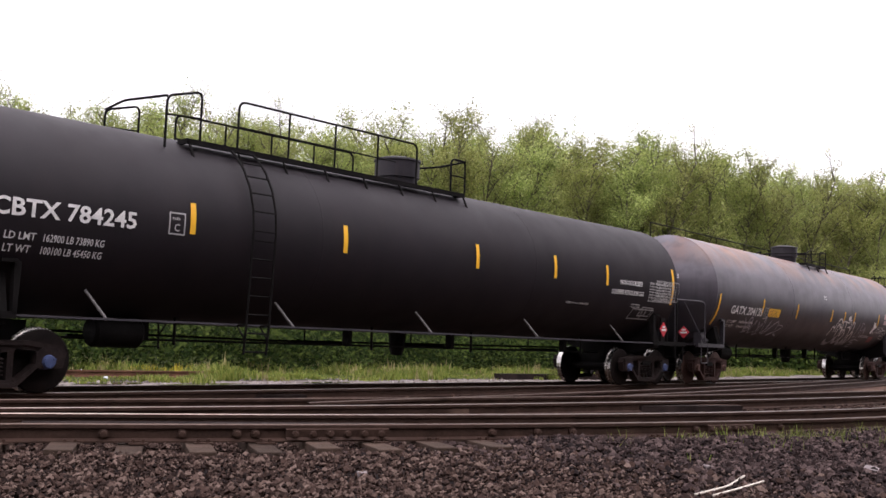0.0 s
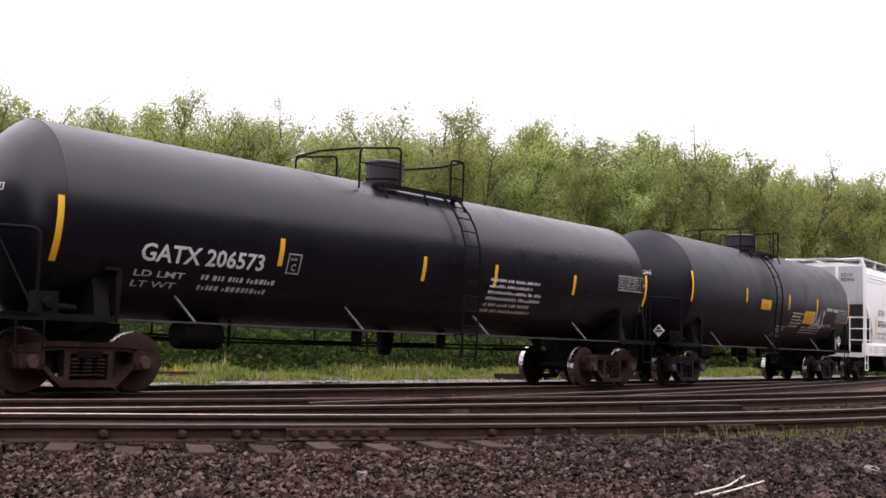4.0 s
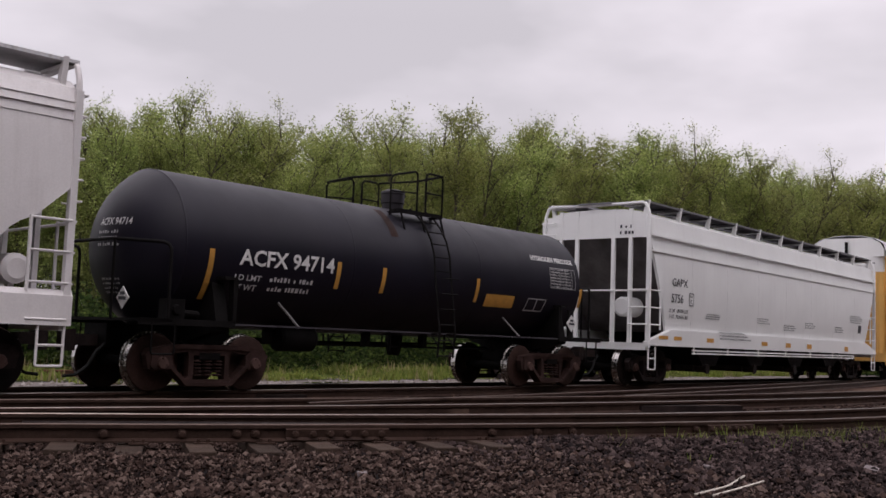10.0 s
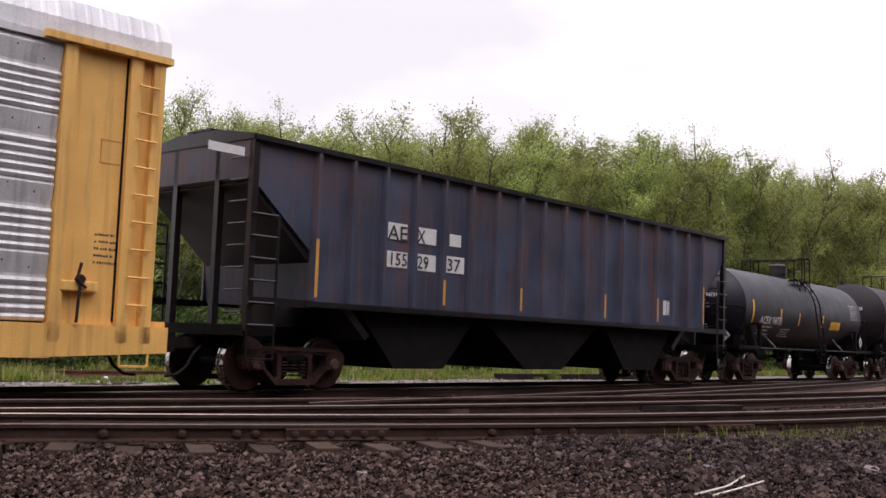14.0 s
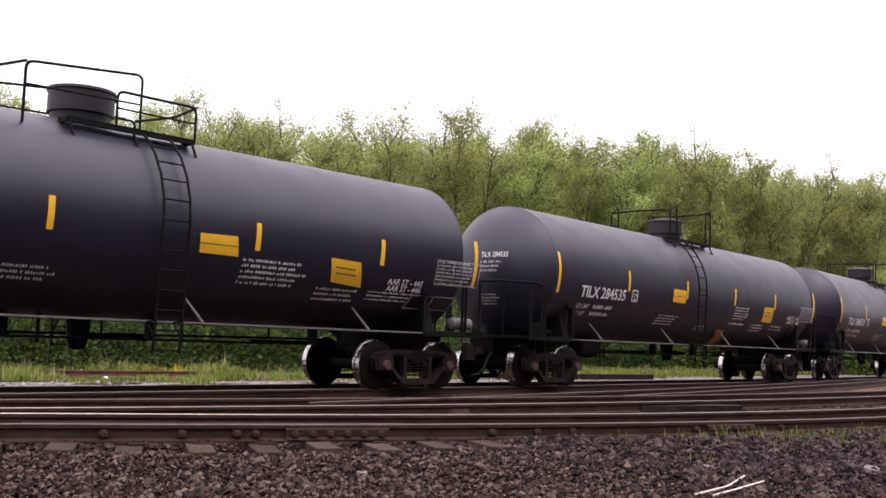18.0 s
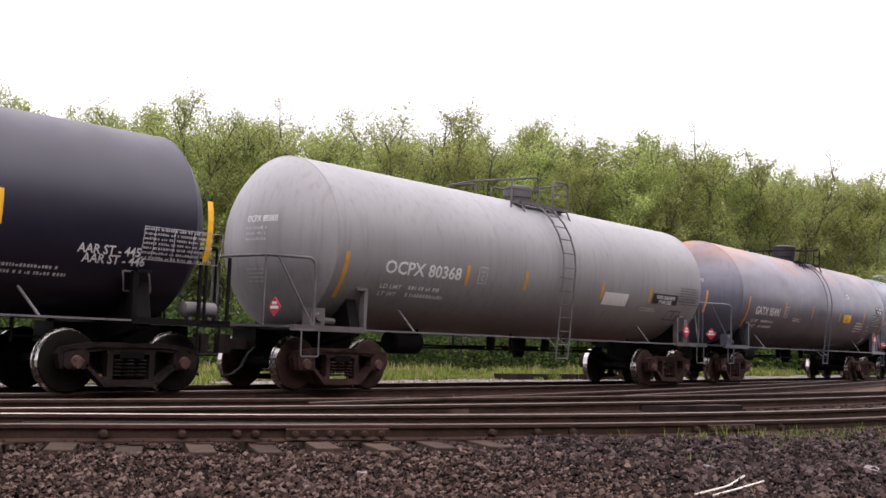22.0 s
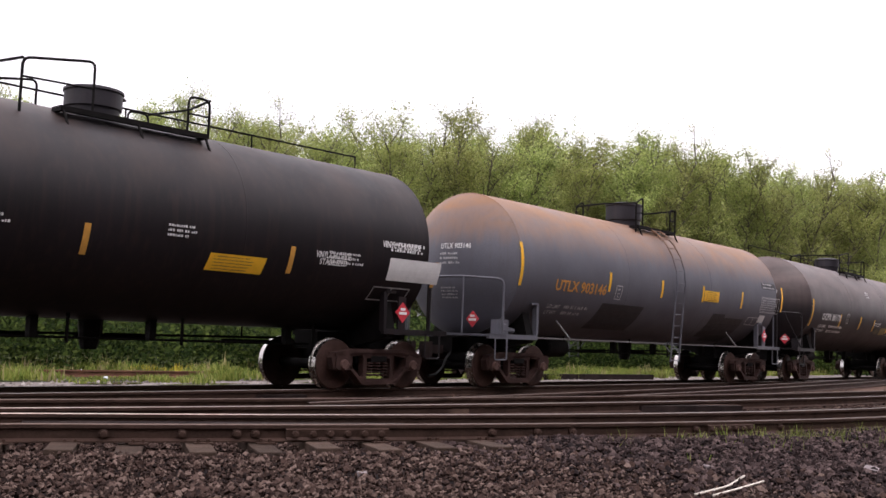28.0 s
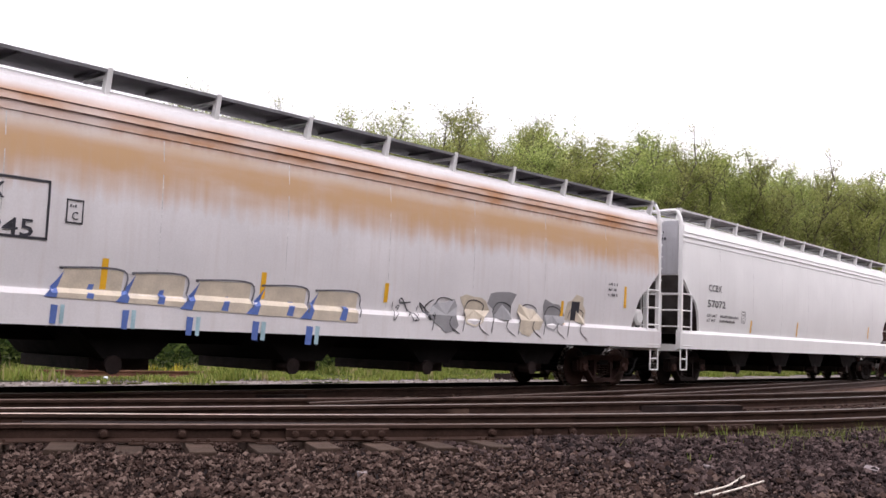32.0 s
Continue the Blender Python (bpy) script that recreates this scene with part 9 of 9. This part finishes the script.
# ---------------------------------------------------------------- ballast
def ballast():
    rnd = np.random.default_rng(6)
    base = np.array([(1, 0, 0), (-1, 0, 0), (0, 1, 0), (0, -1, 0), (0, 0, 1), (0, 0, -1), (0.6, 0.6, 0.55), (-0.6, -0.6, 0.5)], float)
    tri = np.array([(0, 6, 4), (6, 2, 4), (2, 1, 4), (1, 7, 4), (7, 3, 4), (3, 0, 4), (0, 2, 6), (1, 3, 7), (2, 0, 5), (1, 2, 5), (3, 1, 5), (0, 3, 5)])
    n = 90000
    x = rnd.uniform(2.0, 26.0, n)
    t = rnd.uniform(0, 1, n) ** 1.3
    edge = np.array([near_rail(v) for v in x])
    y = edge + 0.9 - t * 5.6
    seen = np.hypot(x, y) > 7.4
    x, y = x[seen], y[seen]
    far = 26000
    x2 = rnd.uniform(2, 40, far)
    y2 = np.array([near_rail(v) for v in x2]) + rnd.uniform(0.2, 8.0, far)
    keep = y2 < np.array([track_y(v) for v in x2]) + 2.5
    first = len(x)
    x, y = np.concatenate([x, x2[keep]]), np.concatenate([y, y2[keep]])
    n = len(x)
    size = rnd.uniform(0.016, 0.03, n) * rnd.choice([0.8, 1, 1, 1, 1.7], n)
    size *= np.where(x > 8.6, 1.25, 1.0)
    shape = rnd.uniform(0.55, 1.0, (n, 1, 3)) * size[:, None, None]
    pts = base[None] * rnd.uniform(0.7, 1.25, (n, 8, 1)) * shape
    a, b = rnd.uniform(0, 6.28, n), rnd.uniform(-0.6, 0.6, n)
    ca, sa, cb, sb = np.cos(a)[:, None], np.sin(a)[:, None], np.cos(b)[:, None], np.sin(b)[:, None]
    X, Y, Z = pts[..., 0], pts[..., 1], pts[..., 2]
    X, Z = X * cb - Z * sb, X * sb + Z * cb
    X, Y = X * ca - Y * sa, X * sa + Y * ca
    gap = y - np.array([near_rail(v) for v in x])
    heap = np.clip((x - 7.2) / 2.5, 0, 1) * np.clip((0.1 - gap) / 0.2, 0, 1) * np.clip((gap + 1.9) / 1.0, 0, 1)
    z = GROUND_Z + np.where(np.abs(gap) < 0.75, 0.015, 0.05) + np.where(gap > 0.8, 0.04, 0.0) + 0.085 * heap + rnd.uniform(0, 0.05, n) + 0.03 * np.sin(x * 1.7) * np.cos(y * 2.1)
    V = np.stack([X + x[:, None], Y + y[:, None], Z + z[:, None]], -1).reshape(-1, 3)
    F = (tri[None] + 8 * np.arange(n)[:, None, None]).reshape(-1, 3)
    me = bpy.data.meshes.new("ballast")
    me.from_pydata(V.tolist(), [], F.tolist())
    me.materials.append(BALLAST)
    me.materials.append(BALLAST_DARK)
    kind = ((x + rnd.normal(0, 0.9, n) > 8.6) & (np.arange(n) < first)).astype(int)
    me.polygons.foreach_set("material_index", np.repeat(kind, len(tri)))
    tagged(new("ballast", me), "dark reddish crushed stone ballast", "ballast", kind="stuff")


ballast()


# ---------------------------------------------------------------- small things by the track
def on_rail(line, x, side=0.0):
    """A point beside a rail's line and the heading there."""
    d = math.atan2(line(x + 0.1) - line(x - 0.1), 0.2)
    return x - side * math.sin(d), line(x) + side * math.cos(d), d


def rail_fittings():
    """Bolts on the web of the near rail, a joint bar, and tie plates with spikes."""
    rail_ob = bpy.data.objects["near_rail"]
    bm = bmesh.new()
    lathe(bm, [(-0.075, 0.02), (-0.07, 0.034), (-0.03, 0.036), (-0.028, 0.05), (0.0, 0.05)], 8, "y")
    bolt = finish("rail_bolt", bm, RAIL_STEEL)
    for x in (3.6, 5.25, 5.95, 6.47, 6.65, 9.3, 9.9, 10.4, 12.4, 14.1):
        px, py, d = on_rail(near_rail, x, -0.012)
        ob = part("rail_bolt", bolt, None, rail_ob)
        ob.matrix_basis = pose(px, py, -0.095, 0, 0, math.degrees(d))
    for x0, x1 in ((6.95, 8.05), (12.6, 13.5)):
        bm = bmesh.new()
        a, b = Vector(on_rail(near_rail, x0, -0.03)[:2]), Vector(on_rail(near_rail, x1, -0.03)[:2])
        d = on_rail(near_rail, (x0 + x1) / 2)[2]
        n = (b - a).length
        prism(bm, [(0.0, -0.035), (-0.03, -0.05), (-0.02, -0.13), (-0.06, -0.16), (0.0, -0.16)], "x", 0.0, n)
        bar = part("joint_bar", bm, RAIL_STEEL, rail_ob, "rusty bolted joint bar")
        bar.matrix_basis = pose(a.x, a.y, 0, 0, 0, math.degrees(math.atan2(b.y - a.y, b.x - a.x)))
        for k in range(6):
            nut = part("nut", bolt, None, bar)
            nut.matrix_basis = pose(n * (k + 0.5) / 6, -0.005, -0.095)
    bm = bmesh.new()
    box(bm, -0.1, 0.1, -0.17, 0.17, 0.0, 0.016)
    for x in (-0.05, 0.05):
        for y in (-0.1, 0.1):
            box(bm, x - 0.014, x + 0.014, y - 0.02, y + 0.02, 0.01, 0.05)
    plate = finish("tie_plate", bm, RAIL_STEEL)
    x = 1.13
    while x < 20:
        px, py, d = on_rail(near_rail, x)
        ob = part("tie_plate", plate, None, rail_ob)
        ob.matrix_basis = pose(px, py, -0.192, 0, 0, math.degrees(d))
        x += 0.65 * math.cos(d)


def timbers():
    """Planks that lie lengthwise between the rails, and a loose rail and timbers behind the train."""
    def plank(name, x0, y0, x1, y1, z, w, h, mat, label):
        a, b = Vector((x0, y0)), Vector((x1, y1))
        n = (b - a).length
        bm = bmesh.new()
        for k in range(2):
            box(bm, 0, n, -w / 2 + k * w / 2 + 0.004, k * w / 2 - 0.004, 0, h)
        ob = tagged(new(name, finish(name, bm, mat)), label, "timber", kind="structure")
        ob.matrix_basis = pose(x0, y0, z, 0, 0, math.degrees(math.atan2(y1 - y0, x1 - x0)))
    plank("crossing_timber", 5.05, 11.04, 9.0, 9.1, -0.2, 0.24, 0.12, UNDER_TIMBER, "dark oiled timber between the rails")
    plank("crossing_timber", 6.1, 12.2, 9.6, 11.3, -0.2, 0.24, 0.13, UNDER_TIMBER, "dark oiled timber between the rails")
    plank("crossing_timber", 15.8, 10.15, 18.3, 9.5, -0.2, 0.24, 0.13, UNDER_TIMBER, "dark oiled timber between the rails")
    plank("crossing_timber", 8.6, 10.6, 13.2, 9.3, -0.21, 0.26, 0.1, TIE, "weathered timber between the rails")
    plank("crossing_timber", 9.86, 11.31, 11.82, 10.67, -0.2, 0.22, 0.13, PLANK, "pale worn plank between the rails")
    plank("crossing_timber", 8.72, 10.3, 9.91, 9.85, -0.2, 0.2, 0.13, PLANK, "pale worn plank between the rails")
    plank("crossing_timber", 17.21, 10.05, 18.4, 9.54, -0.2, 0.22, 0.13, PLANK, "pale worn plank between the rails")
    plank("crossing_timber", 7.86, 14.0, 8.9, 13.61, -0.2, 0.22, 0.13, PLANK, "pale worn plank between the rails")
    plank("crossing_timber", 9.72, 14.79, 11.56, 14.25, -0.2, 0.22, 0.12, UNDER_TIMBER, "dark oiled timber between the rails")
    plank("loose_timber", 26.8, 22.8, 31.0, 22.6, GROUND_Z + 0.02, 0.3, 0.2, UNDER_TIMBER, "dark old timber on the gravel beside the track")
    plank("loose_timber", 31.4, 22.6, 35.8, 22.4, GROUND_Z + 0.02, 0.3, 0.2, UNDER_TIMBER, "dark old timber on the gravel beside the track")
    bm = bmesh.new()
    prism(bm, [(-0.07, 0.0), (0.07, 0.0), (0.07, 0.02), (0.01, 0.04), (0.01, 0.13), (0.036, 0.14), (0.036, 0.18), (-0.036, 0.18), (-0.036, 0.14), (-0.01, 0.13), (-0.01, 0.04), (-0.07, 0.02)], "x", 0.0, 9.0)
    ob = tagged(new("loose_rail", finish("loose_rail", bm, RUSTY)), "loose rusty rail lying on the gravel road", "rail")
    ob.matrix_basis = pose(7.6, 25.0, GROUND_Z + 0.03, 0, 0, -7.5)


PLANK = material("worn_brown_plank", (0.1, 0.064, 0.048), 0.85, vary=0.35, scale=3, grain=60, bump=0.4, dirt=(0.05, 0.033, 0.027), dirt_amount=0.6, spec=0.12)
RUSTY = material("orange_rust_steel", (0.15, 0.075, 0.05), 0.8, vary=0.3, scale=3, bump=0.2, spec=0.12)
UNDER_TIMBER = material("oiled_dark_timber", (0.018, 0.012, 0.011), 0.8, vary=0.4, scale=4, bump=0.4, dirt=(0.05, 0.034, 0.03), spec=0.12)
STONE = material("grey_slab_stone", (0.2, 0.17, 0.17), 0.9, vary=0.2, scale=5, bump=0.5, spec=0.12)
FLOWER = leafy("yellow_flowers", (0.5, 0.4, 0.03), (0.6, 0.5, 0.05), (0.65, 0.58, 0.1), 0.3)
rail_fittings()
timbers()


def reed(pts):
    bm = bmesh.new()
    tube(bm, rounded([(x, y, GROUND_Z + 0.07 + 0.015 * k) for k, (x, y) in enumerate(pts)], 0.15), 0.011, 6)
    tagged(new("dry_reed", finish("dry_reed", bm, REED, True)), "bleached dry reed stalk lying on the ballast", "reed", group="dry reeds")


reed([(7.85, 4.46), (8.51, 4.5), (9.23, 4.72)])
reed([(7.93, 4.34), (8.47, 4.37), (9.02, 4.42)])


def slab(x, y, sx, sy, sz, turn, seed):
    bm = bmesh.new()
    bmesh.ops.create_icosphere(bm, subdivisions=2, radius=1.0)
    rnd = random.Random(seed)
    for v in bm.verts:
        v.co = Vector((max(-0.7, min(0.7, v.co.x)) * sx, max(-0.75, min(0.75, v.co.y)) * sy, max(-0.5, min(0.5, v.co.z)) * sz)) * rnd.uniform(0.93, 1.07)
    ob = tagged(new("rock", finish("rock", bm, STONE)), "grey angular stone lying on the ballast", "rock", group="larger stones")
    ob.matrix_basis = pose(x, y, GROUND_Z + 0.08, 6, -5, turn)


slab(11.0, 4.2, 0.16, 0.1, 0.09, 20, 1)
slab(9.6, 5.3, 0.08, 0.06, 0.06, 70, 2)
slab(6.2, 6.8, 0.06, 0.05, 0.05, 10, 3)
slab(10.2, 3.6, 0.07, 0.05, 0.05, 130, 4)


def weed_spot(rnd):
    x = rnd.choice((rnd.uniform(9.6, 20), rnd.gauss(15.5, 1.6), rnd.gauss(13, 1.0)))
    return x, near_rail(x) - 0.25 - abs(rnd.gauss(0, 0.6)), rnd.uniform(0.4, 1.3)


def between_spot(rnd):
    x = rnd.uniform(17, 36)
    return x, track_y(x) - rnd.uniform(1.6, 3.5), rnd.uniform(0.4, 1.0)


def flower_spot(rnd):
    return 16.1 + rnd.gauss(0, 0.35), 26.3 + rnd.gauss(0, 0.3), rnd.uniform(0.6, 1.1)


def rail_grass_spot(rnd):
    x = 19.5 - 7.5 * rnd.random() ** 1.5
    reach = 0.15 + 0.09 * max(0, x - 12)
    return x, near_rail(x) - 0.16 - abs(rnd.gauss(0, reach)), rnd.uniform(0.35, 1.2)


scatter("rail_grass", GRASS_DRY, 210, rail_grass_spot, 0.17, 0.014, 9, "olive grass growing in the ballast along the near rail", "grass", 24, 0.9)
scatter("rail_weeds", GRASS, 80, rail_grass_spot, 0.21, 0.013, 8, "fresh green grass tufts along the near rail", "weeds", 25, 0.8)
scatter("track_weeds", GRASS, 90, weed_spot, 0.26, 0.012, 9, "sparse green weeds beside the near rail", "weeds", 21, 0.9)
scatter("track_grass", GRASS_DRY, 160, between_spot, 0.14, 0.012, 8, "thin dry grass between the tracks", "grass", 22, 1.0)
scatter("yellow_flowers", FLOWER, 16, flower_spot, 0.3, 0.05, 10, "small patch of yellow flowers in the verge", "flowers", 23, 0.6)


def litter(x, y, s, turn):
    bm = bmesh.new()
    rnd = random.Random(int(x * 10))
    bmesh.ops.create_icosphere(bm, subdivisions=2, radius=s)
    for v in bm.verts:
        v.co = v.co * rnd.uniform(0.6, 1.15)
        v.co.z *= 0.7
    ob = tagged(new("litter", finish("litter", bm, PLASTIC)), "crumpled pale plastic litter on the gravel", "litter", group="litter")
    ob.matrix_basis = pose(x, y, GROUND_Z + 0.02 + s * 0.5, 0, 0, turn)


def road_stones():
    """Loose pale stones on the gravel road."""
    rnd = random.Random(31)
    bm = bmesh.new()
    for _ in range(2600):
        x = rnd.uniform(6, 46)
        y = track_y(x) + rnd.uniform(3.2, 8.2)
        s = rnd.uniform(0.015, 0.05) * rnd.choice((0.7, 1, 1, 1.6))
        v = [bm.verts.new((x + a * s * rnd.uniform(0.7, 1.2), y + b * s * rnd.uniform(0.7, 1.2), GROUND_Z + 0.02 + c * s)) for a, b, c in ((1, 0, 0), (0, 1, 0), (-1, 0, 0), (0, -1, 0), (0.2, 0.1, 0.9))]
        for k in range(4):
            bm.faces.new((v[k], v[(k + 1) % 4], v[4]))
    tagged(new("road_stones", finish("road_stones", bm, ROAD_STONE)), "loose pale stones on the gravel road", "stones", kind="stuff")


def puddle(x, y, w, d, seed):
    """A shallow pool with a ragged rim."""
    rnd = random.Random(seed)
    bm = bmesh.new()
    rim = [(w * math.cos(q) * rnd.uniform(0.75, 1.1), d * math.sin(q) * rnd.uniform(0.75, 1.1)) for q in [2 * math.pi * k / 18 for k in range(18)]]
    prism(bm, rim, "z", -0.02, 0.012)
    ob = tagged(new("puddle", finish("puddle", bm, POOL)), "shallow puddle on the gravel road", "puddle", group="puddles")
    ob.matrix_basis = pose(x, y, GROUND_Z + 0.02, 0, 0, 8)


ROAD_STONE = pebbles("pale_road_stone", (0.09, 0.078, 0.07), (0.42, 0.39, 0.37), (0.2, 0.17, 0.15))
road_stones()
puddle(11.9, 21.6, 1.0, 0.45, 1)
puddle(14.0, 21.0, 1.3, 0.35, 2)
puddle(18.2, 21.5, 0.9, 0.4, 3)
litter(13.2, 25.6, 0.13, 10)
litter(13.5, 25.6, 0.1, 60)
litter(12.6, 23.2, 0.08, 100)


# ---------------------------------------------------------------- what moves
def motions():
    """The train runs along its track; its wheels roll."""
    steps = [float(k) for k in range(33)]
    for car, left, right in CARS:
        rows = []
        for t in steps:
            g = gone(t)
            x0, y0, _ = along(left - g)
            x1, y1, _ = along(right - g)
            rows.append((t, pose((x0 + x1) / 2, (y0 + y1) / 2, 0, 0, 0, math.degrees(math.atan2(y1 - y0, x1 - x0)))))
        walk(car, rows)
    middle = {car: (left + right) / 2 for car, left, right in CARS}
    for car, w, x in WHEELSETS:
        u = middle[car] + x
        near = [k for k in range(0, 32 * FPS + 1) if 2.0 < u - gone(k / FPS) < 42.0]
        rows = []
        if near:
            if near[0] > 0:
                rows.append((0.0, near[0]))
            rows += [(k / FPS, k) for k in near]
            if near[-1] < 32 * FPS:
                rows.append((32.0, near[-1]))
        else:
            rows = [(0.0, 0), (32.0, 0)]
        walk(w, [(t, pose(x, 0, 0.457, 0, -math.degrees(gone(k / FPS) / 0.457) % 360, 0)) for t, k in rows])


motions()
